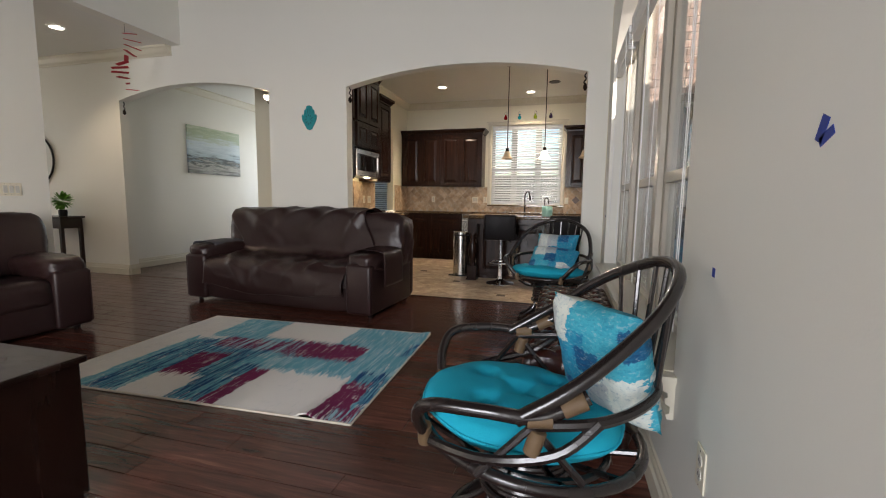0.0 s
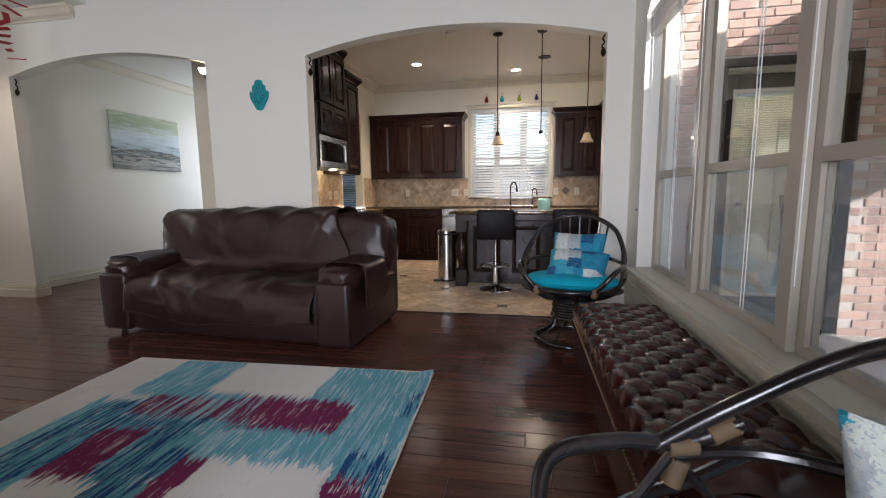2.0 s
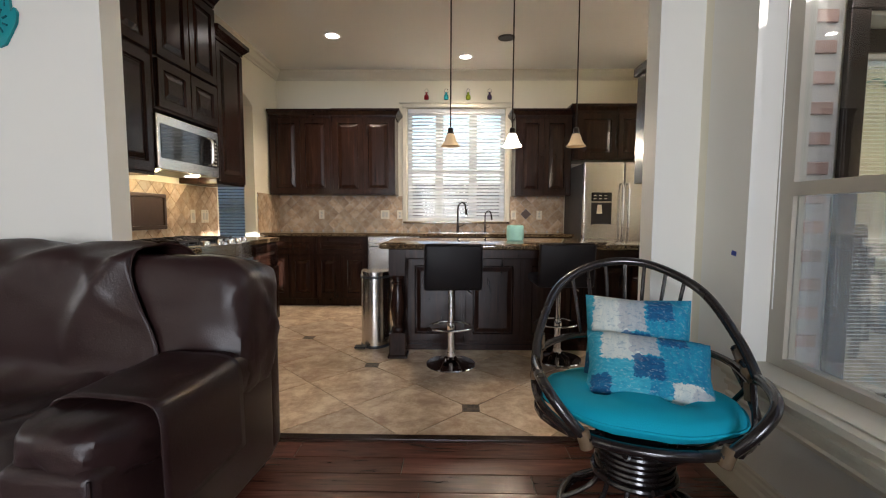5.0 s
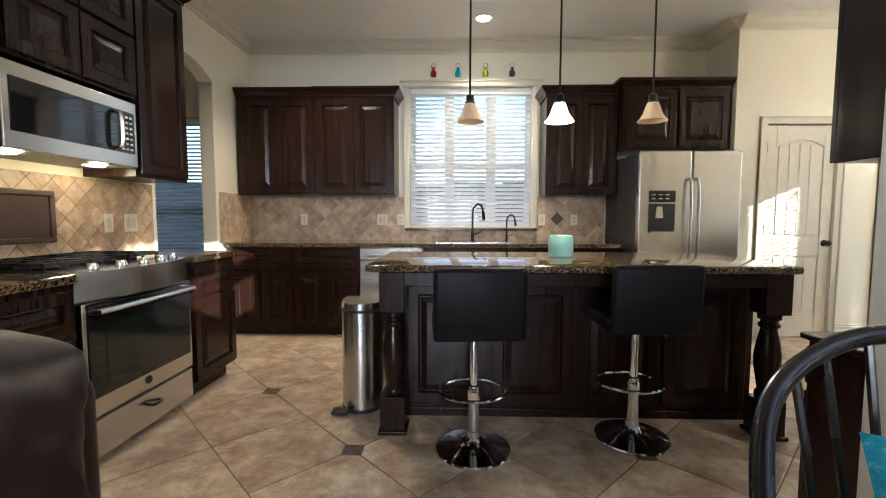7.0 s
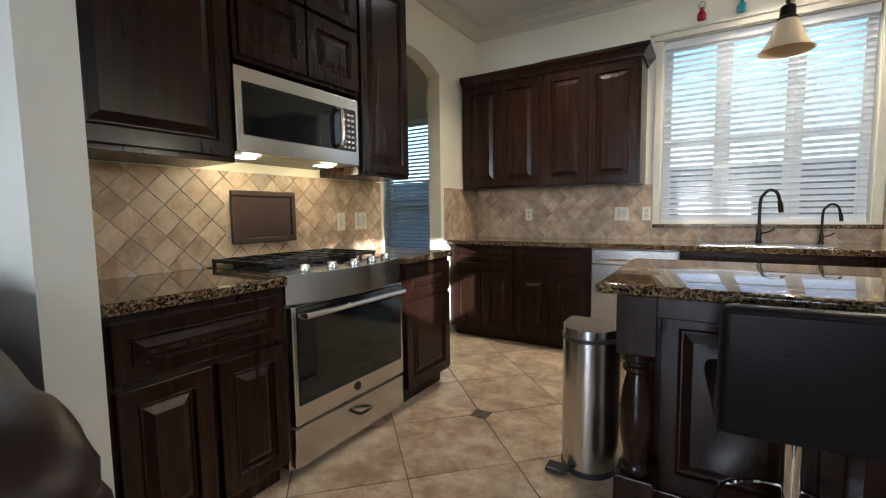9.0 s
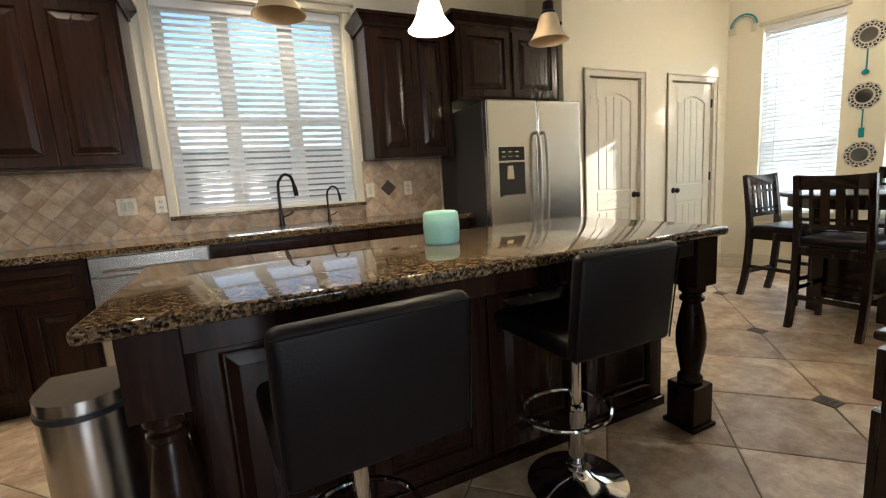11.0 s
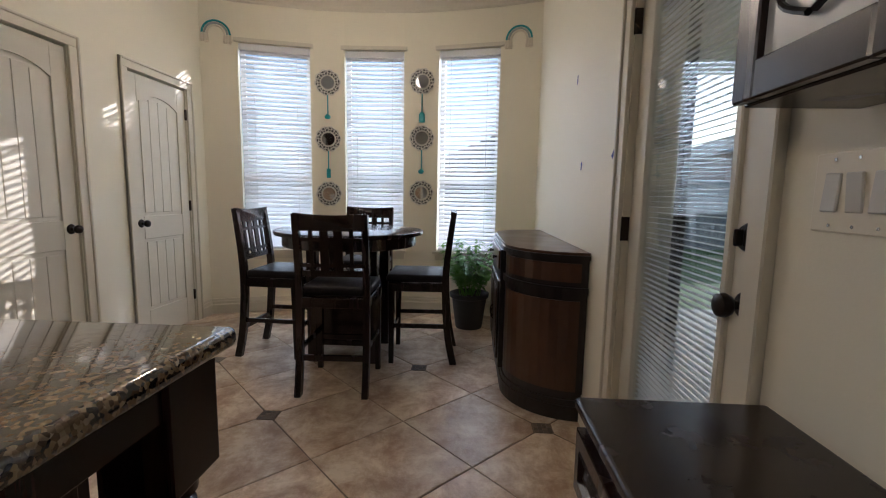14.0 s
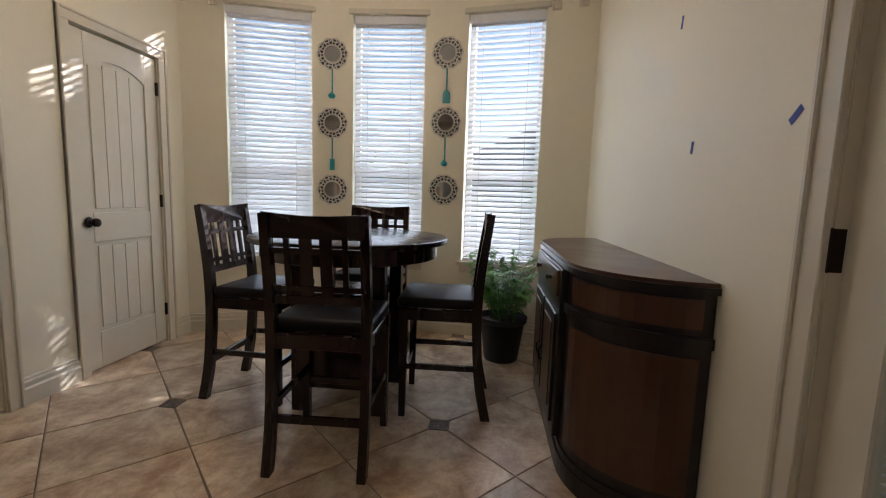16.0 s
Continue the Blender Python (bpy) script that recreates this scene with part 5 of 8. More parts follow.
def rattan_chair(at, turn, label):
    """A low swivel chair of bent rattan; faces local -y."""
    ob = thing("rattan_chair", label, "chair", (*at, 0), turn, "rattan swivel chairs")
    ring = lambda r, z, n=36, sy=1.0, oy=0.0: [(r * math.cos(2 * math.pi * i / n), oy + sy * r * math.sin(2 * math.pi * i / n), z) for i in range(n)]
    part("base_ring", tube(bmesh.new(), ring(0.275, 0.022), 0.019, 10, True), RATTAN, ob, smooth=True)
    part("base_ring", tube(bmesh.new(), ring(0.15, 0.195), 0.013, 8, True), RATTAN, ob, smooth=True)
    for i in range(10):
        a = 2 * math.pi * i / 10
        c, s = math.cos(a), math.sin(a)
        part("base_rib", tube(bmesh.new(), curve_pts([(0.27 * c, 0.27 * s, 0.035), (0.20 * c, 0.20 * s, 0.075), (0.14 * c, 0.14 * s, 0.13), (0.13 * c, 0.13 * s, 0.20)], 10), 0.010, 7), RATTAN, ob, smooth=True)
    for k in range(6):
        part("coil", tube(bmesh.new(), ring(0.135 + 0.004 * (k % 2), 0.215 + 0.021 * k), 0.0115, 8, True), RATTAN, ob, smooth=True)
    part("swivel", lathe(bmesh.new(), [(0.12, 0.19), (0.12, 0.34)], seg=20), BLACK, ob)
    # seat cradle
    rim = lambda r, z: [(r * math.cos(a), r * math.sin(a) * 0.97, z + 0.035 * -math.sin(a)) for a in [2 * math.pi * i / 40 for i in range(40)]]
    part("seat_ring", tube(bmesh.new(), rim(0.375, 0.415), 0.0175, 10, True), RATTAN, ob, smooth=True)
    part("seat_ring", tube(bmesh.new(), rim(0.27, 0.375), 0.012, 8, True), RATTAN, ob, smooth=True)
    for i in range(12):
        a = 2 * math.pi * (i + 0.5) / 12
        c, s = math.cos(a), math.sin(a)
        part("strut", tube(bmesh.new(), curve_pts([(0.13 * c, 0.13 * s, 0.335), (0.24 * c, 0.24 * s, 0.355), (0.37 * c, 0.36 * s, 0.41 - 0.035 * s)], 8), 0.010, 7), RATTAN, ob, smooth=True)
    # back hoop, arms, lower rails
    hoop = curve_pts([(-0.385, -0.06, 0.60), (-0.375, 0.10, 0.70), (-0.30, 0.29, 0.845), (-0.15, 0.40, 0.93), (0.0, 0.425, 0.955), (0.15, 0.40, 0.93), (0.30, 0.29, 0.845), (0.375, 0.10, 0.70), (0.385, -0.06, 0.60)], 56)
    part("back_hoop", tube(bmesh.new(), hoop, 0.019, 10), RATTAN, ob, smooth=True)
    rail = curve_pts([(-0.38, -0.02, 0.585), (-0.36, 0.17, 0.60), (-0.22, 0.33, 0.615), (0.0, 0.385, 0.62), (0.22, 0.33, 0.615), (0.36, 0.17, 0.60), (0.38, -0.02, 0.585)], 44)
    part("back_rail", tube(bmesh.new(), rail, 0.015, 8), RATTAN, ob, smooth=True)
    for i in range(7):
        u = (i - 3) / 3.0
        xh, xr = 0.245 * u, 0.205 * u
        th, trr = min(hoop, key=lambda p: abs(p.x - xh) + (0 if p.y > 0.2 else 9)), min(rail, key=lambda p: abs(p.x - xr) + (0 if p.y > 0.1 else 9))
        part("spindle", tube(bmesh.new(), [trr, th], 0.0085, 7), RATTAN, ob, smooth=True)
    for s in (-1, 1):
        arm = curve_pts([(s * 0.20, -0.325, 0.445), (s * 0.285, -0.335, 0.54), (s * 0.345, -0.29, 0.605), (s * 0.38, -0.14, 0.615), (s * 0.385, 0.0, 0.61), (s * 0.372, 0.12, 0.665)], 34)
        part("arm", tube(bmesh.new(), arm, 0.0185, 10), RATTAN, ob, smooth=True)
        part("arm_rail", tube(bmesh.new(), curve_pts([(s * 0.25, -0.30, 0.45), (s * 0.36, -0.14, 0.475), (s * 0.395, 0.04, 0.52), (s * 0.375, 0.15, 0.60)], 20), 0.015, 8), RATTAN, ob, smooth=True)
        for y0, y1 in ((-0.02, -0.16), (-0.02, 0.12)):
            part("strut", tube(bmesh.new(), [(s * 0.385, y0, 0.585), (s * 0.35, y1, 0.425)], 0.011, 7), RATTAN, ob, smooth=True)
        for (bx, by, bz), d in (((s * 0.382, 0.0, 0.605), (0, 1, 0.05)), ((s * 0.378, 0.085, 0.645), (0, 1, 0.5)), ((s * 0.383, -0.01, 0.545), (0, 0.3, 1)), ((s * 0.21, -0.325, 0.45), (0.3 * s, 0, 1))):
            dv = Vector(d).normalized()
            c = Vector((bx, by, bz))
            part("binding", tube(bmesh.new(), [c - dv * 0.032, c - dv * 0.03, c + dv * 0.03, c + dv * 0.032], 0.0225, 12, taper=lambda t: 1.0 if 0.1 < t < 0.9 else 0.9), BINDING, ob, "tan cane binding", smooth=True)
    return ob


def seat_pad(at, turn):
    bm = bmesh.new()
    rings = []
    nr, na = 16, 48
    rows = []
    for side in (1, -1):
        for k in range(nr + 1):
            r = (k if side == 1 else nr - k) / nr
            row = []
            for i in range(na):
                a = 2 * math.pi * i / na
                puffed = math.sqrt(max(0.0, 1 - r ** 4)) * 0.058
                tuft = 0.034 * sum(math.exp(-((r * math.cos(a) - 0.5 * math.cos(q)) ** 2 + (r * math.sin(a) - 0.5 * math.sin(q)) ** 2) / 0.012) for q in (0.8, 2.35, 3.93, 5.5)) + 0.034 * math.exp(-r * r / 0.014) + 0.010 * math.exp(-(math.sin(2 * a - 1.6) * r / 0.10) ** 2) * (r > 0.12) * (1 - r)
                z = side * max(0.0, puffed - tuft * (1 if side == 1 else 0.3)) + (0.004 * noise.noise(Vector((6 * r * math.cos(a), 6 * r * math.sin(a), side))))
                rad = 0.345 * r * (1 + 0.012 * math.sin(9 * a))
                row.append(bm.verts.new((rad * math.cos(a), rad * math.sin(a) * 0.98, z + 0.03 * -math.sin(a) * r)))
            rows.append(row)
    for a, b in zip(rows, rows[1:]):
        for i in range(na):
            bm.faces.new((a[i], a[(i + 1) % na], b[(i + 1) % na], b[i]))
    bmesh.ops.remove_doubles(bm, verts=bm.verts, dist=0.0004)
    ob = thing("seat_pad", "round tufted turquoise cotton pad on a rattan chair", "cushion", at, turn, "turquoise seat pads")
    part("cover", bm, TURQ, ob, smooth=True)
    edge = [(0.345 * (1 + 0.012 * math.sin(9 * a)) * math.cos(a), 0.338 * (1 + 0.012 * math.sin(9 * a)) * math.sin(a), -0.03 * math.sin(a)) for a in [2 * math.pi * i / 48 for i in range(48)]]
    part("piping", tube(bmesh.new(), edge, 0.005, 6, True), TURQ, ob, smooth=True)
    for x, y in ((0.0, 0.0), *((0.1725 * math.cos(q), 0.17 * math.sin(q)) for q in (0.8, 2.35, 3.93, 5.5))):
        part("button", lathe(bmesh.new(), [(0.011, 0.0), (0.009, 0.005), (0.002, 0.007)], (x, y, 0.024 - 0.09 * y), 10), TURQ, ob, smooth=True)
    return ob


def pillow(at, turn, tilt, w, h, label, roll=0):
    bm = bmesh.new()
    n = 22
    rows = []
    for side in (1, -1):
        g = []
        for i in range(n + 1):
            row = []
            for j in range(n + 1):
                u, v = 2 * i / n - 1, 2 * j / n - 1
                k = max(0.0, (1 - u ** 4) * (1 - v ** 4)) ** 0.55
                pinch = 1 - 0.07 * (1 - abs(u)) * abs(v) ** 3 - 0.0
                pin2 = 1 - 0.07 * (1 - abs(v)) * abs(u) ** 3
                y = side * 0.075 * k + 0.006 * noise.noise(Vector((u * 3, v * 3, side)))
                row.append(bm.verts.new((u * w / 2 * pin2, y if k > 0 else 0, v * h / 2 * pinch)))
            g.append(row)
        for i in range(n):
            for j in range(n):
                bm.faces.new((g[i][j], g[i + 1][j], g[i + 1][j + 1], g[i][j + 1]))
    bmesh.ops.remove_doubles(bm, verts=bm.verts, dist=0.002)
    ob = mesh_object("pillow", bm, CUSHION, True)
    ob.matrix_world = pose(*at, 0, 0, turn) @ pose(0, 0, 0, tilt, roll)
    return tagged(ob, label, "pillow", "patterned pillows")


RC = "dark bent-rattan swivel chair with spindle back beside the window wall"
CH_A, CH_B = (0.545, 5.0), (0.575, 2.22)
rattan_chair(CH_A, -14, RC).scale = (0.95, 0.95, 0.98)
rattan_chair(CH_B, -82, RC).scale = (0.95, 0.95, 0.98)
seat_pad((*CH_A, 0.465), -20)
seat_pad((CH_B[0] - 0.025, CH_B[1], 0.455), -82).scale = (0.86, 0.94, 1.0)
pillow((0.60, 5.14, 0.64), -18, -24, 0.40, 0.36, "square pillow brushed in turquoise, navy and cream")
pillow((0.58, 4.99, 0.57), -16, -46, 0.44, 0.29, "oblong pillow brushed in turquoise, navy and cream", 3)
pillow((0.80, 2.235, 0.635), -50, -18, 0.36, 0.37, "square pillow brushed in turquoise, navy and cream", 181)


def media_console():
    ob = thing("media_console", "low black-brown media console with a glossy top", "console")
    x0, x1, y0, y1 = -2.35, -0.965, 1.42, 1.948
    part("top", boxed(x0, x1, y0, y1, 0.525, 0.55, 0.006), ESPRESSO, ob)
    part("body", boxed(x0 + 0.02, x1 - 0.02, y0 + 0.015, y1 - 0.015, 0.03, 0.5245, 0.004), ESPRESSO, ob)
    part("plinth", boxed(x0 + 0.03, x1 - 0.03, y0 + 0.03, y1 - 0.03, 0.0, 0.03), ESPRESSO, ob)
    for i in range(3):
        w = (x1 - x0 - 0.06) / 3
        d = part("door", raised_door(w - 0.01, 0.46, 0.016), ESPRESSO, ob)
        d.matrix_basis = pose(x0 + 0.035 + i * w, y0 + 0.014, 0.045)
    return ob


media_console()


def hamsa():
    ob = thing("hamsa_plaque", "turquoise openwork hand-shaped plaque on the wall", "wall plaque", (-2.33, LY - 0.002, 2.08))
    left = [(0.0, -0.165), (-0.045, -0.15), (-0.085, -0.09), (-0.125, -0.03), (-0.135, 0.03), (-0.12, 0.055), (-0.095, 0.03), (-0.09, 0.11), (-0.06, 0.125), (-0.045, 0.165), (-0.018, 0.175)]
    pts = left + [(0.018, 0.175)] + [(-x, z) for x, z in left[::-1][1:]]
    pts = [(x, z) for x, z in pts if not (x == 0 and z > 0)]
    part("body", prism(bmesh.new(), pts[:-1], lambda u, v, d: Vector((u, -d, v)), 0.0, 0.014), TEAL, ob)
    part("eye", lathe(bmesh.new(), [(0.03, 0.0), (0.028, 0.006), (0.012, 0.008)], seg=18), TEAL, ob).matrix_basis = pose(0, -0.014, -0.02, 90)
    for i in range(9):
        a = radians(20 + 40 * i)
        part("petal", tube(bmesh.new(), [(0.045 * math.cos(a), -0.015, -0.02 + 0.045 * math.sin(a)), (0.075 * math.cos(a), -0.015, -0.02 + 0.075 * math.sin(a))], 0.006, 6), surface("deep_teal", (0.0, 0.12, 0.15), 0.5) if i == 0 else bpy.data.materials["deep_teal"], ob)
    for x in (-0.06, -0.02, 0.02, 0.06):
        part("finger_line", tube(bmesh.new(), [(x, -0.0145, 0.06), (x, -0.0145, 0.14 - abs(x) * 0.7)], 0.004, 6), bpy.data.materials["deep_teal"], ob)
    ob.scale = (0.74, 1, 0.84)
    return ob


hamsa()


def canvas_art():
    m, nt, b = nodes_of("harbour_picture")
    tc = nt.nodes.new("ShaderNodeTexCoord")
    sep = nt.nodes.new("ShaderNodeSeparateXYZ")
    nt.links.new(tc.outputs["Object"], sep.inputs[0])
    streak = noise_out(nt, coords(nt, (1, 1.4, 13)), 1.6, 6, 0.65, 0.5)
    k = calc(nt, "ADD", calc(nt, "MULTIPLY_ADD", sep.outputs[2], 1.0, 0.5), calc(nt, "MULTIPLY_ADD", streak, 0.7, -0.35))
    c = ramp(nt, k, [(0.05, (0.10, 0.11, 0.11)), (0.22, (0.45, 0.46, 0.44)), (0.30, (0.04, 0.05, 0.05)), (0.42, (0.40, 0.50, 0.56)), (0.62, (0.60, 0.70, 0.74)), (0.80, (0.36, 0.44, 0.30)), (0.95, (0.56, 0.62, 0.50))])
    nt.links.new(c, b.inputs["Base Color"])
    b.inputs["Roughness"].default_value = 0.2
    ob = thing("canvas_picture", "glossy landscape canvas in pale blue and green on the dining wall", "picture", (-5.758, 7.72, 1.97))
    part("canvas", boxed(0.001, 0.04, -0.63, 0.63, -0.42, 0.42, 0.004, 1), m, ob)
    return ob


canvas_art()


# arch ornament with a cream bell, like the corner brackets; not a lamp
def pale_ornament():
    ob = thing("pale_arch_ornament", "bronze arch ornament with a cream bell, brightened by added glow", "wall lamp", (-2.899, LY + 0.065, 2.36), 180)
    ob.scale = (0.5, 0.5, 0.5)
    part("plate", lathe(bmesh.new(), [(0.05, 0.0), (0.05, 0.01), (0.03, 0.02)], seg=18), BRONZE, ob).matrix_basis = pose(-0.017, 0, -0.05, 0, 90)
    part("arm", tube(bmesh.new(), curve_pts([(0, 0, -0.06), (0.09, 0, -0.13), (0.14, 0, -0.05)], 12), 0.010), BRONZE, ob)
    # bell borrows the chandelier shade's glow to look brightly lit
    part("bowl", lathe(bmesh.new(), [(0.02, -0.05), (0.07, -0.02), (0.10, 0.06), (0.097, 0.06), (0.066, -0.014)], (0.14, 0, 0), 20, False), SHADE_CH, ob, smooth=True)
    return ob


pale_ornament()


def corner_bracket(x, y, turn):
    ob = thing("corner_ornament", "small dark iron ornament hung at an arch's springing", "ornament", (x, y, 2.36), turn, "arch ornaments")
    part("scroll", tube(bmesh.new(), curve_pts([(0.012, 0, 0.06), (0.03, 0, 0.03), (0.014, 0, 0.0), (0.035, 0, -0.03), (0.02, 0, -0.06)], 20), 0.007, 6), BLACK, ob)
    part("drop", lathe(bmesh.new(), [(0.004, 0.0), (0.018, -0.02), (0.022, -0.05), (0.006, -0.075)], (0.022, 0, -0.04), 10), BRONZE, ob)
    return ob


corner_bracket(-5.3, LY + 0.05, 0)
corner_bracket(-1.84, LY + 0.05, 0)
corner_bracket(0.84, LY + 0.05, 180)


def wind_spiral():
    ob = thing("paper_spiral", "red hanging spiral mobile below the hall ceiling", "mobile", (-4.255, 4.86, 0))
    part("string", tube(bmesh.new(), [(0, 0, 3.069), (0, 0, 2.96)], 0.002, 5), BLACK, ob)
    for i in range(11):
        a = i * 0.62
        z = 2.96 - 0.062 * i
        o = part("tag", boxed(-0.085, 0.085, -0.022, 0.022, -0.004, 0.004, 0.002, 1), RED, ob)
        o.matrix_basis = pose(0.07 * math.cos(a), 0.07 * math.sin(a), z, 12, 8, math.degrees(a))
    return ob


wind_spiral()


def hall_console():
    ob = thing("console_table", "narrow dark console table in the hall", "table", (-6.42, LY - 0.025, 0))
    part("top", boxed(-0.36, 0.36, -0.33, 0.0, 0.80, 0.83, 0.004), ESPRESSO, ob)
    part("drawer_front", boxed(-0.33, 0.33, -0.31, -0.02, 0.66, 0.7995, 0.003), ESPRESSO, ob)
    for x in (-0.31, 0.31):
        for y in (-0.29, -0.04):
            part("leg", boxed(x - 0.022, x + 0.022, y - 0.022, y + 0.022, 0.0, 0.66, 0.003), ESPRESSO, ob)
    v = thing("potted_succulent", "round pale green plant in a dark pot on the console", "plant", (-6.26, LY - 0.18, 0.83))
    part("pot", lathe(bmesh.new(), [(0.05, 0.0), (0.055, 0.05), (0.05, 0.09)], seg=16), BLACK, v)
    bm = bmesh.new()
    rnd = random.Random(8)
    for i in range(160):
        d = Vector((rnd.gauss(0, 1), rnd.gauss(0, 1), rnd.gauss(0, 1))).normalized()
        c = Vector((0, 0, 0.22))
        s = d.cross(Vector((0.3, 0.2, 1))).normalized() * 0.018
        bm.faces.new([bm.verts.new(c + q) for q in (d * 0.04 - s * 0.3, d * 0.10 + s, d * 0.15, d * 0.10 - s)])
    part("foliage", bm, LEAF, v)
    mr = thing("hall_mirror", "round dark-framed mirror above the console", "mirror", (-6.97, LY - 0.004, 1.65))
    part("frame", tube(bmesh.new(), [(0.36 * math.cos(2 * math.pi * i / 40), -0.014, 0.36 * math.sin(2 * math.pi * i / 40)) for i in range(40)], 0.014, 8, True), BLACK, mr)
    part("glass", lathe(bmesh.new(), [(0.355, 0.0), (0.355, 0.008)], seg=40), MIRROR_H, mr).matrix_basis = pose(0, -0.002, 0, 90)


MIRROR_H = surface("hall_mirror_silver", (0.8, 0.82, 0.82), 0.04, 1.0, vary=0.01, relief=0, rough_vary=0.01)
hall_console()

# ledge and apron below the wide window
at, wdt = plan_frame((WX, 2.44), (WX, 5.2))
bm = bmesh.new()
prism(bm, [(-0.05, 0.5115), (wdt + 0.05, 0.5115), (wdt + 0.05, 0.535), (-0.05, 0.535)], at, -0.072, -0.001)
prism(bm, [(0.0, 0.5375), (wdt, 0.5375), (wdt, 0.542), (0.0, 0.542)], at, -0.03, 0.109)
structure("window_sill_living", bm, TRIM, "wide cream window ledge with moulded apron", "window sill")
run("trim_window_apron", (WX, 2.40), (WX, 5.24), APRON, TRIM, "cream stepped apron moulding under the window ledge", 0.382)
for k, (a, b) in enumerate(((3.355, 3.445), (4.275, 4.365))):
    bm = boxed(WX + 0.075, WX + 0.109, a, b, 0.5425, 2.75, 0.004, 1)
    structure("trim_mullion_%d" % (k + 1), bm, CASING, "beige post between living room windows", "trim")


def raised_blind(y0, y1):
    """A blind pulled fully up, with its cords hanging."""
    ob = thing("raised_blind", "cream blind pulled up to the window head, cords hanging", "blind", group="raised blinds")
    z1 = 2.40
    part("head_rail", boxed(WX + 0.015, WX + 0.07, y0 + 0.02, y1 - 0.02, z1 - 0.05, z1, 0.003, 1), WHITE, ob)
    for i in range(7):
        part("slat", boxed(WX + 0.017, WX + 0.068, y0 + 0.025, y1 - 0.025, z1 - 0.066 - 0.013 * i, z1 - 0.056 - 0.013 * i, 0.002, 1), WHITE, ob)
    part("bottom_rail", boxed(WX + 0.016, WX + 0.069, y0 + 0.025, y1 - 0.025, z1 - 0.165, z1 - 0.145, 0.003, 1), WHITE, ob)
    for y in (y0 + 0.10, y0 + 0.125, y1 - 0.12):
        part("cord", tube(bmesh.new(), curve_pts([(WX + 0.012, y, z1 - 0.03), (WX + 0.02, y + 0.01, 1.5), (WX + 0.014, y - 0.004, 0.62 + 0.25 * (y - y0))], 10), 0.0022, 5), WHITE, ob)
    return ob


raised_blind(2.46, 3.35)
raised_blind(3.45, 4.27)
raised_blind(4.37, 5.18)

# ---- breakfast nook: doors ----
def casing(ob, x0, x1, top, out, w=0.07):
    """Stepped door casing round an opening in the xz plane; the room lies towards out * y."""
    for nm, a, b, c, d in (("casing", x0 - w, x0, 0.0, top), ("casing", x1, x1 + w, 0.0, top), ("casing", x0 - w, x1 + w, top, top + w)):
        bm = boxed(a, b, min(0, out * 0.018), max(0, out * 0.018), c, d, 0.003, 1)
        vert = c == 0.0
        if vert:
            e0, e1 = (a, a + 0.018) if a < x0 - 0.01 else (b - 0.018, b)
            box(bm, e0, e1, min(0, out * 0.028), max(0, out * 0.028), c, d + 0.066, 0.004, 1)
        else:
            box(bm, a + 0.019, b - 0.019, min(0, out * 0.028), max(0, out * 0.028), d - 0.018, d - 0.001, 0.004, 1)
        part(nm, bm, TRIM, ob)


def knob(ob, x, y, z, out, mat, r=0.028, turn=0):
    k = part("knob", lathe(bmesh.new(), [(0.03, 0.0), (0.032, 0.004), (0.028, 0.009), (0.011, 0.012), (0.011, 0.03), (r * 0.8, 0.036), (r, 0.048), (r * 0.9, 0.062), (r * 0.5, 0.068), (0.002, 0.069)], seg=20), mat, ob, smooth=True)
    k.matrix_basis = pose(x, y, z, 90 if out < 0 else -90)
    return k


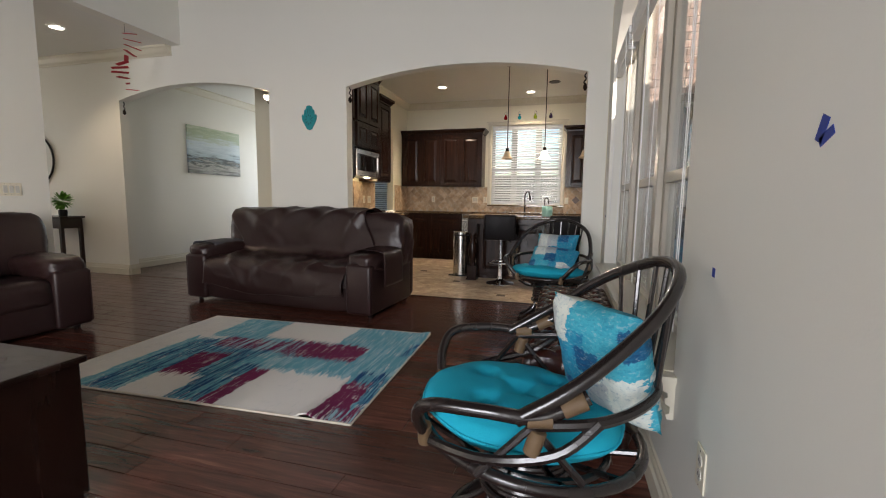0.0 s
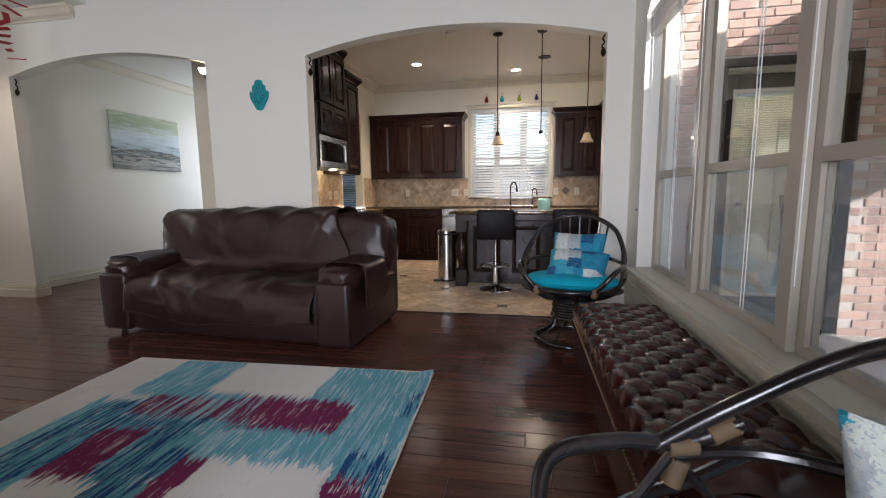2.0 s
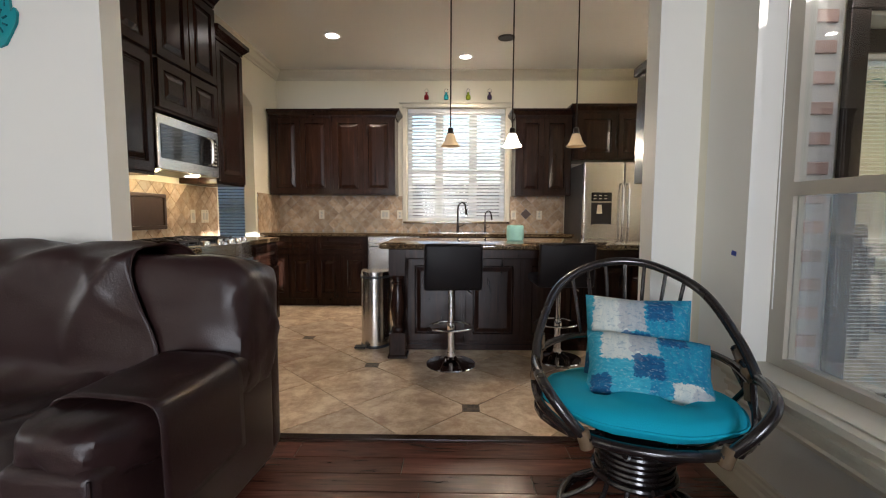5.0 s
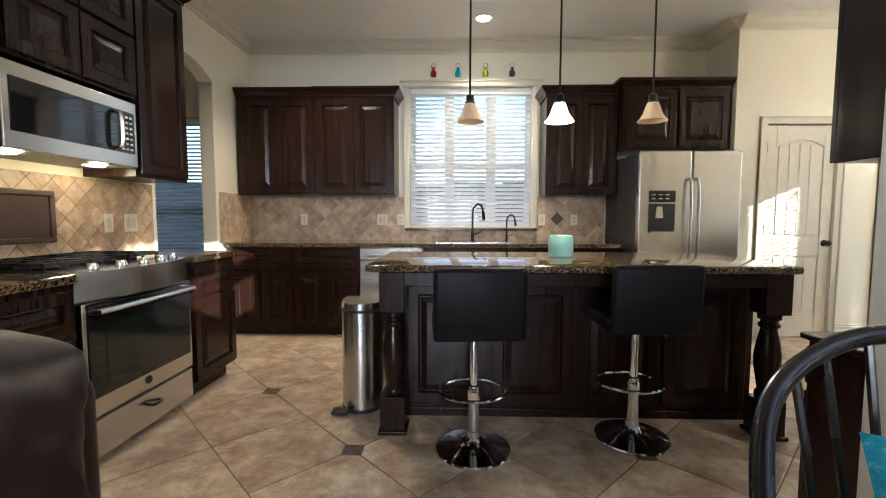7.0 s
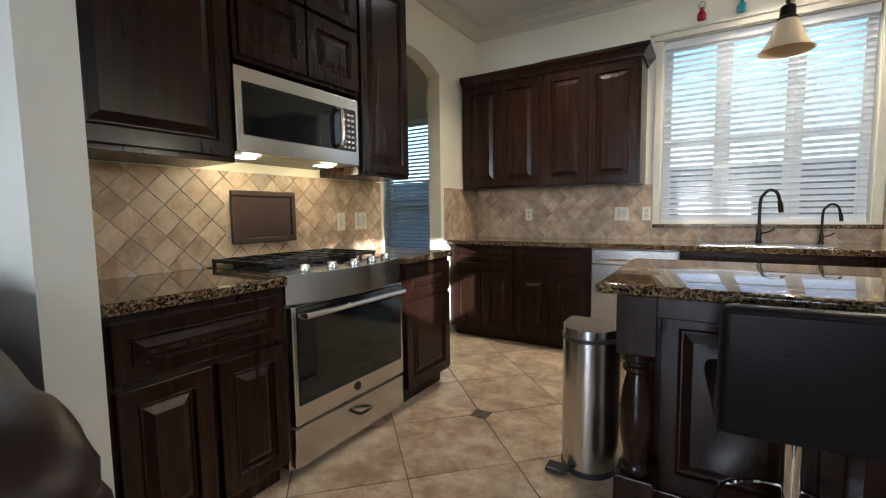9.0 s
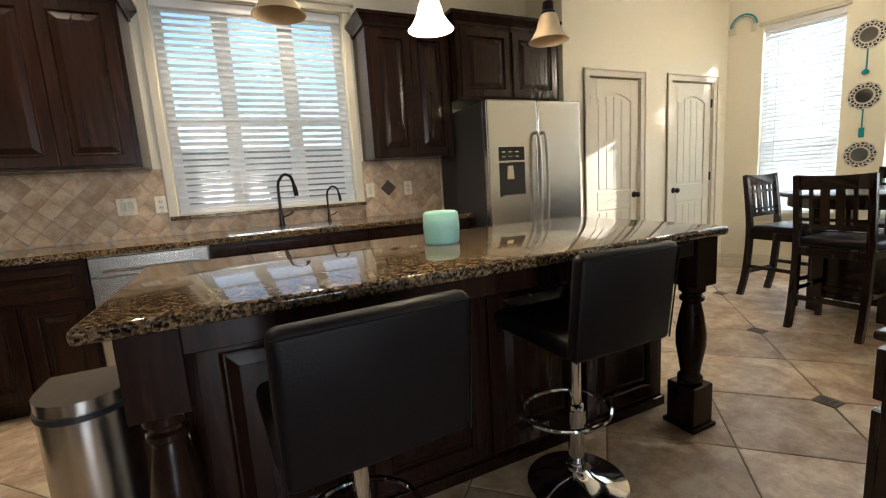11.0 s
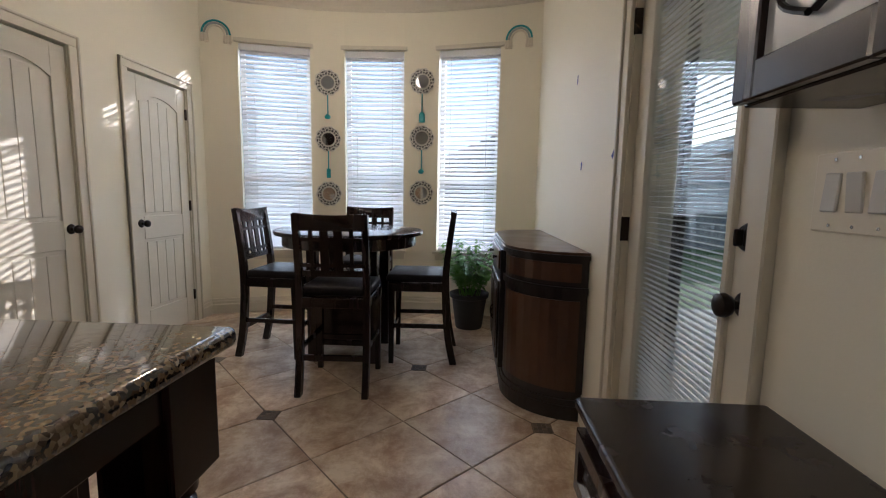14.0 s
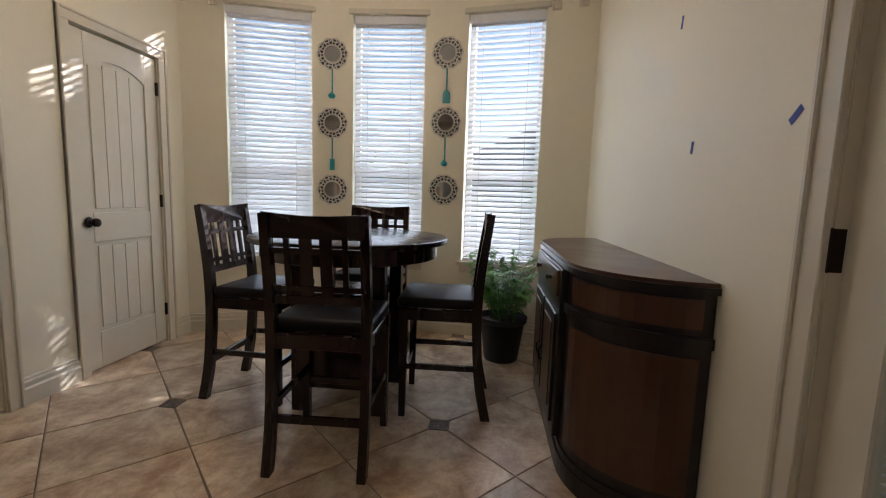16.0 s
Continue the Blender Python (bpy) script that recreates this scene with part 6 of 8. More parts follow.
def pantry_door(x0, x1, knob_x, hinge_x, name):
    ob = tagged(new(name), "cream two-panel pantry door with arched top panel, closed", "door", "", "structure")
    ob.location = (0, DY, 0)
    w, h, y0 = x1 - x0, 2.03, 0.012
    leaf = part("leaf", boxed(x0 + 0.004, x1 - 0.004, y0 + 0.012, y0 + 0.04, 0.012, h, 0.002, 1), TRIM, ob)
    s = 0.105
    # stiles and rails proud of the panels
    for a, b, c, d in ((x0 + 0.004, x0 + s, 0.012, h), (x1 - s, x1 - 0.004, 0.012, h), (x0 + s, x1 - s, 0.012, 0.24), (x0 + s, x1 - s, 0.80, 0.98)):
        part("rail", boxed(a, b, y0, y0 + 0.0115, c, d, 0.003, 1), TRIM, leaf)
    bm = bmesh.new()
    low = arc_pts(x0 + s, x1 - s, 1.83, 0.07, 14)
    prism(bm, low + [(x1 - s, h), (x0 + s, h)], lambda u, v, d: Vector((u, d, v)), y0, y0 + 0.0115)
    part("rail", bm, TRIM, leaf)
    n = 4
    pw = (w - 2 * s - 0.05) / n
    for z0, z1, arch in ((0.265, 0.775, False), (1.005, 1.82, True)):
        for i in range(n):
            a = x0 + s + 0.025 + i * pw
            um = (a + pw / 2 - (x0 + x1) / 2) / ((w - 2 * s) / 2)
            top = z1 + (0.05 * (1 - um * um) if arch else 0)
            part("plank", boxed(a + 0.0015, a + pw - 0.0015, y0 + 0.004, y0 + 0.0115, z0, top, 0.002, 1), TRIM, leaf)
    knob(ob, knob_x, y0, 0.925, -1, BRONZE, 0.027)
    for z in (0.25, 1.05, 1.83):
        part("hinge", boxed(hinge_x - 0.012, hinge_x + 0.012, -0.004, y0 - 0.001, z - 0.045, z + 0.045, 0.002, 1), BRONZE, ob)
    casing(ob, x0, x1, 2.042, -1)
    part("jamb", boxed(x0 - 0.0005, x0 + 0.004, 0.001, 0.1, 0.0, 2.04), TRIM, ob)
    part("jamb", boxed(x1 - 0.004, x1 + 0.0005, 0.001, 0.1, 0.0, 2.04), TRIM, ob)
    part("stop", boxed(x0, x1, 0.06, 0.119, 0.0, 2.045), TRIM, ob)
    return ob


pantry_door(2.697, 3.349, 3.29, 2.70, "door_1")
pantry_door(3.805, 4.463, 3.875, 4.46, "door_2")


def patio_door():
    ob = tagged(new("door_3"), "cream glazed patio door with blinds between the panes, closed", "door", "", "structure")
    x0, x1 = 1.71, 2.53
    yf = SY - 0.03
    leaf = part("leaf", boxed(x0 + 0.003, x0 + 0.115, yf - 0.045, yf, 0.015, 2.04, 0.003, 1), TRIM, ob)
    part("stile", boxed(x1 - 0.115, x1 - 0.003, yf - 0.045, yf, 0.015, 2.04, 0.003, 1), TRIM, leaf)
    part("rail", boxed(x0 + 0.1155, x1 - 0.1155, yf - 0.045, yf, 0.015, 0.235, 0.003, 1), TRIM, leaf)
    part("rail", boxed(x0 + 0.1155, x1 - 0.1155, yf - 0.045, yf, 1.93, 2.04, 0.003, 1), TRIM, leaf)
    gx0, gx1, gz0, gz1 = x0 + 0.12, x1 - 0.12, 0.24, 1.925
    for a, b, c, d in ((gx0 - 0.004, gx0 + 0.022, gz0, gz1), (gx1 - 0.022, gx1 + 0.004, gz0, gz1), (gx0 + 0.0225, gx1 - 0.0225, gz0, gz0 + 0.026), (gx0 + 0.0225, gx1 - 0.0225, gz1 - 0.026, gz1)):
        part("bead", boxed(a, b, yf - 0.05, yf + 0.012, c, d, 0.004, 1), TRIM, leaf)
    for y in (yf - 0.036, yf - 0.006):
        part("pane", boxed(gx0 + 0.02, gx1 - 0.02, y, y + 0.004, gz0 + 0.02, gz1 - 0.02), GLASS, leaf).visible_shadow = False
    bl = part("blind", boxed(gx0 + 0.025, gx1 - 0.025, yf - 0.026, yf - 0.01, gz1 - 0.05, gz1 - 0.027), BLIND, leaf)
    bm = boxed(gx0 + 0.026, gx1 - 0.026, -0.0075, 0.0075, -0.0005, 0.0005)
    tmp = mesh_object("slat", bm, BLIND)
    me = tmp.data
    bpy.data.objects.remove(tmp)
    z = gz1 - 0.06
    while z > gz0 + 0.04:
        shared("slat", me, bl, Matrix.Translation((0, yf - 0.018, z)) @ Matrix.Rotation(radians(-4), 4, "X"))
        z -= 0.019
    knob(ob, x0 + 0.055, yf, 0.925, 1, BRONZE, 0.03)
    db = part("deadbolt", lathe(bmesh.new(), [(0.034, 0.0), (0.034, 0.01), (0.028, 0.018), (0.002, 0.02)], seg=20), BRONZE, ob, smooth=True)
    db.matrix_basis = pose(x0 + 0.055, yf, 1.085, -90)
    part("thumb_turn", boxed(x0 + 0.05, x0 + 0.06, yf + 0.019, yf + 0.04, 1.065, 1.105, 0.003, 1), BRONZE, ob)
    for z in (0.25, 1.05, 1.85):
        part("hinge", boxed(x1 - 0.004, x1 + 0.022, yf, yf + 0.034, z - 0.05, z + 0.05, 0.003, 1), BRONZE, ob)
    fr = tagged(new("door_frame"), "", "", "", "")
    fr.location = (0, SY, 0)
    fr.parent = ob
    casing(fr, x0, x1, 2.05, 1, 0.075)
    part("jamb", boxed(x0 - 0.0005, x0 + 0.003, SY - 0.19, SY - 0.001, 0, 2.05), TRIM, ob)
    part("jamb", boxed(x1 - 0.003, x1 + 0.0005, SY - 0.19, SY - 0.001, 0, 2.05), TRIM, ob)
    for a, b, c, d in ((x0 + 0.003, x0 + 0.115, 0.015, 2.04), (x1 - 0.115, x1 - 0.003, 0.015, 2.04), (x0 + 0.1155, x1 - 0.1155, 0.015, 0.235), (x0 + 0.1155, x1 - 0.1155, 1.93, 2.04)):
        part("outer_skin", boxed(a, b, yf - 0.052, yf - 0.0455, c, d, 0.002, 1), BRONZE, ob, "dark brown outer face")
    for a, b, c, d in ((x0 - 0.085, x0 + 0.003, 0.0, 2.06), (x1 - 0.003, x1 + 0.085, 0.0, 2.06), (x0 - 0.085, x1 + 0.085, 2.061, 2.125)):
        part("outer_casing", boxed(a, b, 5.45, 5.482, c, d, 0.004, 1), BRONZE, ob, "dark brown outer casing")
    part("threshold", boxed(x0, x1, SY - 0.22, SY - 0.01, -0.05, 0.014, 0.003, 1), BRONZE, ob)
    return ob


patio_door()

# ---- table and chairs ----
TABLE = (3.84, 7.18)


def pub_table():
    ob = thing("pub_table", "round espresso-stained counter-height table on a four-post pedestal", "table", (*TABLE, 0))
    part("tabletop", lathe(bmesh.new(), [(0.50, 0.885), (0.525, 0.89), (0.53, 0.90), (0.53, 0.915), (0.52, 0.92)], seg=56), ESPRESSO, ob, smooth=True)
    part("apron", lathe(bmesh.new(), [(0.47, 0.81), (0.475, 0.815), (0.475, 0.886)], seg=56), ESPRESSO, ob, smooth=True)
    for sx in (-1, 1):
        for sy in (-1, 1):
            part("leg", boxed(sx * 0.21 - 0.035, sx * 0.21 + 0.035, sy * 0.21 - 0.035, sy * 0.21 + 0.035, 0.0, 0.812, 0.006), ESPRESSO, ob)
    part("shelf", boxed(-0.174, 0.174, -0.174, 0.174, 0.10, 0.14, 0.004), ESPRESSO, ob)
    part("cabinet", boxed(-0.173, 0.173, -0.173, 0.173, 0.1405, 0.62, 0.004), ESPRESSO, ob)
    return ob


pub_table()


def pub_chair(at, turn):
    """Faces local +y; its back is at -y."""
    ob = thing("pub_chair", "espresso-stained counter-height chair with lattice back and dark padded seat", "chair", (*at, 0), turn, "chairs round the pub table")
    for sx in (-1, 1):
        bm = bmesh.new()
        x = sx * 0.195
        path = [(-0.245, 0.0), (-0.205, 0.2), (-0.185, 0.45), (-0.185, 0.62), (-0.20, 0.8), (-0.235, 1.06)]
        half = 0.018
        prev = None
        pts = curve_pts([(0, y, z) for y, z in path], 20)
        rings = []
        for p in pts:
            k = 0.024 if p.z < 0.6 else 0.024 - 0.006 * (p.z - 0.6) / 0.46
            rings.append([bm.verts.new((x + a * half, p.y + b * k, p.z)) for a, b in ((-1, -1), (1, -1), (1, 1), (-1, 1))])
        for a, b in zip(rings, rings[1:]):
            for i in range(4):
                bm.faces.new((a[i], a[(i + 1) % 4], b[(i + 1) % 4], b[i]))
        bm.faces.new(rings[0][::-1])
        bm.faces.new(rings[-1])
        part("back_leg", bm, ESPRESSO, ob)
        bm = bmesh.new()
        lo = [bm.verts.new((x + a * 0.016, 0.19 + b * 0.016, 0.0)) for a, b in ((-1, -1), (1, -1), (1, 1), (-1, 1))]
        hi = [bm.verts.new((x + a * 0.022, 0.185 + b * 0.022, 0.575)) for a, b in ((-1, -1), (1, -1), (1, 1), (-1, 1))]
        for i in range(4):
            bm.faces.new((lo[i], lo[(i + 1) % 4], hi[(i + 1) % 4], hi[i]))
        bm.faces.new(lo[::-1])
        bm.faces.new(hi)
        part("front_leg", bm, ESPRESSO, ob)
        part("stretcher", boxed(x - 0.01, x + 0.01, -0.185, 0.17, 0.255, 0.285, 0.003, 1), ESPRESSO, ob)
        part("seat_rail", boxed(x - 0.014, x + 0.014, -0.165, 0.165, 0.515, 0.574, 0.003, 1), ESPRESSO, ob)
    part("stretcher", boxed(-0.176, 0.176, 0.18, 0.20, 0.20, 0.235, 0.003, 1), ESPRESSO, ob)
    part("stretcher", boxed(-0.176, 0.176, -0.21, -0.19, 0.20, 0.235, 0.003, 1), ESPRESSO, ob)
    part("seat_rail", boxed(-0.18, 0.18, 0.171, 0.20, 0.515, 0.574, 0.003, 1), ESPRESSO, ob)
    part("seat_rail", boxed(-0.18, 0.18, -0.205, -0.17, 0.515, 0.574, 0.003, 1), ESPRESSO, ob)
    bm = boxed(-0.21, 0.21, -0.168, 0.225, 0.576, 0.632, 0.022, 3)
    part("seat", bm, VINYL, ob, "dark padded vinyl seat", smooth=True)

    def slat_box(nm, x0, x1, z0, z1, th=0.009):
        # follows the backward lean of the posts
        y = lambda z: -0.186 - 0.05 * max(0.0, (z - 0.65)) / 0.41
        bm = bmesh.new()
        vs = []
        for z in (z0, z1):
            vs.append([bm.verts.new((x, y(z) + d, z)) for x, d in ((x0, -th), (x1, -th), (x1, th), (x0, th))])
        for i in range(4):
            bm.faces.new((vs[0][i], vs[0][(i + 1) % 4], vs[1][(i + 1) % 4], vs[1][i]))
        bm.faces.new(vs[0][::-1])
        bm.faces.new(vs[1])
        return part(nm, bm, ESPRESSO, ob)
    # crest rail, dipped slightly in the middle
    bm = bmesh.new()
    top = [(-0.21 + 0.42 * i / 10, 1.065 - 0.012 * math.sin(math.pi * i / 10)) for i in range(11)]
    prism(bm, [(-0.178, 0.965), (0.178, 0.965)] + top[::-1], lambda u, v, d: Vector((u, -0.222 + d - 0.014 * math.cos(u * 7), v)), -0.012, 0.012)
    part("crest_rail", bm, ESPRESSO, ob)
    slat_box("cross_rail", -0.176, 0.176, 0.905, 0.928)
    slat_box("cross_rail", -0.176, 0.176, 0.70, 0.735)
    slat_box("cross_rail", -0.176, 0.176, 0.755, 0.775)
    for x in (-0.115, -0.04, 0.04, 0.115):
        slat_box("slat", x - (0.024 if abs(x) < 0.1 else 0.011), x + (0.024 if abs(x) < 0.1 else 0.011), 0.7355, 0.964, 0.006)
    return ob


pub_chair((3.33, 7.10), -88)
pub_chair((3.84, 7.70), 178)
pub_chair((3.84, 6.66), 2)
pub_chair((4.42, 7.22), 90)


def sideboard():
    ob = thing("sideboard", "brown and black stained sideboard with rounded ends against the wall", "sideboard", (0, 0, 0))
    ob.scale = (1, 1, 1.035)
    X0, X1, YB, YF = 2.945, 4.51, SY + 0.004, 6.12

    def outline(grow, n=14):
        r = 0.37
        pts = [(X0 - grow, YB)]
        for i in range(n + 1):
            a = math.pi - math.pi / 2 * i / n
            pts.append((X0 + r + (r + grow) * math.cos(a), YB + (YF - YB - 0.03 + grow) * math.sin(a)))
        for i in range(n + 1):
            a = math.pi / 2 - math.pi / 2 * i / n
            pts.append((X1 - r + (r + grow) * math.cos(a), YB + (YF - YB - 0.03 + grow) * math.sin(a)))
        pts.append((X1 + grow, YB))
        return pts
    flat = lambda u, v, d: Vector((u, v, d))
    dark = surface("black_edge_stain", (0.011, 0.007, 0.006), 0.32, vary=0.35, big=4, fine=40, relief=0.1, coat=0.2)
    brown = surface("rubbed_brown_stain", (0.085, 0.034, 0.015), 0.33, vary=0.6, big=3.5, fine=35, relief=0.1, coat=0.2, stretch=(1, 1, 0.6))
    part("body", prism(bmesh.new(), outline(0.0), flat, 0.06, 0.83), dark, ob)
    part("plinth", prism(bmesh.new(), outline(0.018), flat, 0.0, 0.075), dark, ob)
    part("base_moulding", prism(bmesh.new(), outline(0.010), flat, 0.0755, 0.105), dark, ob)
    part("waist_moulding", prism(bmesh.new(), outline(0.014), flat, 0.655, 0.69), dark, ob)
    part("top_edge", prism(bmesh.new(), outline(0.022), flat, 0.83, 0.852), dark, ob)
    part("top", prism(bmesh.new(), outline(0.012), flat, 0.8525, 0.866), brown, ob)
    # curved panels on the ends
    n = 10
    for z0, z1, nm in ((0.15, 0.62, "curved_panel"), (0.715, 0.81, "curved_panel")):
        for end in (0, 1):
            bm = bmesh.new()
            rows = []
            for i in range(n + 1):
                a = math.pi * (0.97 - 0.42 * i / n) if end == 0 else math.pi * (0.03 + 0.42 * i / n)
                cx = X0 + 0.37 if end == 0 else X1 - 0.37
                for_r = []
                for g in (0.001, 0.007):
                    for z in (z0, z1):
                        for_r.append(bm.verts.new((cx + (0.37 + g) * math.cos(a), YB + (YF - YB - 0.03 + g) * math.sin(a), z)))
                rows.append(for_r)
            for a, b in zip(rows, rows[1:]):
                for i, j in ((0, 1), (1, 3), (3, 2), (2, 0)):
                    bm.faces.new((a[i], a[j], b[j], b[i]))
            bm.faces.new([rows[0][k] for k in (0, 1, 3, 2)])
            bm.faces.new([rows[-1][k] for k in (0, 2, 3, 1)])
            part(nm, bm, brown, ob)
    fx0, fx1 = X0 + 0.40, X1 - 0.40
    part("front", boxed(fx0, fx1, YF - 0.04, YF, 0.11, 0.825, 0.004), dark, ob)
    mid = (fx0 + fx1) / 2
    for a, b in ((fx0 + 0.05, mid - 0.015), (mid + 0.015, fx1 - 0.05)):
        d = part("door", boxed(a, b, YF, YF + 0.012, 0.15, 0.63, 0.003, 1), dark, ob)
        part("panel", boxed(a + 0.05, b - 0.05, YF + 0.0125, YF + 0.017, 0.2, 0.58, 0.002, 1), brown, d)
        hx = b - 0.025 if b < mid else a + 0.025
        part("handle", tube(bmesh.new(), curve_pts([(hx, YF + 0.012, 0.40), (hx, YF + 0.03, 0.38), (hx, YF + 0.03, 0.34), (hx, YF + 0.012, 0.32)], 8), 0.005, 6), BRONZE, d)
    dr = part("drawer", boxed(fx0 + 0.04, fx1 - 0.04, YF, YF + 0.012, 0.705, 0.815, 0.003, 1), brown, ob)
    for x in (fx0 + 0.2, fx1 - 0.2):
        k = part("knob", lathe(bmesh.new(), [(0.008, 0.0), (0.007, 0.012), (0.014, 0.018), (0.012, 0.026), (0.002, 0.028)], seg=14), BRONZE, dr)
        k.matrix_basis = pose(x, YF + 0.012, 0.76, -90)
    return ob


sideboard()


def desk_cabinet():
    ob = thing("low_cabinet", "low espresso-stained cabinet with a polished top against the wall", "cabinet")
    x0, x1, y0, y1 = 0.975, 1.60, SY + 0.012, 6.095
    part("top", boxed(x0, x1, y0, y1, 0.738, 0.762, 0.008, 3), ESPRESSO, ob)
    part("body", boxed(x0 + 0.02, x1 - 0.02, y0, y1 - 0.02, 0.0, 0.737, 0.004), ESPRESSO, ob)
    for a, b in ((x0 + 0.03, (x0 + x1) / 2 - 0.004), ((x0 + x1) / 2 + 0.004, x1 - 0.03)):
        d = part("door", raised_door(b - a, 0.50, 0.018), ESPRESSO, ob)
        d.matrix_basis = pose(b, y1 - 0.019, 0.05, 0, 0, 180)
        e = part("drawer", raised_door(b - a, 0.13, 0.018), ESPRESSO, ob)
        e.matrix_basis = pose(b, y1 - 0.019, 0.58, 0, 0, 180)
        knob(e, (b - a) / 2, -0.018, 0.065, -1, BRONZE, 0.02).scale = (0.4, 0.4, 0.4)
    return ob


desk_cabinet()


def fret_cabinet():
    """Wall cabinet whose doors carry scrollwork over dark glass."""
    ob = thing("wall_cabinet", "black-brown wall cabinet with scrollwork glass doors", "cabinet")
    x0, x1, y0, y1, z0, z1 = HUTCH
    part("body", boxed(x0, x1, y0, y1, z0, z1, 0.003, 1), ESPRESSO, ob)
    part("crown", boxed(x0 - 0.02, x1 + 0.02, y0, y1 + 0.03, z1, z1 + 0.05, 0.01), ESPRESSO, ob)
    w = (x1 - x0) / 2
    for i in range(2):
        a, b = x0 + i * w + 0.003, x0 + (i + 1) * w - 0.003
        d = part("door", boxed(a, a + 0.05, y1 + 0.001, y1 + 0.021, z0 + 0.003, z1 - 0.003, 0.003, 1), ESPRESSO, ob)
        part("stile", boxed(b - 0.05, b, y1 + 0.001, y1 + 0.021, z0 + 0.003, z1 - 0.003, 0.003, 1), ESPRESSO, d)
        part("rail", boxed(a + 0.0505, b - 0.0505, y1 + 0.001, y1 + 0.021, z0 + 0.003, z0 + 0.06, 0.003, 1), ESPRESSO, d)
        part("rail", boxed(a + 0.0505, b - 0.0505, y1 + 0.001, y1 + 0.021, z1 - 0.06, z1 - 0.003, 0.003, 1), ESPRESSO, d)
        part("glass", boxed(a + 0.0505, b - 0.0505, y1 + 0.004, y1 + 0.008, z0 + 0.0605, z1 - 0.0605), surface("frosted_glass", (0.45, 0.47, 0.48), 0.3, vary=0.05, relief=0), d)
        c, h = (a + b) / 2, y1 + 0.016
        for s in (-1, 1):
            for zz, k in ((z0 + 0.09, 0.95), (z0 + 0.13, 0.6), (z0 + 0.27, 0.75), (z0 + 0.36, 0.5)):
                pts = curve_pts([(c + s * 0.005, h, zz), (c + s * 0.06 * k, h, zz + 0.03), (c + s * 0.07 * k, h, zz + 0.09 * k), (c + s * 0.035 * k, h, zz + 0.12 * k), (c + s * 0.02 * k, h, zz + 0.09 * k), (c + s * 0.04 * k, h, zz + 0.075 * k)], 24)
                part("scroll", tube(bmesh.new(), pts, 0.0055, 6, taper=lambda t: 1.0 - 0.6 * t), BLACK, d)
        part("finial", lathe(bmesh.new(), [(0.002, 0.0), (0.014, 0.04), (0.008, 0.09), (0.016, 0.14), (0.002, 0.22)], (c, h, z0 + 0.14), 10), BLACK, d)
    return ob


HUTCH = (0.88, 1.48, SY + 0.003, 5.885, 1.317, 1.90)
fret_cabinet()


def plate(name, label, at, turn, w, h, toggles, kind):
    """A wall plate, local -y towards the room, with rockers, toggles or sockets."""
    ob = thing(name, label, "switch" if kind != "socket" else "outlet", at, turn, "wall plates")
    part("plate", boxed(-w / 2, w / 2, -0.006, -0.0005, -h / 2, h / 2, 0.003), PLASTIC, ob)
    for i in range(toggles):
        x = (i - (toggles - 1) / 2) * 0.046
        if kind == "socket":
            for z in (-0.02, 0.02):
                part("socket", lathe(bmesh.new(), [(0.016, 0.0), (0.016, 0.002)], seg=16), IVORY, ob).matrix_basis = pose(x, -0.006, z, 90)
                for dx in (-0.006, 0.006):
                    part("slot", boxed(x + dx - 0.001, x + dx + 0.001, -0.0088, -0.0082, z - 0.004, z + 0.005), DARKPLASTIC, ob)
        else:
            r = part("rocker", boxed(-0.016, 0.016, -0.006, 0.0, -0.033, 0.033, 0.002, 1), IVORY, ob)
            r.matrix_basis = pose(x, -0.005, 0, 4 if i % 2 else -4)
    for z in (-h / 2 + 0.012, h / 2 - 0.012):
        for i in range(toggles):
            part("screw", lathe(bmesh.new(), [(0.003, 0.0), (0.003, 0.001)], seg=10), STEEL, ob).matrix_basis = pose((i - (toggles - 1) / 2) * 0.046, -0.006, z, 90)
    return ob


plate("light_switch", "ivory three-rocker light switch plate beside the patio door", (1.465, SY, 1.185), 180, 0.175, 0.135, 3, "rocker")


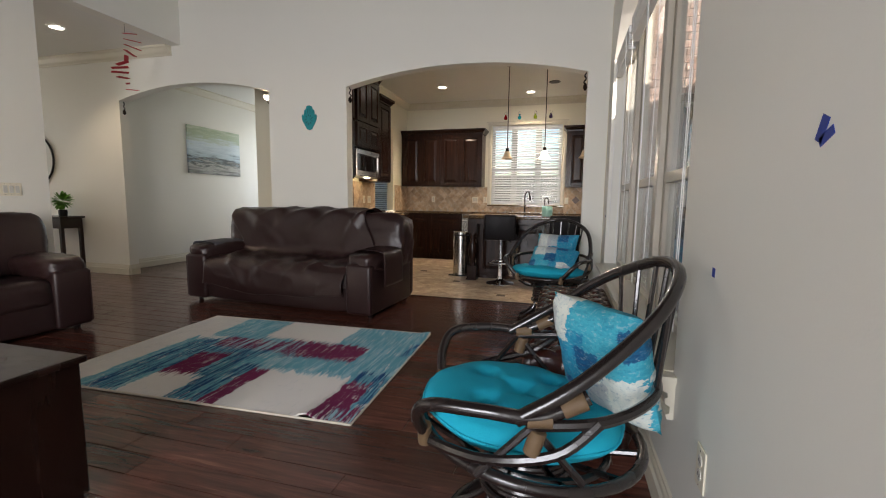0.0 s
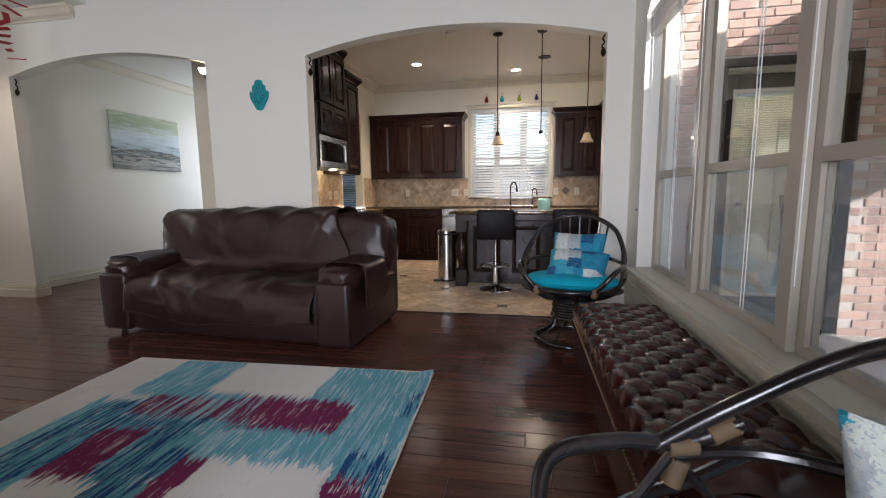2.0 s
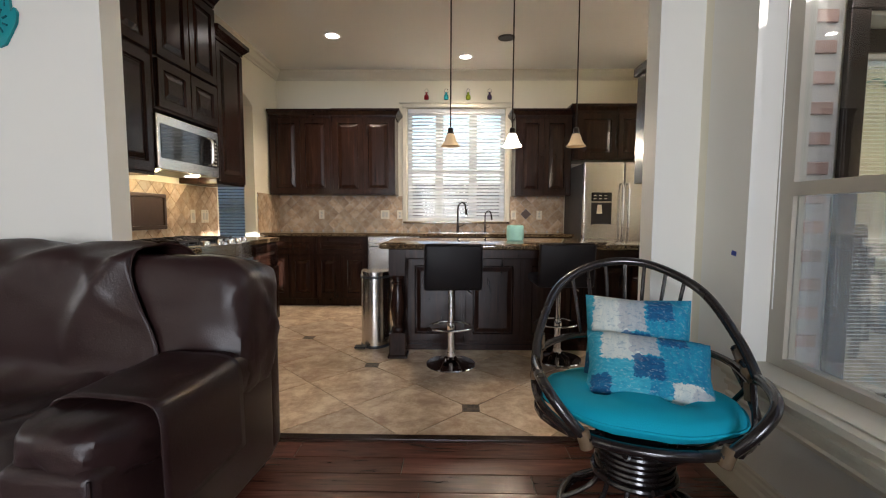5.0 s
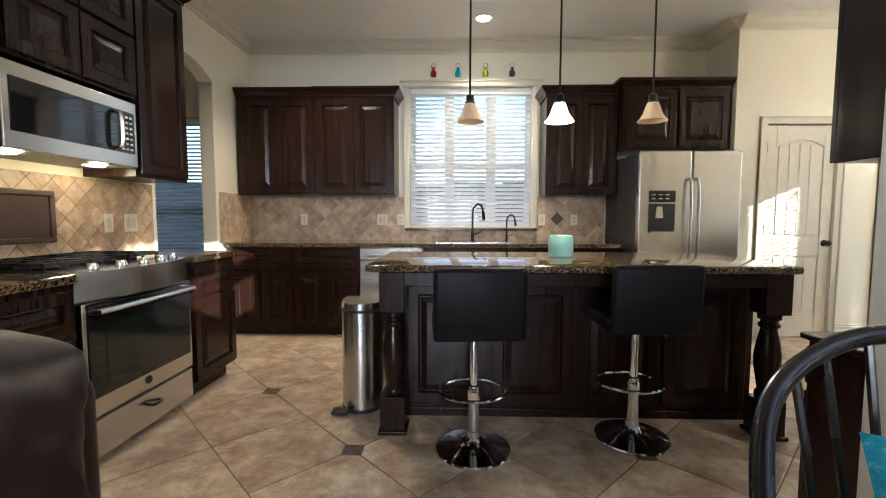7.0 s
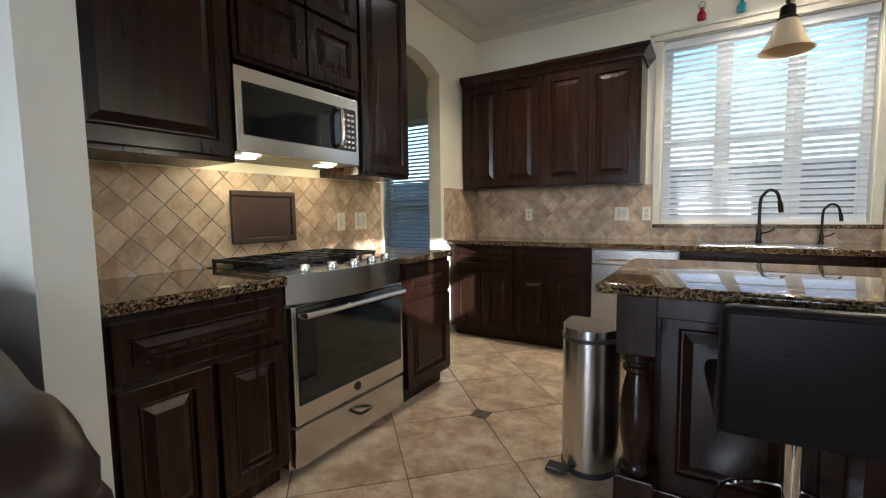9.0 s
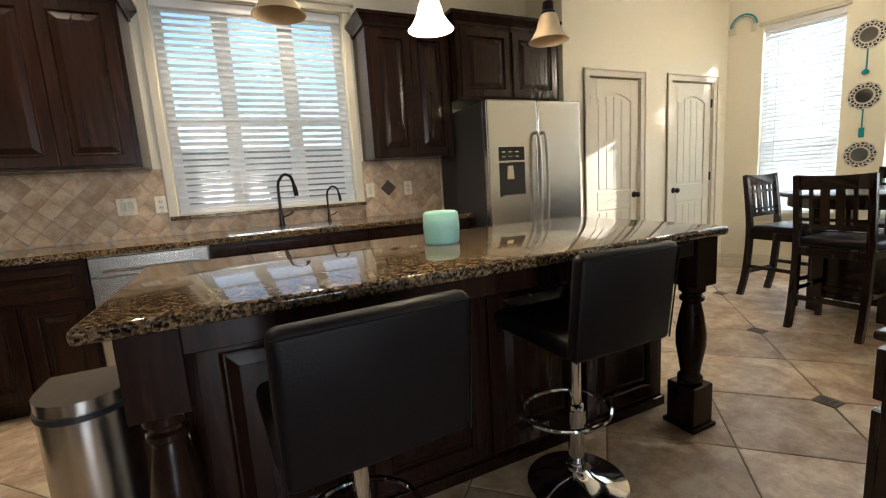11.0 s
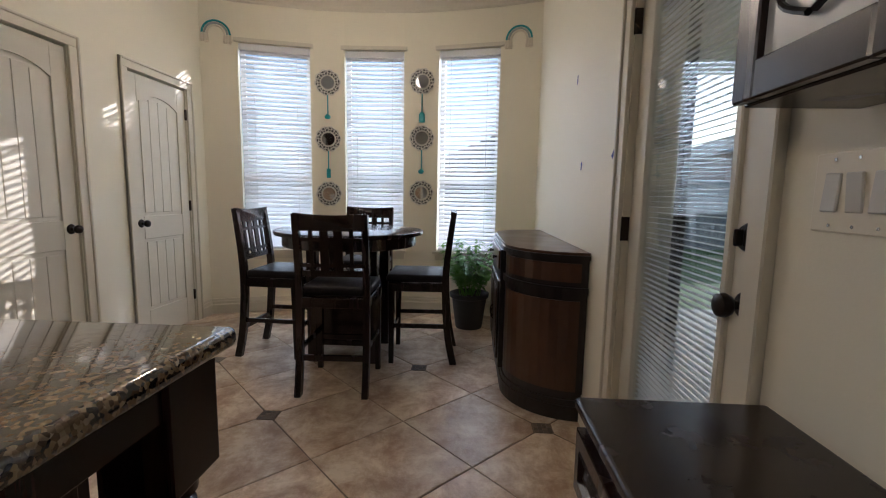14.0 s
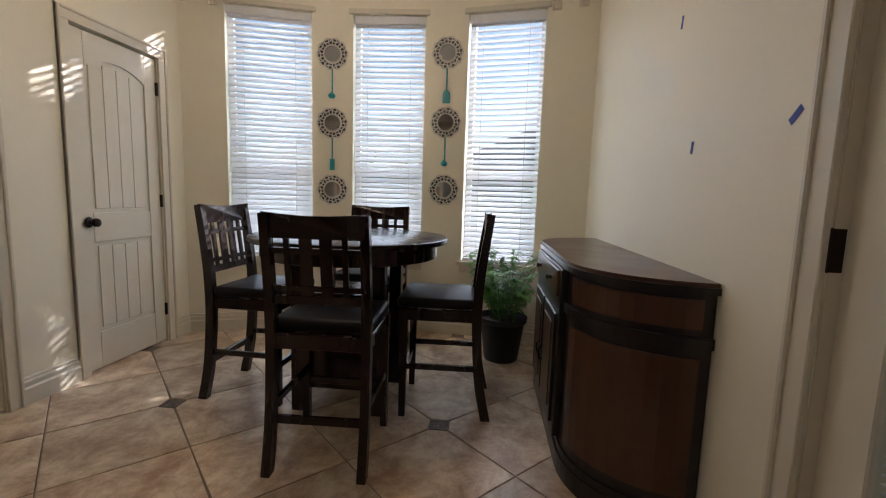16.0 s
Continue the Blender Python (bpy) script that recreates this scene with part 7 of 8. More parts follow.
def wall_mirror(x, y, z, yaw):
    ob = thing("wall_mirror", "small round mirror in a fretted ivory frame on the bay wall", "mirror", (x, y, z), yaw, "round wall mirrors")
    m = pose(0, 0, 0, 90)
    a = part("frame_ring", lathe(bmesh.new(), [(0.062, 0.0), (0.073, 0.0), (0.073, 0.014), (0.067, 0.018), (0.062, 0.014)], seg=32, caps=False), IVORY, ob)
    a.matrix_basis = m
    b = part("mirror_glass", lathe(bmesh.new(), [(0.063, 0.002), (0.063, 0.006)], seg=32), MIRROR, ob)
    b.matrix_basis = m
    c = part("outer_ring", tube(bmesh.new(), [(0.118 * math.cos(2 * math.pi * i / 40) * (1.0 + 0.035 * (1 if i % 4 < 2 else -1)), -0.008, 0.118 * math.sin(2 * math.pi * i / 40) * (1.0 + 0.035 * (1 if i % 4 < 2 else -1))) for i in range(40)], 0.0055, 6, True), IVORY, ob)
    d = part("middle_ring", tube(bmesh.new(), [(0.097 * math.cos(2 * math.pi * i / 40) * (1.0 + 0.05 * (1 if (i + 2) % 4 < 2 else -1)), -0.008, 0.097 * math.sin(2 * math.pi * i / 40) * (1.0 + 0.05 * (1 if (i + 2) % 4 < 2 else -1))) for i in range(40)], 0.0045, 6, True), IVORY, ob)
    part("backing", lathe(bmesh.new(), [(0.076, 0.0), (0.114, 0.0), (0.114, 0.003), (0.076, 0.003)], seg=32, caps=False), DARKPLASTIC, ob).matrix_basis = m
    for i in range(20):
        t = 2 * math.pi * i / 20
        part("spoke", tube(bmesh.new(), [(0.072 * math.cos(t), -0.008, 0.072 * math.sin(t)), (0.12 * math.cos(t), -0.008, 0.12 * math.sin(t))], 0.0045, 6), IVORY, ob)
    return ob


MIRROR = surface("mirror_silver", (0.55, 0.56, 0.58), 0.03, 1.0, vary=0.01, relief=0, rough_vary=0.01)


def utensil(kind, x, y, z, yaw):
    ob = thing("spatula" if kind else "ladle", "teal plastic kitchen utensil hung on the bay wall", "utensil", (x, y, z), yaw, "hung utensils")
    part("handle", tube(bmesh.new(), [(0, -0.012, 0.14), (0, -0.012, 0.13), (0, -0.011, -0.04)], 0.006, 8), TEAL, ob)
    if kind == 2:
        bm = bmesh.new()
        prism(bm, [(-0.03, -0.13), (0.03, -0.13), (0.028, -0.05), (0.012, -0.03), (-0.012, -0.03), (-0.028, -0.05)], lambda u, v, d: Vector((u, d, v)), -0.014, -0.008)
    elif kind == 1:
        bm = boxed(-0.02, 0.02, -0.015, -0.008, -0.12, -0.03, 0.003)
    else:
        bm = lathe(bmesh.new(), [(0.004, 0.02), (0.026, 0.0), (0.03, -0.012), (0.02, -0.028), (0.003, -0.032)], (0, -0.034, -0.06), 16)
    part("head", bm, TEAL, ob)
    return ob


def on_bay(y, seg):
    (xa, ya), (xb, yb) = BAY[seg], BAY[seg + 1]
    k = (y - ya) / (yb - ya)
    return xa + k * (xb - xa) - 0.002, 90 - math.degrees(math.atan2(xb - xa, yb - ya)) - 180


for yy, seg, zs in ((7.72, 4, (2.245, 1.71, 1.175)), (6.80, 2, (2.27, 1.735, 1.20))):
    xx, yaw = on_bay(yy, seg)
    for z in zs:
        wall_mirror(xx, yy, z, yaw)
    for k, z in enumerate(((zs[0] + zs[1]) / 2, (zs[1] + zs[2]) / 2)):
        utensil((0, 1)[k] if seg == 4 else (2, 0)[k], xx, yy, z + 0.01, yaw)


def rainbow(y, seg, z, hues):
    xx, yaw = on_bay(y, seg)
    ob = thing("rainbow_hanging", "corded yarn rainbow with ivory tassels hung on the bay wall", "wall hanging", (xx, y, z), yaw, "yarn rainbows")
    for i, (r, m) in enumerate(hues):
        pts = [(r * math.cos(math.pi * k / 20), -0.012, r * math.sin(math.pi * k / 20)) for k in range(21)]
        part("arch", tube(bmesh.new(), pts, 0.009, 8), m, ob)
        for s in (-1, 1):
            part("tassel", lathe(bmesh.new(), [(0.009, 0.0), (0.011, -0.02), (0.014, -0.06), (0.012, -0.075)], (s * r, -0.012, 0), 8), TASSEL, ob)
    return ob


GREYY = surface("grey_yarn", (0.35, 0.38, 0.36), 0.9, vary=0.1, fine=120, relief=0.5)
rainbow(8.66, 6, 2.60, [(0.115, TEAL), (0.094, GREYY), (0.073, TASSEL)])
rainbow(5.90, 0, 2.60, [(0.115, TEAL), (0.094, GREYY), (0.073, TASSEL)])


def potted_plant(x, y):
    ob = thing("potted_plant", "leafy green plant in a grey plastic pot on the tiles", "plant", (x, y, 0))
    part("pot", lathe(bmesh.new(), [(0.115, 0.0), (0.12, 0.01), (0.155, 0.27), (0.172, 0.28), (0.176, 0.315), (0.165, 0.318), (0.155, 0.30), (0.15, 0.28)], seg=32), POT, ob, smooth=True)
    part("soil", lathe(bmesh.new(), [(0.148, 0.281), (0.09, 0.288), (0.01, 0.292)], seg=20), SOIL, ob)
    rnd = random.Random(4)
    stems, leaves = bmesh.new(), bmesh.new()
    for i in range(36):
        a, r = rnd.uniform(0, 2 * math.pi), rnd.uniform(0.0, 0.11)
        lean, h = rnd.uniform(0.05, 0.21), rnd.uniform(0.2, 0.50)
        p0 = Vector((r * math.cos(a), r * math.sin(a), 0.285))
        p2 = p0 + Vector((lean * math.cos(a), lean * math.sin(a), h))
        p1 = (p0 + p2) / 2 + Vector((0, 0, 0.05))
        pts = curve_pts([p0, p1, p2], 10)
        tube(stems, pts, 0.0035, 5, taper=lambda t: 1 - 0.6 * t)
        for k in range(3, len(pts)):
            for q in range(5):
                b = rnd.uniform(0, 2 * math.pi)
                d = Vector((math.cos(b), math.sin(b), rnd.uniform(-0.35, 0.5))).normalized()
                L, wdt = rnd.uniform(0.045, 0.085), rnd.uniform(0.010, 0.017)
                s = d.cross(Vector((0, 0, 1))).normalized()
                o = pts[k]
                dz = Vector((0, 0, -0.012))
                vs = [leaves.verts.new(v) for v in (o, o + d * L * 0.35 + s * wdt, o + d * L * 0.75 + s * wdt * 0.6 + dz * 0.5, o + d * L + dz, o + d * L * 0.75 - s * wdt * 0.6 + dz * 0.5, o + d * L * 0.35 - s * wdt)]
                leaves.faces.new(vs)
    part("stems", stems, LEAF, ob)
    tagged(part("foliage", leaves, LEAF, ob, "fresh green pointed leaves"), kind="stuff")
    return ob


potted_plant(4.56, 6.30)


def chandelier(x, y):
    ob = thing("chandelier", "bronze chandelier with frosted bell shades, lit", "chandelier", (x, y, 0))
    part("canopy", lathe(bmesh.new(), [(0.065, KCEIL - 0.001), (0.06, KCEIL - 0.02), (0.015, KCEIL - 0.035)], seg=24), BRONZE, ob)
    part("stem", tube(bmesh.new(), [(0, 0, KCEIL - 0.03), (0, 0, 2.62)], 0.008), BRONZE, ob)
    part("hub", lathe(bmesh.new(), [(0.004, 2.60), (0.03, 2.63), (0.036, 2.66), (0.02, 2.70), (0.008, 2.72)], seg=20), BRONZE, ob, smooth=True)
    for i in range(3):
        a = radians(70 + 120 * i)
        c, s = math.cos(a), math.sin(a)
        arm = part("arm", tube(bmesh.new(), curve_pts([(0.02 * c, 0.02 * s, 2.66), (0.10 * c, 0.10 * s, 2.615), (0.17 * c, 0.17 * s, 2.68), (0.205 * c, 0.205 * s, 2.66)], 16), 0.007), BRONZE, ob)
        part("shade", lathe(bmesh.new(), [(0.03, 2.655), (0.036, 2.64), (0.042, 2.60), (0.055, 2.55), (0.078, 2.515), (0.074, 2.515), (0.05, 2.552), (0.036, 2.60), (0.03, 2.64)], (0.205 * c, 0.205 * s, 0), 24, False), SHADE_CH, arm, "frosted glass bell shade", smooth=True)
        part("bulb", lathe(bmesh.new(), [(0.004, 2.53), (0.022, 2.55), (0.022, 2.58), (0.012, 2.62)], (0.205 * c, 0.205 * s, 0), 12), LAMP_ON, arm)
    return ob


chandelier(3.67, 7.35)


def tape(at, turn, w, h, roll=0.0):
    ob = tagged(mesh_object("tape_scrap", boxed(-w / 2, w / 2, -0.0015, -0.0004, -h / 2, h / 2), TAPE), "torn scrap of blue painter's tape on the wall", "tape", "tape scraps")
    ob.matrix_world = pose(*at, 0, 0, turn) @ pose(0, 0, 0, 0, roll, 0)
    return ob

plate("outlet", "almond duplex outlet low on the living room wall", (WX, 2.086, 0.405), -90, 0.072, 0.118, 1, "socket")
plate("light_switch", "cream light switch plate on the hall corner", (-4.2, 3.62, 1.17), 90, 0.165, 0.118, 3, "rocker")
tape((WX, 5.27, 0.985), -90, 0.03, 0.02, 10)
tape((WX, 2.12, 0.935), -90, 0.02, 0.024, 4)
tape((WX, 1.674, 1.235), -90, 0.022, 0.042, 25)
tape((WX, 1.66, 1.222), -90, 0.04, 0.016, -25)
tape((WX, 1.50, 1.275), -90, 0.02, 0.03, -20)
tape((2.689, SY, 1.367), 180, 0.05, 0.02, -40)
tape((3.231, SY, 1.349), 180, 0.018, 0.045, 8)
tape((3.42, SY, 1.861), 180, 0.015, 0.05, 8)



def scrape(x, z, w, h, roll):
    """A patch where the paint has been pulled off the wall."""
    ob = tagged(mesh_object("paint_scrape", boxed(-w / 2, w / 2, -0.0012, -0.0003, -h / 2, h / 2), CASING), "torn grey paint scrape beside the light switch", "paint scrape", "paint scrapes")
    ob.matrix_world = pose(x, SY, z, 0, 0, 180) @ pose(0, 0, 0, 0, roll, 0)
    return ob


scrape(1.305, 1.275, 0.016, 0.062, -4)
scrape(1.395, 1.285, 0.005, 0.03, 12)
scrape(1.19, 1.26, 0.004, 0.022, -30)
scrape(1.06, 1.27, 0.005, 0.03, 10)

# ---- outdoors ----
structure("ground", boxed(-400, 400, -400, 400, -0.35, -0.16), GRASSM, "green lawn", "ground")
structure("patio_slab", boxed(1.28, 5.6, 0.6, 5.49, -0.159, -0.03), CONCRETE, "pale concrete patio slab", "patio")
# wing wall's length is chosen to keep sun off door and living windows
wall("wall_wing", (5.8, 1.8), (1.27, 1.8), 2.9, -0.25, MORTAR, "plain brick wall of the house wing, drawn out to block the sun")
# assumed roof: hides sky from the door, gap left to light the brick
structure("patio_shade_roof", boxed(2.6, 5.6, 2.07, 5.47, 2.48, 2.64), CEIL, "assumed white roof over part of the patio, sized to shape its light", "ceiling")
structure("roof_slab_1", boxed(-11, 1.74, -3.6, 10.0, 3.8, 3.9), ROOF, "house roof", "roof")
structure("roof_slab_2", boxed(1.741, 5.6, 5.3, 10.0, 3.8, 3.9), ROOF, "house roof over the bay", "roof")


def fence(p0, p1, h):
    at, length = plan_frame(p0, p1)
    ob = thing("fence", "weathered wooden privacy fence beyond the lawn", "fence")
    a = at(0, 0, 0)
    ang = math.atan2(at(1, 0, 0).y - a.y, at(1, 0, 0).x - a.x)
    bm = boxed(0, 0.138, -0.01, 0.01, -0.16, h, 0.002, 1)
    tmp = mesh_object("board", bm, FENCE)
    me = tmp.data
    bpy.data.objects.remove(tmp)
    n = int(length / 0.143)
    for i in range(n):
        shared("board", me, ob, Matrix.Translation(at(i * 0.143, random.uniform(-0.015, 0.015), 0)) @ Matrix.Rotation(ang, 4, "Z"))
    for z in (0.3, h - 0.3):
        bm = bmesh.new()
        prism(bm, [(0, z), (length, z), (length, z + 0.09), (0, z + 0.09)], at, 0.012, 0.05)
        part("rail", bm, FENCE, ob)
    return ob


fence((8.0, 12.0), (-8.0, 12.0), 1.75)
fence((13.0, -6.0), (13.0, 14.0), 1.75)


def neighbour(x, y, w, d):
    ob = thing("house", "neighbouring brick house with a grey shingle roof", "house", (x, y, -0.16))
    part("wall", boxed(-w / 2, w / 2, -d / 2, d / 2, 0, 3.0), BRICK, ob)
    bm = bmesh.new()
    e = 0.4
    v = [bm.verts.new(p) for p in ((-w / 2 - e, -d / 2 - e, 3.0), (w / 2 + e, -d / 2 - e, 3.0), (w / 2 + e, d / 2 + e, 3.0), (-w / 2 - e, d / 2 + e, 3.0), (-w / 4, 0, 5.4), (w / 4, 0, 5.4))]
    for f in ((0, 1, 5, 4), (2, 3, 4, 5), (1, 2, 5), (3, 0, 4), (3, 2, 1, 0)):
        bm.faces.new([v[i] for i in f])
    part("roof", bm, ROOF, ob)
    for s in (-1, 1):
        o = part("window", boxed(-w / 2 - 0.02, -w / 2 + 0.01, s * d / 4 - 0.6, s * d / 4 + 0.6, 0.9, 2.3), BLACKGLASS, ob)
        part("frame", boxed(-w / 2 - 0.04, -w / 2 - 0.021, s * d / 4 - 0.03, s * d / 4 + 0.03, 0.9, 2.3), WHITE, o)
    return ob


neighbour(30, 4.0, 10, 9)
neighbour(21, -9.0, 9, 13)


def shrub(x, y, r, h, seed):
    ob = thing("shrub", "leafy green shrub by the fence", "shrub", (x, y, -0.16), 0, "shrubs")
    rnd = random.Random(seed)
    bm = bmesh.new()
    for i in range(5):
        a = rnd.uniform(0, 6.28)
        tube(bm, [(0.05 * math.cos(a), 0.05 * math.sin(a), 0), (0.4 * r * math.cos(a), 0.4 * r * math.sin(a), h * 0.7)], 0.02, 6, taper=lambda t: 1 - 0.7 * t)
    part("stems", bm, FENCE, ob)
    lv = bmesh.new()
    for i in range(900):
        a, e = rnd.uniform(0, 6.28), rnd.uniform(-0.5, 1.4)
        k = rnd.uniform(0.5, 1.0) * (0.8 + 0.3 * math.sin(3 * a + seed))
        p = Vector((r * k * math.cos(a) * math.cos(e), r * k * math.sin(a) * math.cos(e), h * 0.5 + h * 0.5 * k * math.sin(e)))
        d = Vector((rnd.gauss(0, 1), rnd.gauss(0, 1), rnd.gauss(0, 0.6))).normalized() * 0.10
        s = d.cross(Vector((rnd.gauss(0, 1), 0.3, 1))).normalized() * 0.035
        lv.faces.new([lv.verts.new(q) for q in (p, p + d * 0.5 + s, p + d, p + d * 0.5 - s)])
    tagged(part("foliage", lv, LEAF, ob), kind="stuff")
    return ob


shrub(11.6, 5.4, 0.9, 1.7, 1)
shrub(11.9, 8.8, 1.0, 2.3, 2)
shrub(11.8, 2.2, 0.8, 1.4, 3)


# added sun blocker: a high crown standing in the sun's way to the bay
def shade_tree(x, y, seed):
    ob = thing("tree", "added tree with a loose green crown that blocks sun to the bay", "tree", (x, y, -0.16))
    rnd = random.Random(seed)
    part("trunk", tube(bmesh.new(), curve_pts([(0, 0, 0), (0.03, 0.02, 1.4), (-0.02, 0.04, 2.8), (0.02, 0.0, 4.4)], 16), 0.09, 9, taper=lambda t: 1 - 0.7 * t), FENCE, ob)
    lv = bmesh.new()
    for i in range(14):
        a, z = rnd.uniform(0, 6.28), rnd.uniform(2.6, 4.2)
        L = rnd.uniform(0.35, 0.8)
        tip = Vector((L * math.cos(a), L * math.sin(a), z + rnd.uniform(0.3, 0.9)))
        part("limb", tube(bmesh.new(), curve_pts([(0, 0, z), tip * 0.5 + Vector((0, 0, 0.5 * z)), tip], 8), 0.025, 6, taper=lambda t: 1 - 0.8 * t), FENCE, ob)
        for k in range(420):
            p = tip * rnd.uniform(0.45, 1.05)
            p.z = z + (tip.z - z) * rnd.uniform(0.2, 1.1)
            p += Vector((rnd.gauss(0, 0.16), rnd.gauss(0, 0.16), rnd.gauss(0, 0.16)))
            d = Vector((rnd.gauss(0, 1), rnd.gauss(0, 1), rnd.gauss(0, 0.6))).normalized() * 0.15
            s = d.cross(Vector((rnd.gauss(0, 1), 0.3, 1))).normalized() * 0.055
            lv.faces.new([lv.verts.new(q) for q in (p, p + d * 0.5 + s, p + d, p + d * 0.5 - s)])
    tagged(part("crown", lv, LEAF, ob), kind="stuff")
    return ob


shade_tree(10.0, 2.85, 5)
plate("outlet", "white duplex outlet low on the bay wall", (bay_x(7.72) - 0.004, 7.72, 0.33), -90, 0.072, 0.118, 1, "socket")

# ---- kitchen: small fixtures ----
def pendant(x, y, lit):
    ob = thing("pendant_lamp", "bronze rod pendant with a glowing glass bell shade" if lit else "bronze rod pendant with an amber alabaster bell shade, unlit", "pendant lamp", (x, y, 0), 0, "island pendants")
    part("canopy", lathe(bmesh.new(), [(0.06, KCEIL - 0.001), (0.058, KCEIL - 0.018), (0.02, KCEIL - 0.03)], seg=24), BRONZE, ob, smooth=True)
    part("rod", tube(bmesh.new(), [(0, 0, KCEIL - 0.025), (0, 0, 1.865)], 0.006, 8), BRONZE, ob)
    part("socket", lathe(bmesh.new(), [(0.012, 1.875), (0.022, 1.868), (0.024, 1.835), (0.03, 1.83), (0.03, 1.822)], seg=18), BRONZE, ob, smooth=True)
    part("shade", lathe(bmesh.new(), [(0.028, 1.825), (0.04, 1.80), (0.05, 1.765), (0.068, 1.735), (0.083, 1.718), (0.079, 1.718), (0.064, 1.738), (0.046, 1.768), (0.036, 1.80), (0.024, 1.822)], seg=32, caps=False), SHADE_ON if lit else SHADE_OFF, ob, smooth=True)
    if lit:
        part("bulb", lathe(bmesh.new(), [(0.004, 1.735), (0.022, 1.75), (0.022, 1.775), (0.010, 1.81)], seg=14), LAMP_ON, ob)
    return ob


pendant(-0.15, 7.15, False)
pendant(0.37, 7.15, True)
pendant(0.905, 7.15, False)
bulb("pendant_light", 0.37, 7.15, 1.70, 10, WARM, 0.05)
bulb("chandelier_light", 3.67, 7.35, 2.42, 15, WARM, 0.08)


def downlight(x, y, z, lit, watts=45):
    ob = thing("downlight", "white recessed ceiling light, lit" if lit else "recessed ceiling light, unlit", "ceiling light", (x, y, z), 0, "recessed downlights")
    part("trim_ring", lathe(bmesh.new(), [(0.062, -0.001), (0.09, -0.001), (0.088, -0.008), (0.066, -0.010)], seg=28, caps=False), WHITE if lit else BRONZE, ob, smooth=True)
    part("lens", lathe(bmesh.new(), [(0.064, -0.004), (0.064, -0.0015)], seg=28), LAMP_ON if lit else DARKPLASTIC, ob)
    if lit:
        bulb("downlight_lamp", x, y, z - 0.03, watts, WARM, 0.05, 120)
    return ob


downlight(-1.40, 8.13, KCEIL, True)
downlight(0.024, 8.75, KCEIL, True)
downlight(0.44, 8.2, KCEIL, False)
downlight(-5.12, 4.73, 3.07, True, 22)


def smoke_alarm(x, y):
    ob = thing("smoke_alarm", "white round smoke alarm on the ceiling", "smoke alarm", (x, y, KCEIL))
    part("body", lathe(bmesh.new(), [(0.07, -0.001), (0.07, -0.02), (0.06, -0.034), (0.02, -0.038)], seg=28), WHITE, ob, smooth=True)
    return ob


smoke_alarm(-0.69, 6.97)


def vent(x, y):
    ob = thing("ceiling_vent", "bronze slatted ceiling vent", "vent", (x, y, KCEIL))
    part("frame", boxed(-0.16, 0.16, -0.09, 0.09, -0.006, -0.001, 0.002, 1), CASING, ob)
    for i in range(6):
        part("slat", boxed(-0.14, 0.14, -0.065 + 0.025 * i, -0.055 + 0.025 * i, -0.012, -0.0065), BRONZE, ob)
    return ob


vent(-1.55, 6.75)


def trash_can():
    ob = thing("trash_can", "stainless half-round pedal bin with black rim beside the island", "bin", (-0.80, 7.20, 0))
    pts = [(0.125 * math.cos(a), -0.02 + 0.15 * math.sin(a)) for a in [math.pi + math.pi * i / 20 for i in range(21)]] + [(0.125, 0.10), (-0.125, 0.10)]
    flat = lambda u, v, d: Vector((u, v, d))
    grow = lambda k: [(u * k, v * k) for u, v in pts]
    part("body", prism(bmesh.new(), pts, flat, 0.02, 0.60), STEEL, ob, smooth=True)
    part("foot_band", prism(bmesh.new(), grow(1.03), flat, 0.0, 0.022), DARKPLASTIC, ob)
    part("rim", prism(bmesh.new(), grow(1.03), flat, 0.601, 0.618), DARKPLASTIC, ob)
    part("lid", prism(bmesh.new(), grow(1.0), flat, 0.6185, 0.655), STEEL, ob, smooth=True)
    part("pedal", boxed(-0.155, -0.06, -0.21, -0.14, 0.012, 0.028, 0.004), DARKPLASTIC, ob)
    return ob


trash_can()


def faucet(x, y, k, label):
    ob = thing("faucet", label, "faucet", (x, y, 0.915))
    part("base", lathe(bmesh.new(), [(0.028 * k, 0.0), (0.028 * k, 0.008), (0.018 * k, 0.015), (0.016 * k, 0.10 * k)], seg=18), BRONZE, ob, smooth=True)
    part("neck", tube(bmesh.new(), curve_pts([(0, 0, 0.09 * k), (0, 0, 0.30 * k), (0.02 * k, -0.03 * k, 0.36 * k), (0.05 * k, -0.08 * k, 0.385 * k), (0.085 * k, -0.13 * k, 0.36 * k), (0.10 * k, -0.155 * k, 0.29 * k)], 30), 0.011 * k, 10), BRONZE, ob, smooth=True)
    part("spray_head", tube(bmesh.new(), [(0.098 * k, -0.153 * k, 0.30 * k), (0.103 * k, -0.16 * k, 0.27 * k), (0.106 * k, -0.166 * k, 0.225 * k)], 0.016 * k, 10), BRONZE, ob, smooth=True)
    part("lever", tube(bmesh.new(), [(0.015 * k, 0, 0.07 * k), (0.06 * k, -0.01, 0.085 * k), (0.09 * k, -0.015, 0.11 * k)], 0.006 * k, 8), BRONZE, ob)
    return ob


faucet(-0.05, 9.14, 1.0, "bronze gooseneck kitchen faucet on the granite")
faucet(0.31, 9.16, 0.72, "small bronze filtered-water faucet on the granite")
tagged(mesh_object("sink_rim", boxed(-0.42, 0.32, 8.74, 9.08, 0.9155, 0.921, 0.002, 1), STEEL), "stainless sink rim set in the worktop", "sink")

# window sill shelf of stone over the sink, and cream head trim
structure("window_sill_kitchen", boxed(-0.78, 0.64, 9.225, NY - 0.001, 1.022, 1.05, 0.004), GRANITE, "granite window sill over the sink", "window sill")
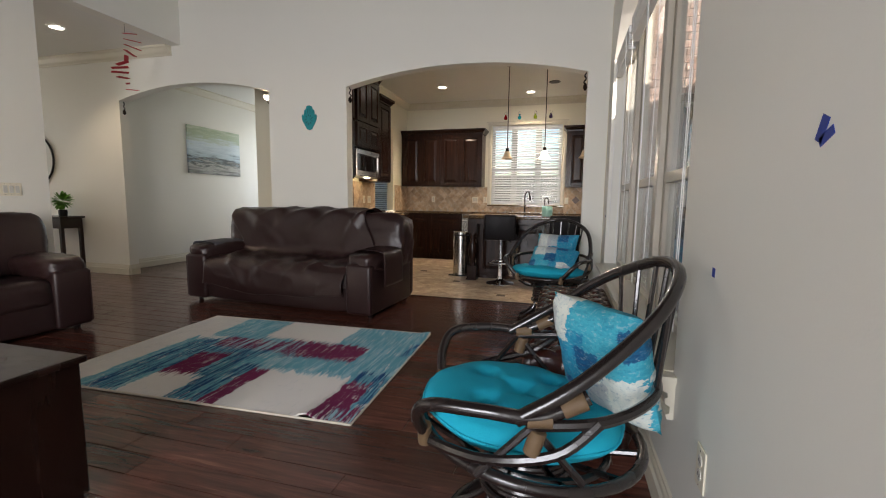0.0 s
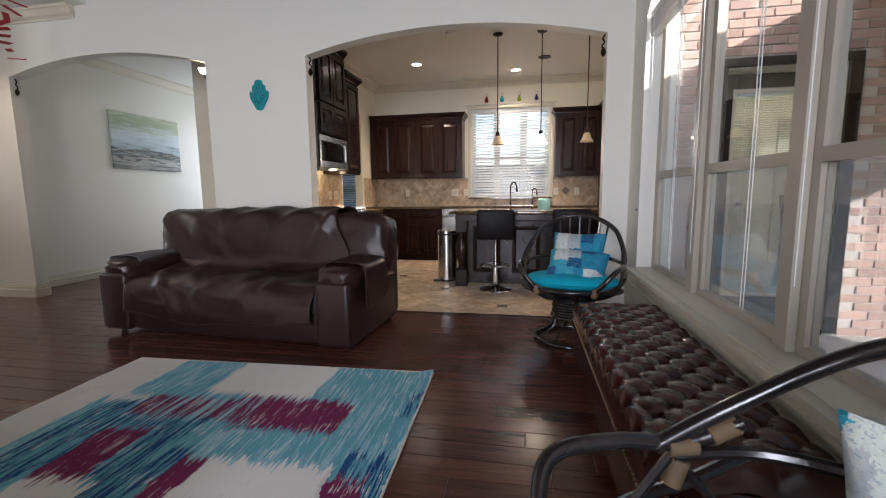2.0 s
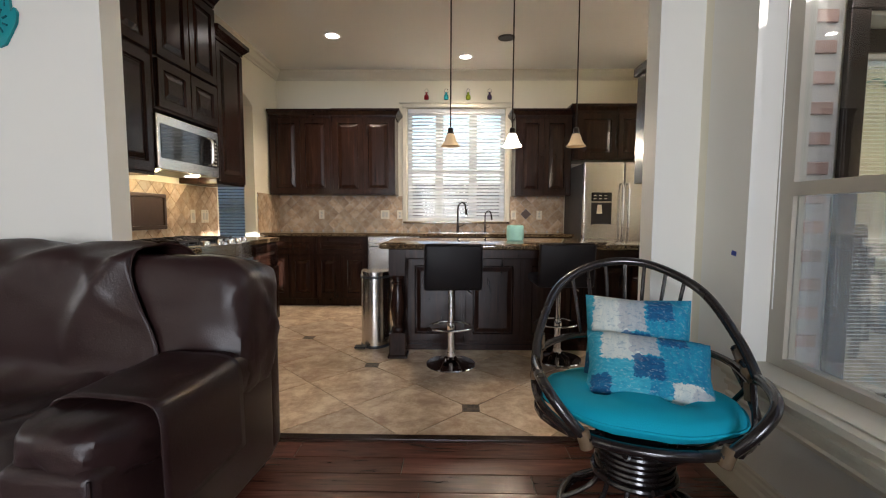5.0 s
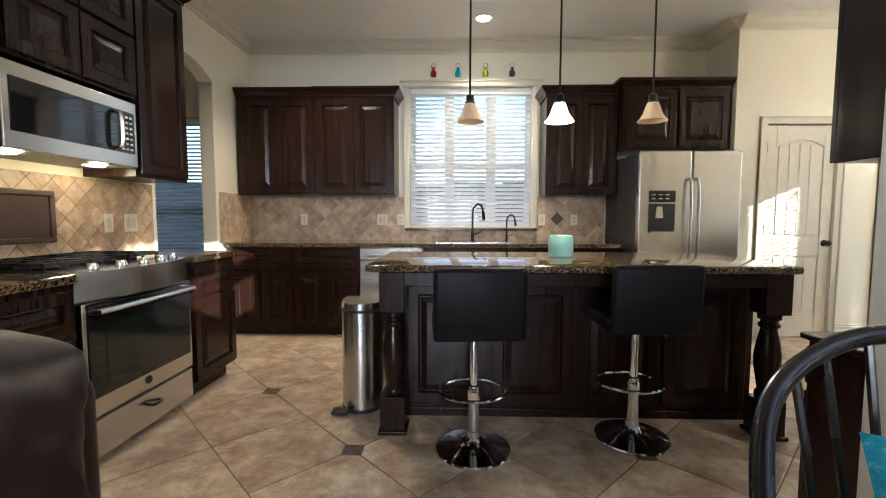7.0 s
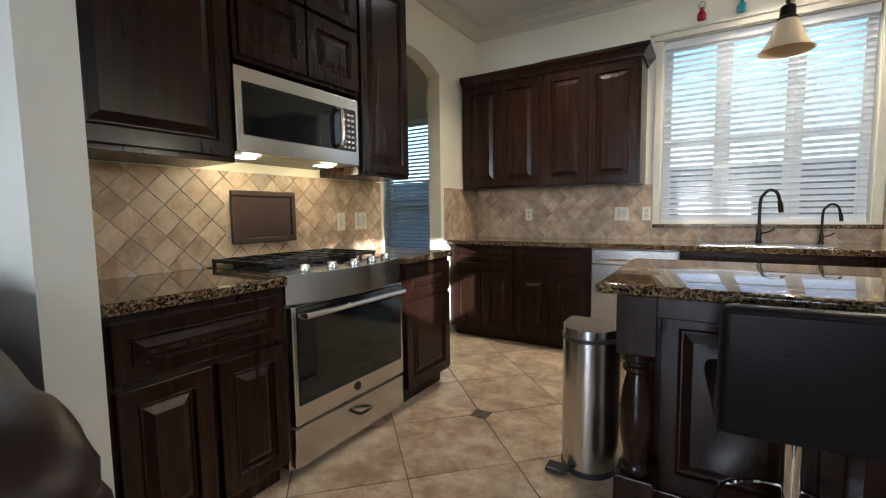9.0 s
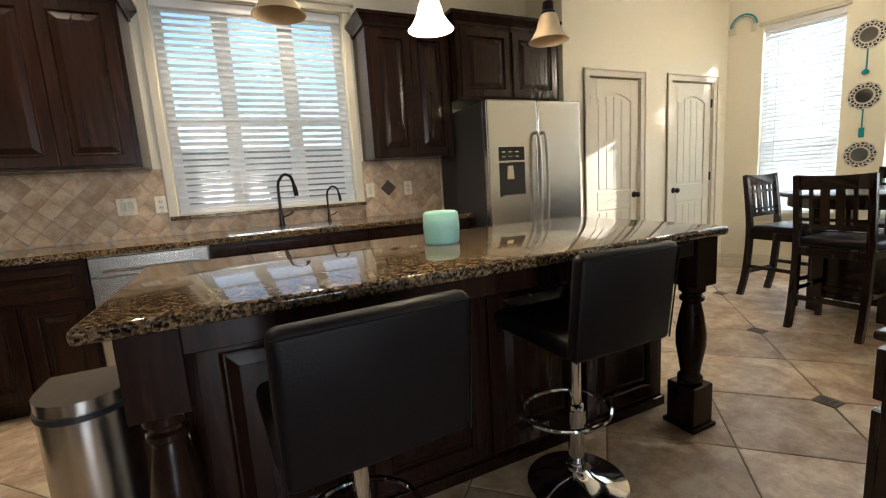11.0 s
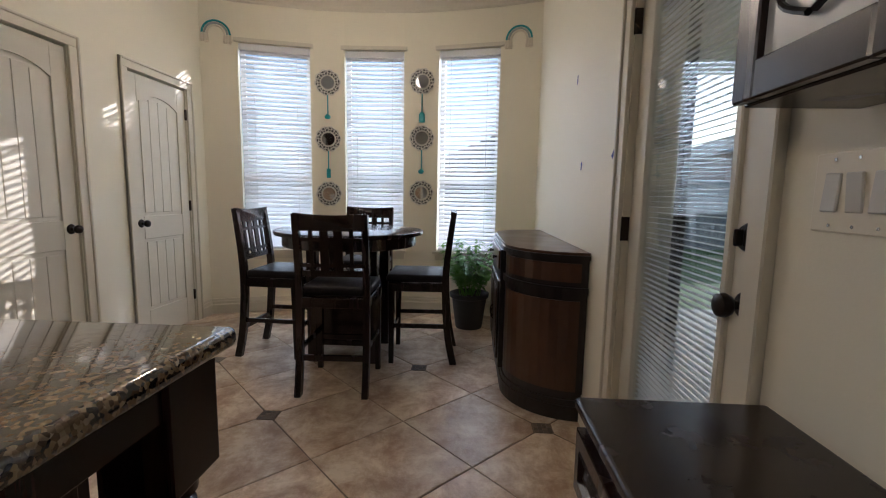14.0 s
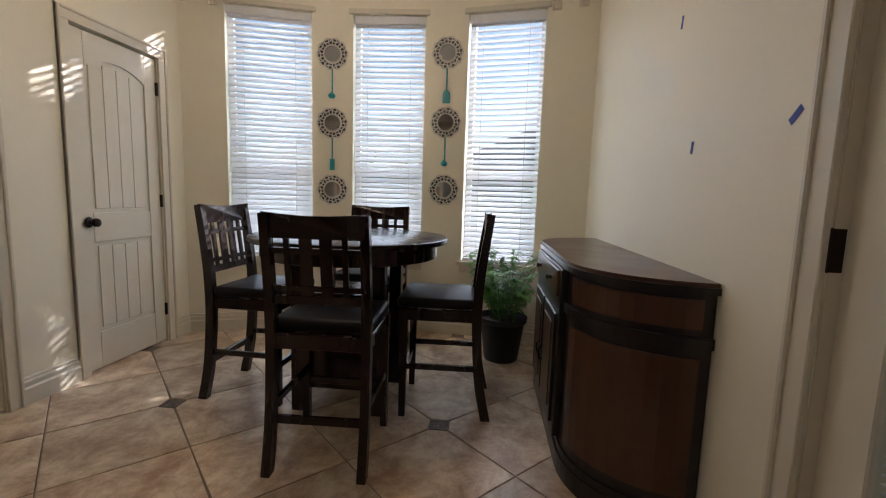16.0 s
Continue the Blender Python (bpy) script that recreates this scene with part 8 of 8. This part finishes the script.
bm = boxed(-0.80, 0.66, 9.262, NY - 0.001, 2.553, 2.60, 0.004)
box(bm, -0.83, 0.69, 9.25, NY - 0.001, 2.6005, 2.62, 0.004)
for a, b in ((-0.79, -0.735), (0.59, 0.645)):
    box(bm, a, b, 9.278, NY - 0.001, 1.051, 2.552, 0.003, 1)
structure("trim_kitchen_window", bm, TRIM, "cream window surround with a shallow shelf", "trim")


def spoon_doll(x, m):
    """A coloured glass bottle hung on a wire."""
    ob = thing("hanging_bottle", "small coloured glass bottle hung by a wire above the window", "bottle", (x, NY - 0.03, 2.70), 0, "coloured bottles")
    part("bottle", lathe(bmesh.new(), [(0.012, -0.052), (0.03, -0.046), (0.033, -0.015), (0.026, 0.01), (0.013, 0.022), (0.013, 0.04), (0.016, 0.045)], seg=18), m, ob, smooth=True)
    part("wire", tube(bmesh.new(), curve_pts([(-0.018, 0.0, 0.03), (-0.022, 0.012, 0.075), (0, 0.02, 0.098), (0.022, 0.012, 0.075), (0.018, 0.0, 0.03)], 16), 0.002, 5), BLACK, ob)
    return ob


for x, nm, c in ((-0.47, "red_glass", (0.35, 0.005, 0.01)), (-0.21, "aqua_glass", (0.01, 0.33, 0.40)), (0.08, "lime_glass", (0.33, 0.42, 0.02)), (0.36, "violet_glass", (0.05, 0.025, 0.09))):
    spoon_doll(x, surface(nm, c, 0.12, vary=0.15, big=30, relief=0, coat=0.5))


def cylinder_vase():
    ob = thing("ceramic_canister", "aqua textured ceramic canister on the island", "canister", (0.43, 7.30, 0.915))
    part("body", lathe(bmesh.new(), [(0.068, 0.0), (0.074, 0.006), (0.077, 0.07), (0.074, 0.126), (0.070, 0.132)], seg=36), CERAMIC, ob, smooth=True)
    part("top", lathe(bmesh.new(), [(0.066, 0.1325), (0.062, 0.136), (0.02, 0.137)], seg=28), CERAMIC, ob, smooth=True)
    return ob


cylinder_vase()
for x, w, k, knd in ((-1.89, 0.072, 1, "socket"), (-1.03, 0.118, 2, "rocker"), (-0.83, 0.072, 1, "socket"), (0.70, 0.072, 1, "rocker"), (1.045, 0.072, 1, "socket")):
    plate("outlet" if knd == "socket" else "light_switch", "ivory wall plate on the travertine backsplash", (x, NY - 0.0135, 1.14), 0, w, 0.118, k, knd)
plate("outlet", "ivory wall plate on the travertine backsplash", (KX + 0.0135, 7.28, 1.12), 90, 0.072, 0.118, 1, "rocker")
plate("light_switch", "ivory wall plate on the travertine backsplash", (KX + 0.0135, 7.47, 1.12), 90, 0.118, 0.118, 2, "rocker")

ob = thing("framed_tile_panel", "bronze framed plaque set in the backsplash over the range", "plaque", (KX + 0.012, 6.70, 1.16), 90)
part("panel", boxed(-0.17, 0.17, -0.012, -0.001, -0.11, 0.11, 0.003, 1), STONE_DARK, ob)
for a, b, c, d in ((-0.20, 0.20, 0.11, 0.14), (-0.20, 0.20, -0.14, -0.11), (-0.20, -0.17, -0.1095, 0.1095), (0.17, 0.20, -0.1095, 0.1095)):
    part("frame", boxed(a, b, -0.022, -0.001, c, d, 0.005), STONE_DARK, ob)


# ---- pieces of the floors and walls ----
def clip(poly, inside, cross):
    out = []
    for p, q in zip(poly, poly[1:] + poly[:1]):
        if inside(p):
            out.append(p)
        if inside(p) != inside(q):
            out.append(cross(p, q))
    return out


def clip_rect(poly, u0, u1, v0, v1):
    for ax, lim, sgn in ((0, u0, 1), (0, u1, -1), (1, v0, 1), (1, v1, -1)):
        if not poly:
            return poly
        f = lambda p, ax=ax, lim=lim, sgn=sgn: sgn * (p[ax] - lim) >= 0
        c = lambda p, q, ax=ax, lim=lim: tuple(p[i] + (q[i] - p[i]) * (lim - p[ax]) / (q[ax] - p[ax]) for i in (0, 1))
        poly = clip(poly, f, c)
    return poly


def slab_piece(name, poly, to3d, t, material, parent):
    """One tile with a small chamfer."""
    if len(poly) < 3:
        return
    area = 0.5 * abs(sum(a[0] * b[1] - b[0] * a[1] for a, b in zip(poly, poly[1:] + poly[:1])))
    if area < 0.0006:
        return
    cx, cy = sum(p[0] for p in poly) / len(poly), sum(p[1] for p in poly) / len(poly)
    bm = bmesh.new()
    ins = [(cx + (u - cx) * 0.985, cy + (v - cy) * 0.985) for u, v in poly]
    lo = [bm.verts.new(to3d(u, v, 0.0)) for u, v in poly]
    mi = [bm.verts.new(to3d(u, v, t * 0.75)) for u, v in poly]
    hi = [bm.verts.new(to3d(u, v, t)) for u, v in ins]
    n = len(poly)
    for a, b in ((lo, mi), (mi, hi)):
        for i in range(n):
            bm.faces.new((a[i], a[(i + 1) % n], b[(i + 1) % n], b[i]))
    bm.faces.new(hi)
    return part(name, bm, material, parent)


# floor of large diagonal tiles with a mosaic inset at every other corner
kitchen_floor = bpy.data.objects["floor_kitchen"]
S, G, INS = 0.3592, 0.003, 0.048
A0 = (-0.022, 5.92)
UP = lambda u, v, d: Vector((u, v, -0.006 + d))
for i in range(-14, 22):
    for j in range(-16, 20):
        cx, cy = A0[0] + S * (i + j + 1), A0[1] + S * (i - j)
        if not (KX - 0.7 < cx < 5.4 and 5.3 < cy < 9.6):
            continue
        k = S - G * 1.4
        corners = [(cx - k, cy, i, j), (cx, cy - k, i, j + 1), (cx + k, cy, i + 1, j + 1), (cx, cy + k, i + 1, j)]
        poly = []
        for x, y, a, b in corners:
            if a % 2 == 0 and b % 2 == 0:
                # corner cut away for the inset
                dx, dy = x - cx, y - cy
                e = INS + 0.004
                if abs(dx) > abs(dy):
                    sx = 1 if dx > 0 else -1
                    poly += [(x - sx * (e - 0.004), y + sx * -(e - 0.008)), (x - sx * (e - 0.004), y + sx * (e - 0.008))]
                else:
                    sy = 1 if dy > 0 else -1
                    poly += [(x + sy * (e - 0.008), y - sy * (e - 0.004)), (x - sy * (e - 0.008), y - sy * (e - 0.004))]
            else:
                poly.append((x, y))
        poly = clip_rect(poly, KX - 0.35, 5.24, LY + 0.022, 9.33)
        slab_piece("tile", poly, UP, 0.006, TRAV, kitchen_floor)
tmp = mesh_object("chip", boxed(-0.0105, 0.0105, -0.0105, 0.0105, 0, 0.0055), MOSAIC)
chip = tmp.data
bpy.data.objects.remove(tmp)
for i in range(-14, 22, 2):
    for j in range(-16, 20, 2):
        x, y = A0[0] + S * (i + j), A0[1] + S * (i - j)
        if -2.0 < x < 4.9 and LY + 0.1 < y < 8.8 and not (-0.55 < x < 1.46 and 7.03 < y < 7.6):
            for a in range(4):
                for b in range(4):
                    if (x < 4.3 and y < 8.2):
                        shared("mosaic_chip", chip, kitchen_floor, pose(x - 0.0345 + 0.023 * a, y - 0.0345 + 0.023 * b, -0.006))

# hand-scraped planks, running along x
living_floor = bpy.data.objects["floor_living"]
rnd = random.Random(3)
rest = bmesh.new()
y, row = -3.0, 0
made = 0
while y < LY - 0.03:
    w = 0.127
    x = -10.2 - rnd.uniform(0, 1.0)
    while x < WX:
        L = rnd.uniform(0.6, 1.5)
        a, b = max(x, -10.19), min(x + L, WX - 0.001)
        y1 = min(y + w, LY - 0.031)
        if b - a > 0.02 and y1 - y > 0.02:
            near = a > -4.2 and y > 1.2 and made < 290
            bm = bmesh.new() if near else rest
            g = 0.0012
            c = 0.003
            lo = [bm.verts.new(p) for p in ((a + g, y + g, -0.006), (b - g, y + g, -0.006), (b - g, y1 - g, -0.006), (a + g, y1 - g, -0.006))]
            mi = [bm.verts.new(p) for p in ((a + g, y + g, -0.002), (b - g, y + g, -0.002), (b - g, y1 - g, -0.002), (a + g, y1 - g, -0.002))]
            hi = [bm.verts.new(p) for p in ((a + c, y + c, 0.0), (b - c, y + c, 0.0), (b - c, y1 - c, 0.0), (a + c, y1 - c, 0.0))]
            for q, r in ((lo, mi), (mi, hi)):
                for i in range(4):
                    bm.faces.new((q[i], q[(i + 1) % 4], r[(i + 1) % 4], r[i]))
            bm.faces.new(hi)
            if near:
                part("plank", bm, FLOORWOOD, living_floor)
                made += 1
        x += L
    y += w
tagged(part("far_planks", rest, FLOORWOOD, living_floor), kind="stuff")


def backsplash(name, p0, p1, z0, z1, inset_at, cuts=()):
    """Diagonal travertine tiles with darker insets, as a facing on a wall."""
    at, length = plan_frame(p0, p1)
    back = bmesh.new()
    prism(back, [(0, z0), (length, z0), (length, z1), (0, z1)], at, -0.006, -0.001)
    ob = structure(name, back, MORTAR, "beige travertine backsplash laid diagonally", "backsplash")
    to = lambda u, v, d: at(u, v, -0.006 - d)
    h = 0.072
    n = 0
    for i in range(-2, int(length / h) + 3):
        for j in range(-2, int((z1 - z0) / h) + 3):
            if (i + j) % 2:
                continue
            cu, cv = i * h, z0 + 0.02 + j * h
            k = h - 0.002
            poly = clip_rect([(cu - k, cv), (cu, cv - k), (cu + k, cv), (cu, cv + k)], 0.0, length, z0, z1)
            mat = STONE_DARK if any(abs(cu - a) < h * 0.6 and abs(cv - b) < h * 0.6 for a, b in inset_at) else SPLASH
            if any(c0 < cu < c1 and d0 < cv < d1 for c0, c1, d0, d1 in cuts):
                continue
            if len(poly) >= 3:
                slab_piece("tile", poly, to, 0.006, mat, ob)
    return ob


# the run over the sink in pieces beside and below the window
backsplash("backsplash_north_left", (-0.795, NY), (KX, NY), 0.9155, 1.388, [(1.29, 1.16)])
backsplash("backsplash_north_right", (1.37, NY), (0.65, NY), 0.9155, 1.388, [(0.50, 1.16)])
backsplash("backsplash_north_sill", (0.649, NY), (-0.794, NY), 0.9155, 1.02, [])
backsplash("backsplash_west", (KX, 7.70), (KX, 5.71), 0.9155, 1.395, [(0.576, 1.16), (1.44, 1.16)], [(0.82, 1.18, 1.04, 1.28)])
backsplash("backsplash_west_end", (KX, 9.292), (KX, 8.62), 0.9155, 1.40, [])

# brick on the outer face of the nook wall, seen across the patio
brick_wall = wall("wall_brick", (1.285, 5.497), (4.9, 5.497), 3.0, 0.014, MORTAR, "red-brown brick outer wall of the house", [(1.62 - 1.285, 2.62 - 1.285, -0.02, 2.13, 0)], z0=-0.1)
tmp = mesh_object("brick", boxed(-0.097, 0.097, -0.012, 0.0, -0.0285, 0.0285, 0.003, 1), BRICK)
bk = tmp.data
bpy.data.objects.remove(tmp)
tmp = mesh_object("half_brick", boxed(-0.045, 0.045, -0.012, 0.0, -0.0285, 0.0285, 0.003, 1), BRICK)
hk = tmp.data
bpy.data.objects.remove(tmp)
rest = bmesh.new()
made = 0
for r in range(45):
    z = -0.06 + 0.0677 * r
    off = 0.1025 * (r % 2)
    for c in range(19):
        x = 1.39 + off + 0.205 * c
        if x > 4.8 or (1.52 < x < 2.72 and z < 2.16):
            continue
        if made < 300 and x < 3.2 and z > 0.1:
            o = shared("brick", bk, brick_wall, pose(x + rnd.uniform(-0.002, 0.002), 5.483 + rnd.uniform(-0.002, 0.0005), z))
            made += 1
        else:
            box(rest, x - 0.097, x + 0.097, 5.471, 5.483, z - 0.0285, z + 0.0285)
tagged(part("far_bricks", rest, BRICK, brick_wall), kind="stuff")
wing = bpy.data.objects["wall_wing"]
rest = bmesh.new()
for r in range(44):
    z = 0.0 + 0.0677 * r
    for c in range(23):
        x = 1.38 + 0.1025 * (r % 2) + 0.205 * c
        if x < 5.68:
            box(rest, x - 0.097, x + 0.097, 2.0505, 2.062, z - 0.0285, z + 0.0285)
    for c in range(1):
        box(rest, 5.8005, 5.812, 1.83, 2.03, z - 0.0285, z + 0.0285)
tagged(part("wing_bricks", rest, BRICK, wing), kind="stuff")
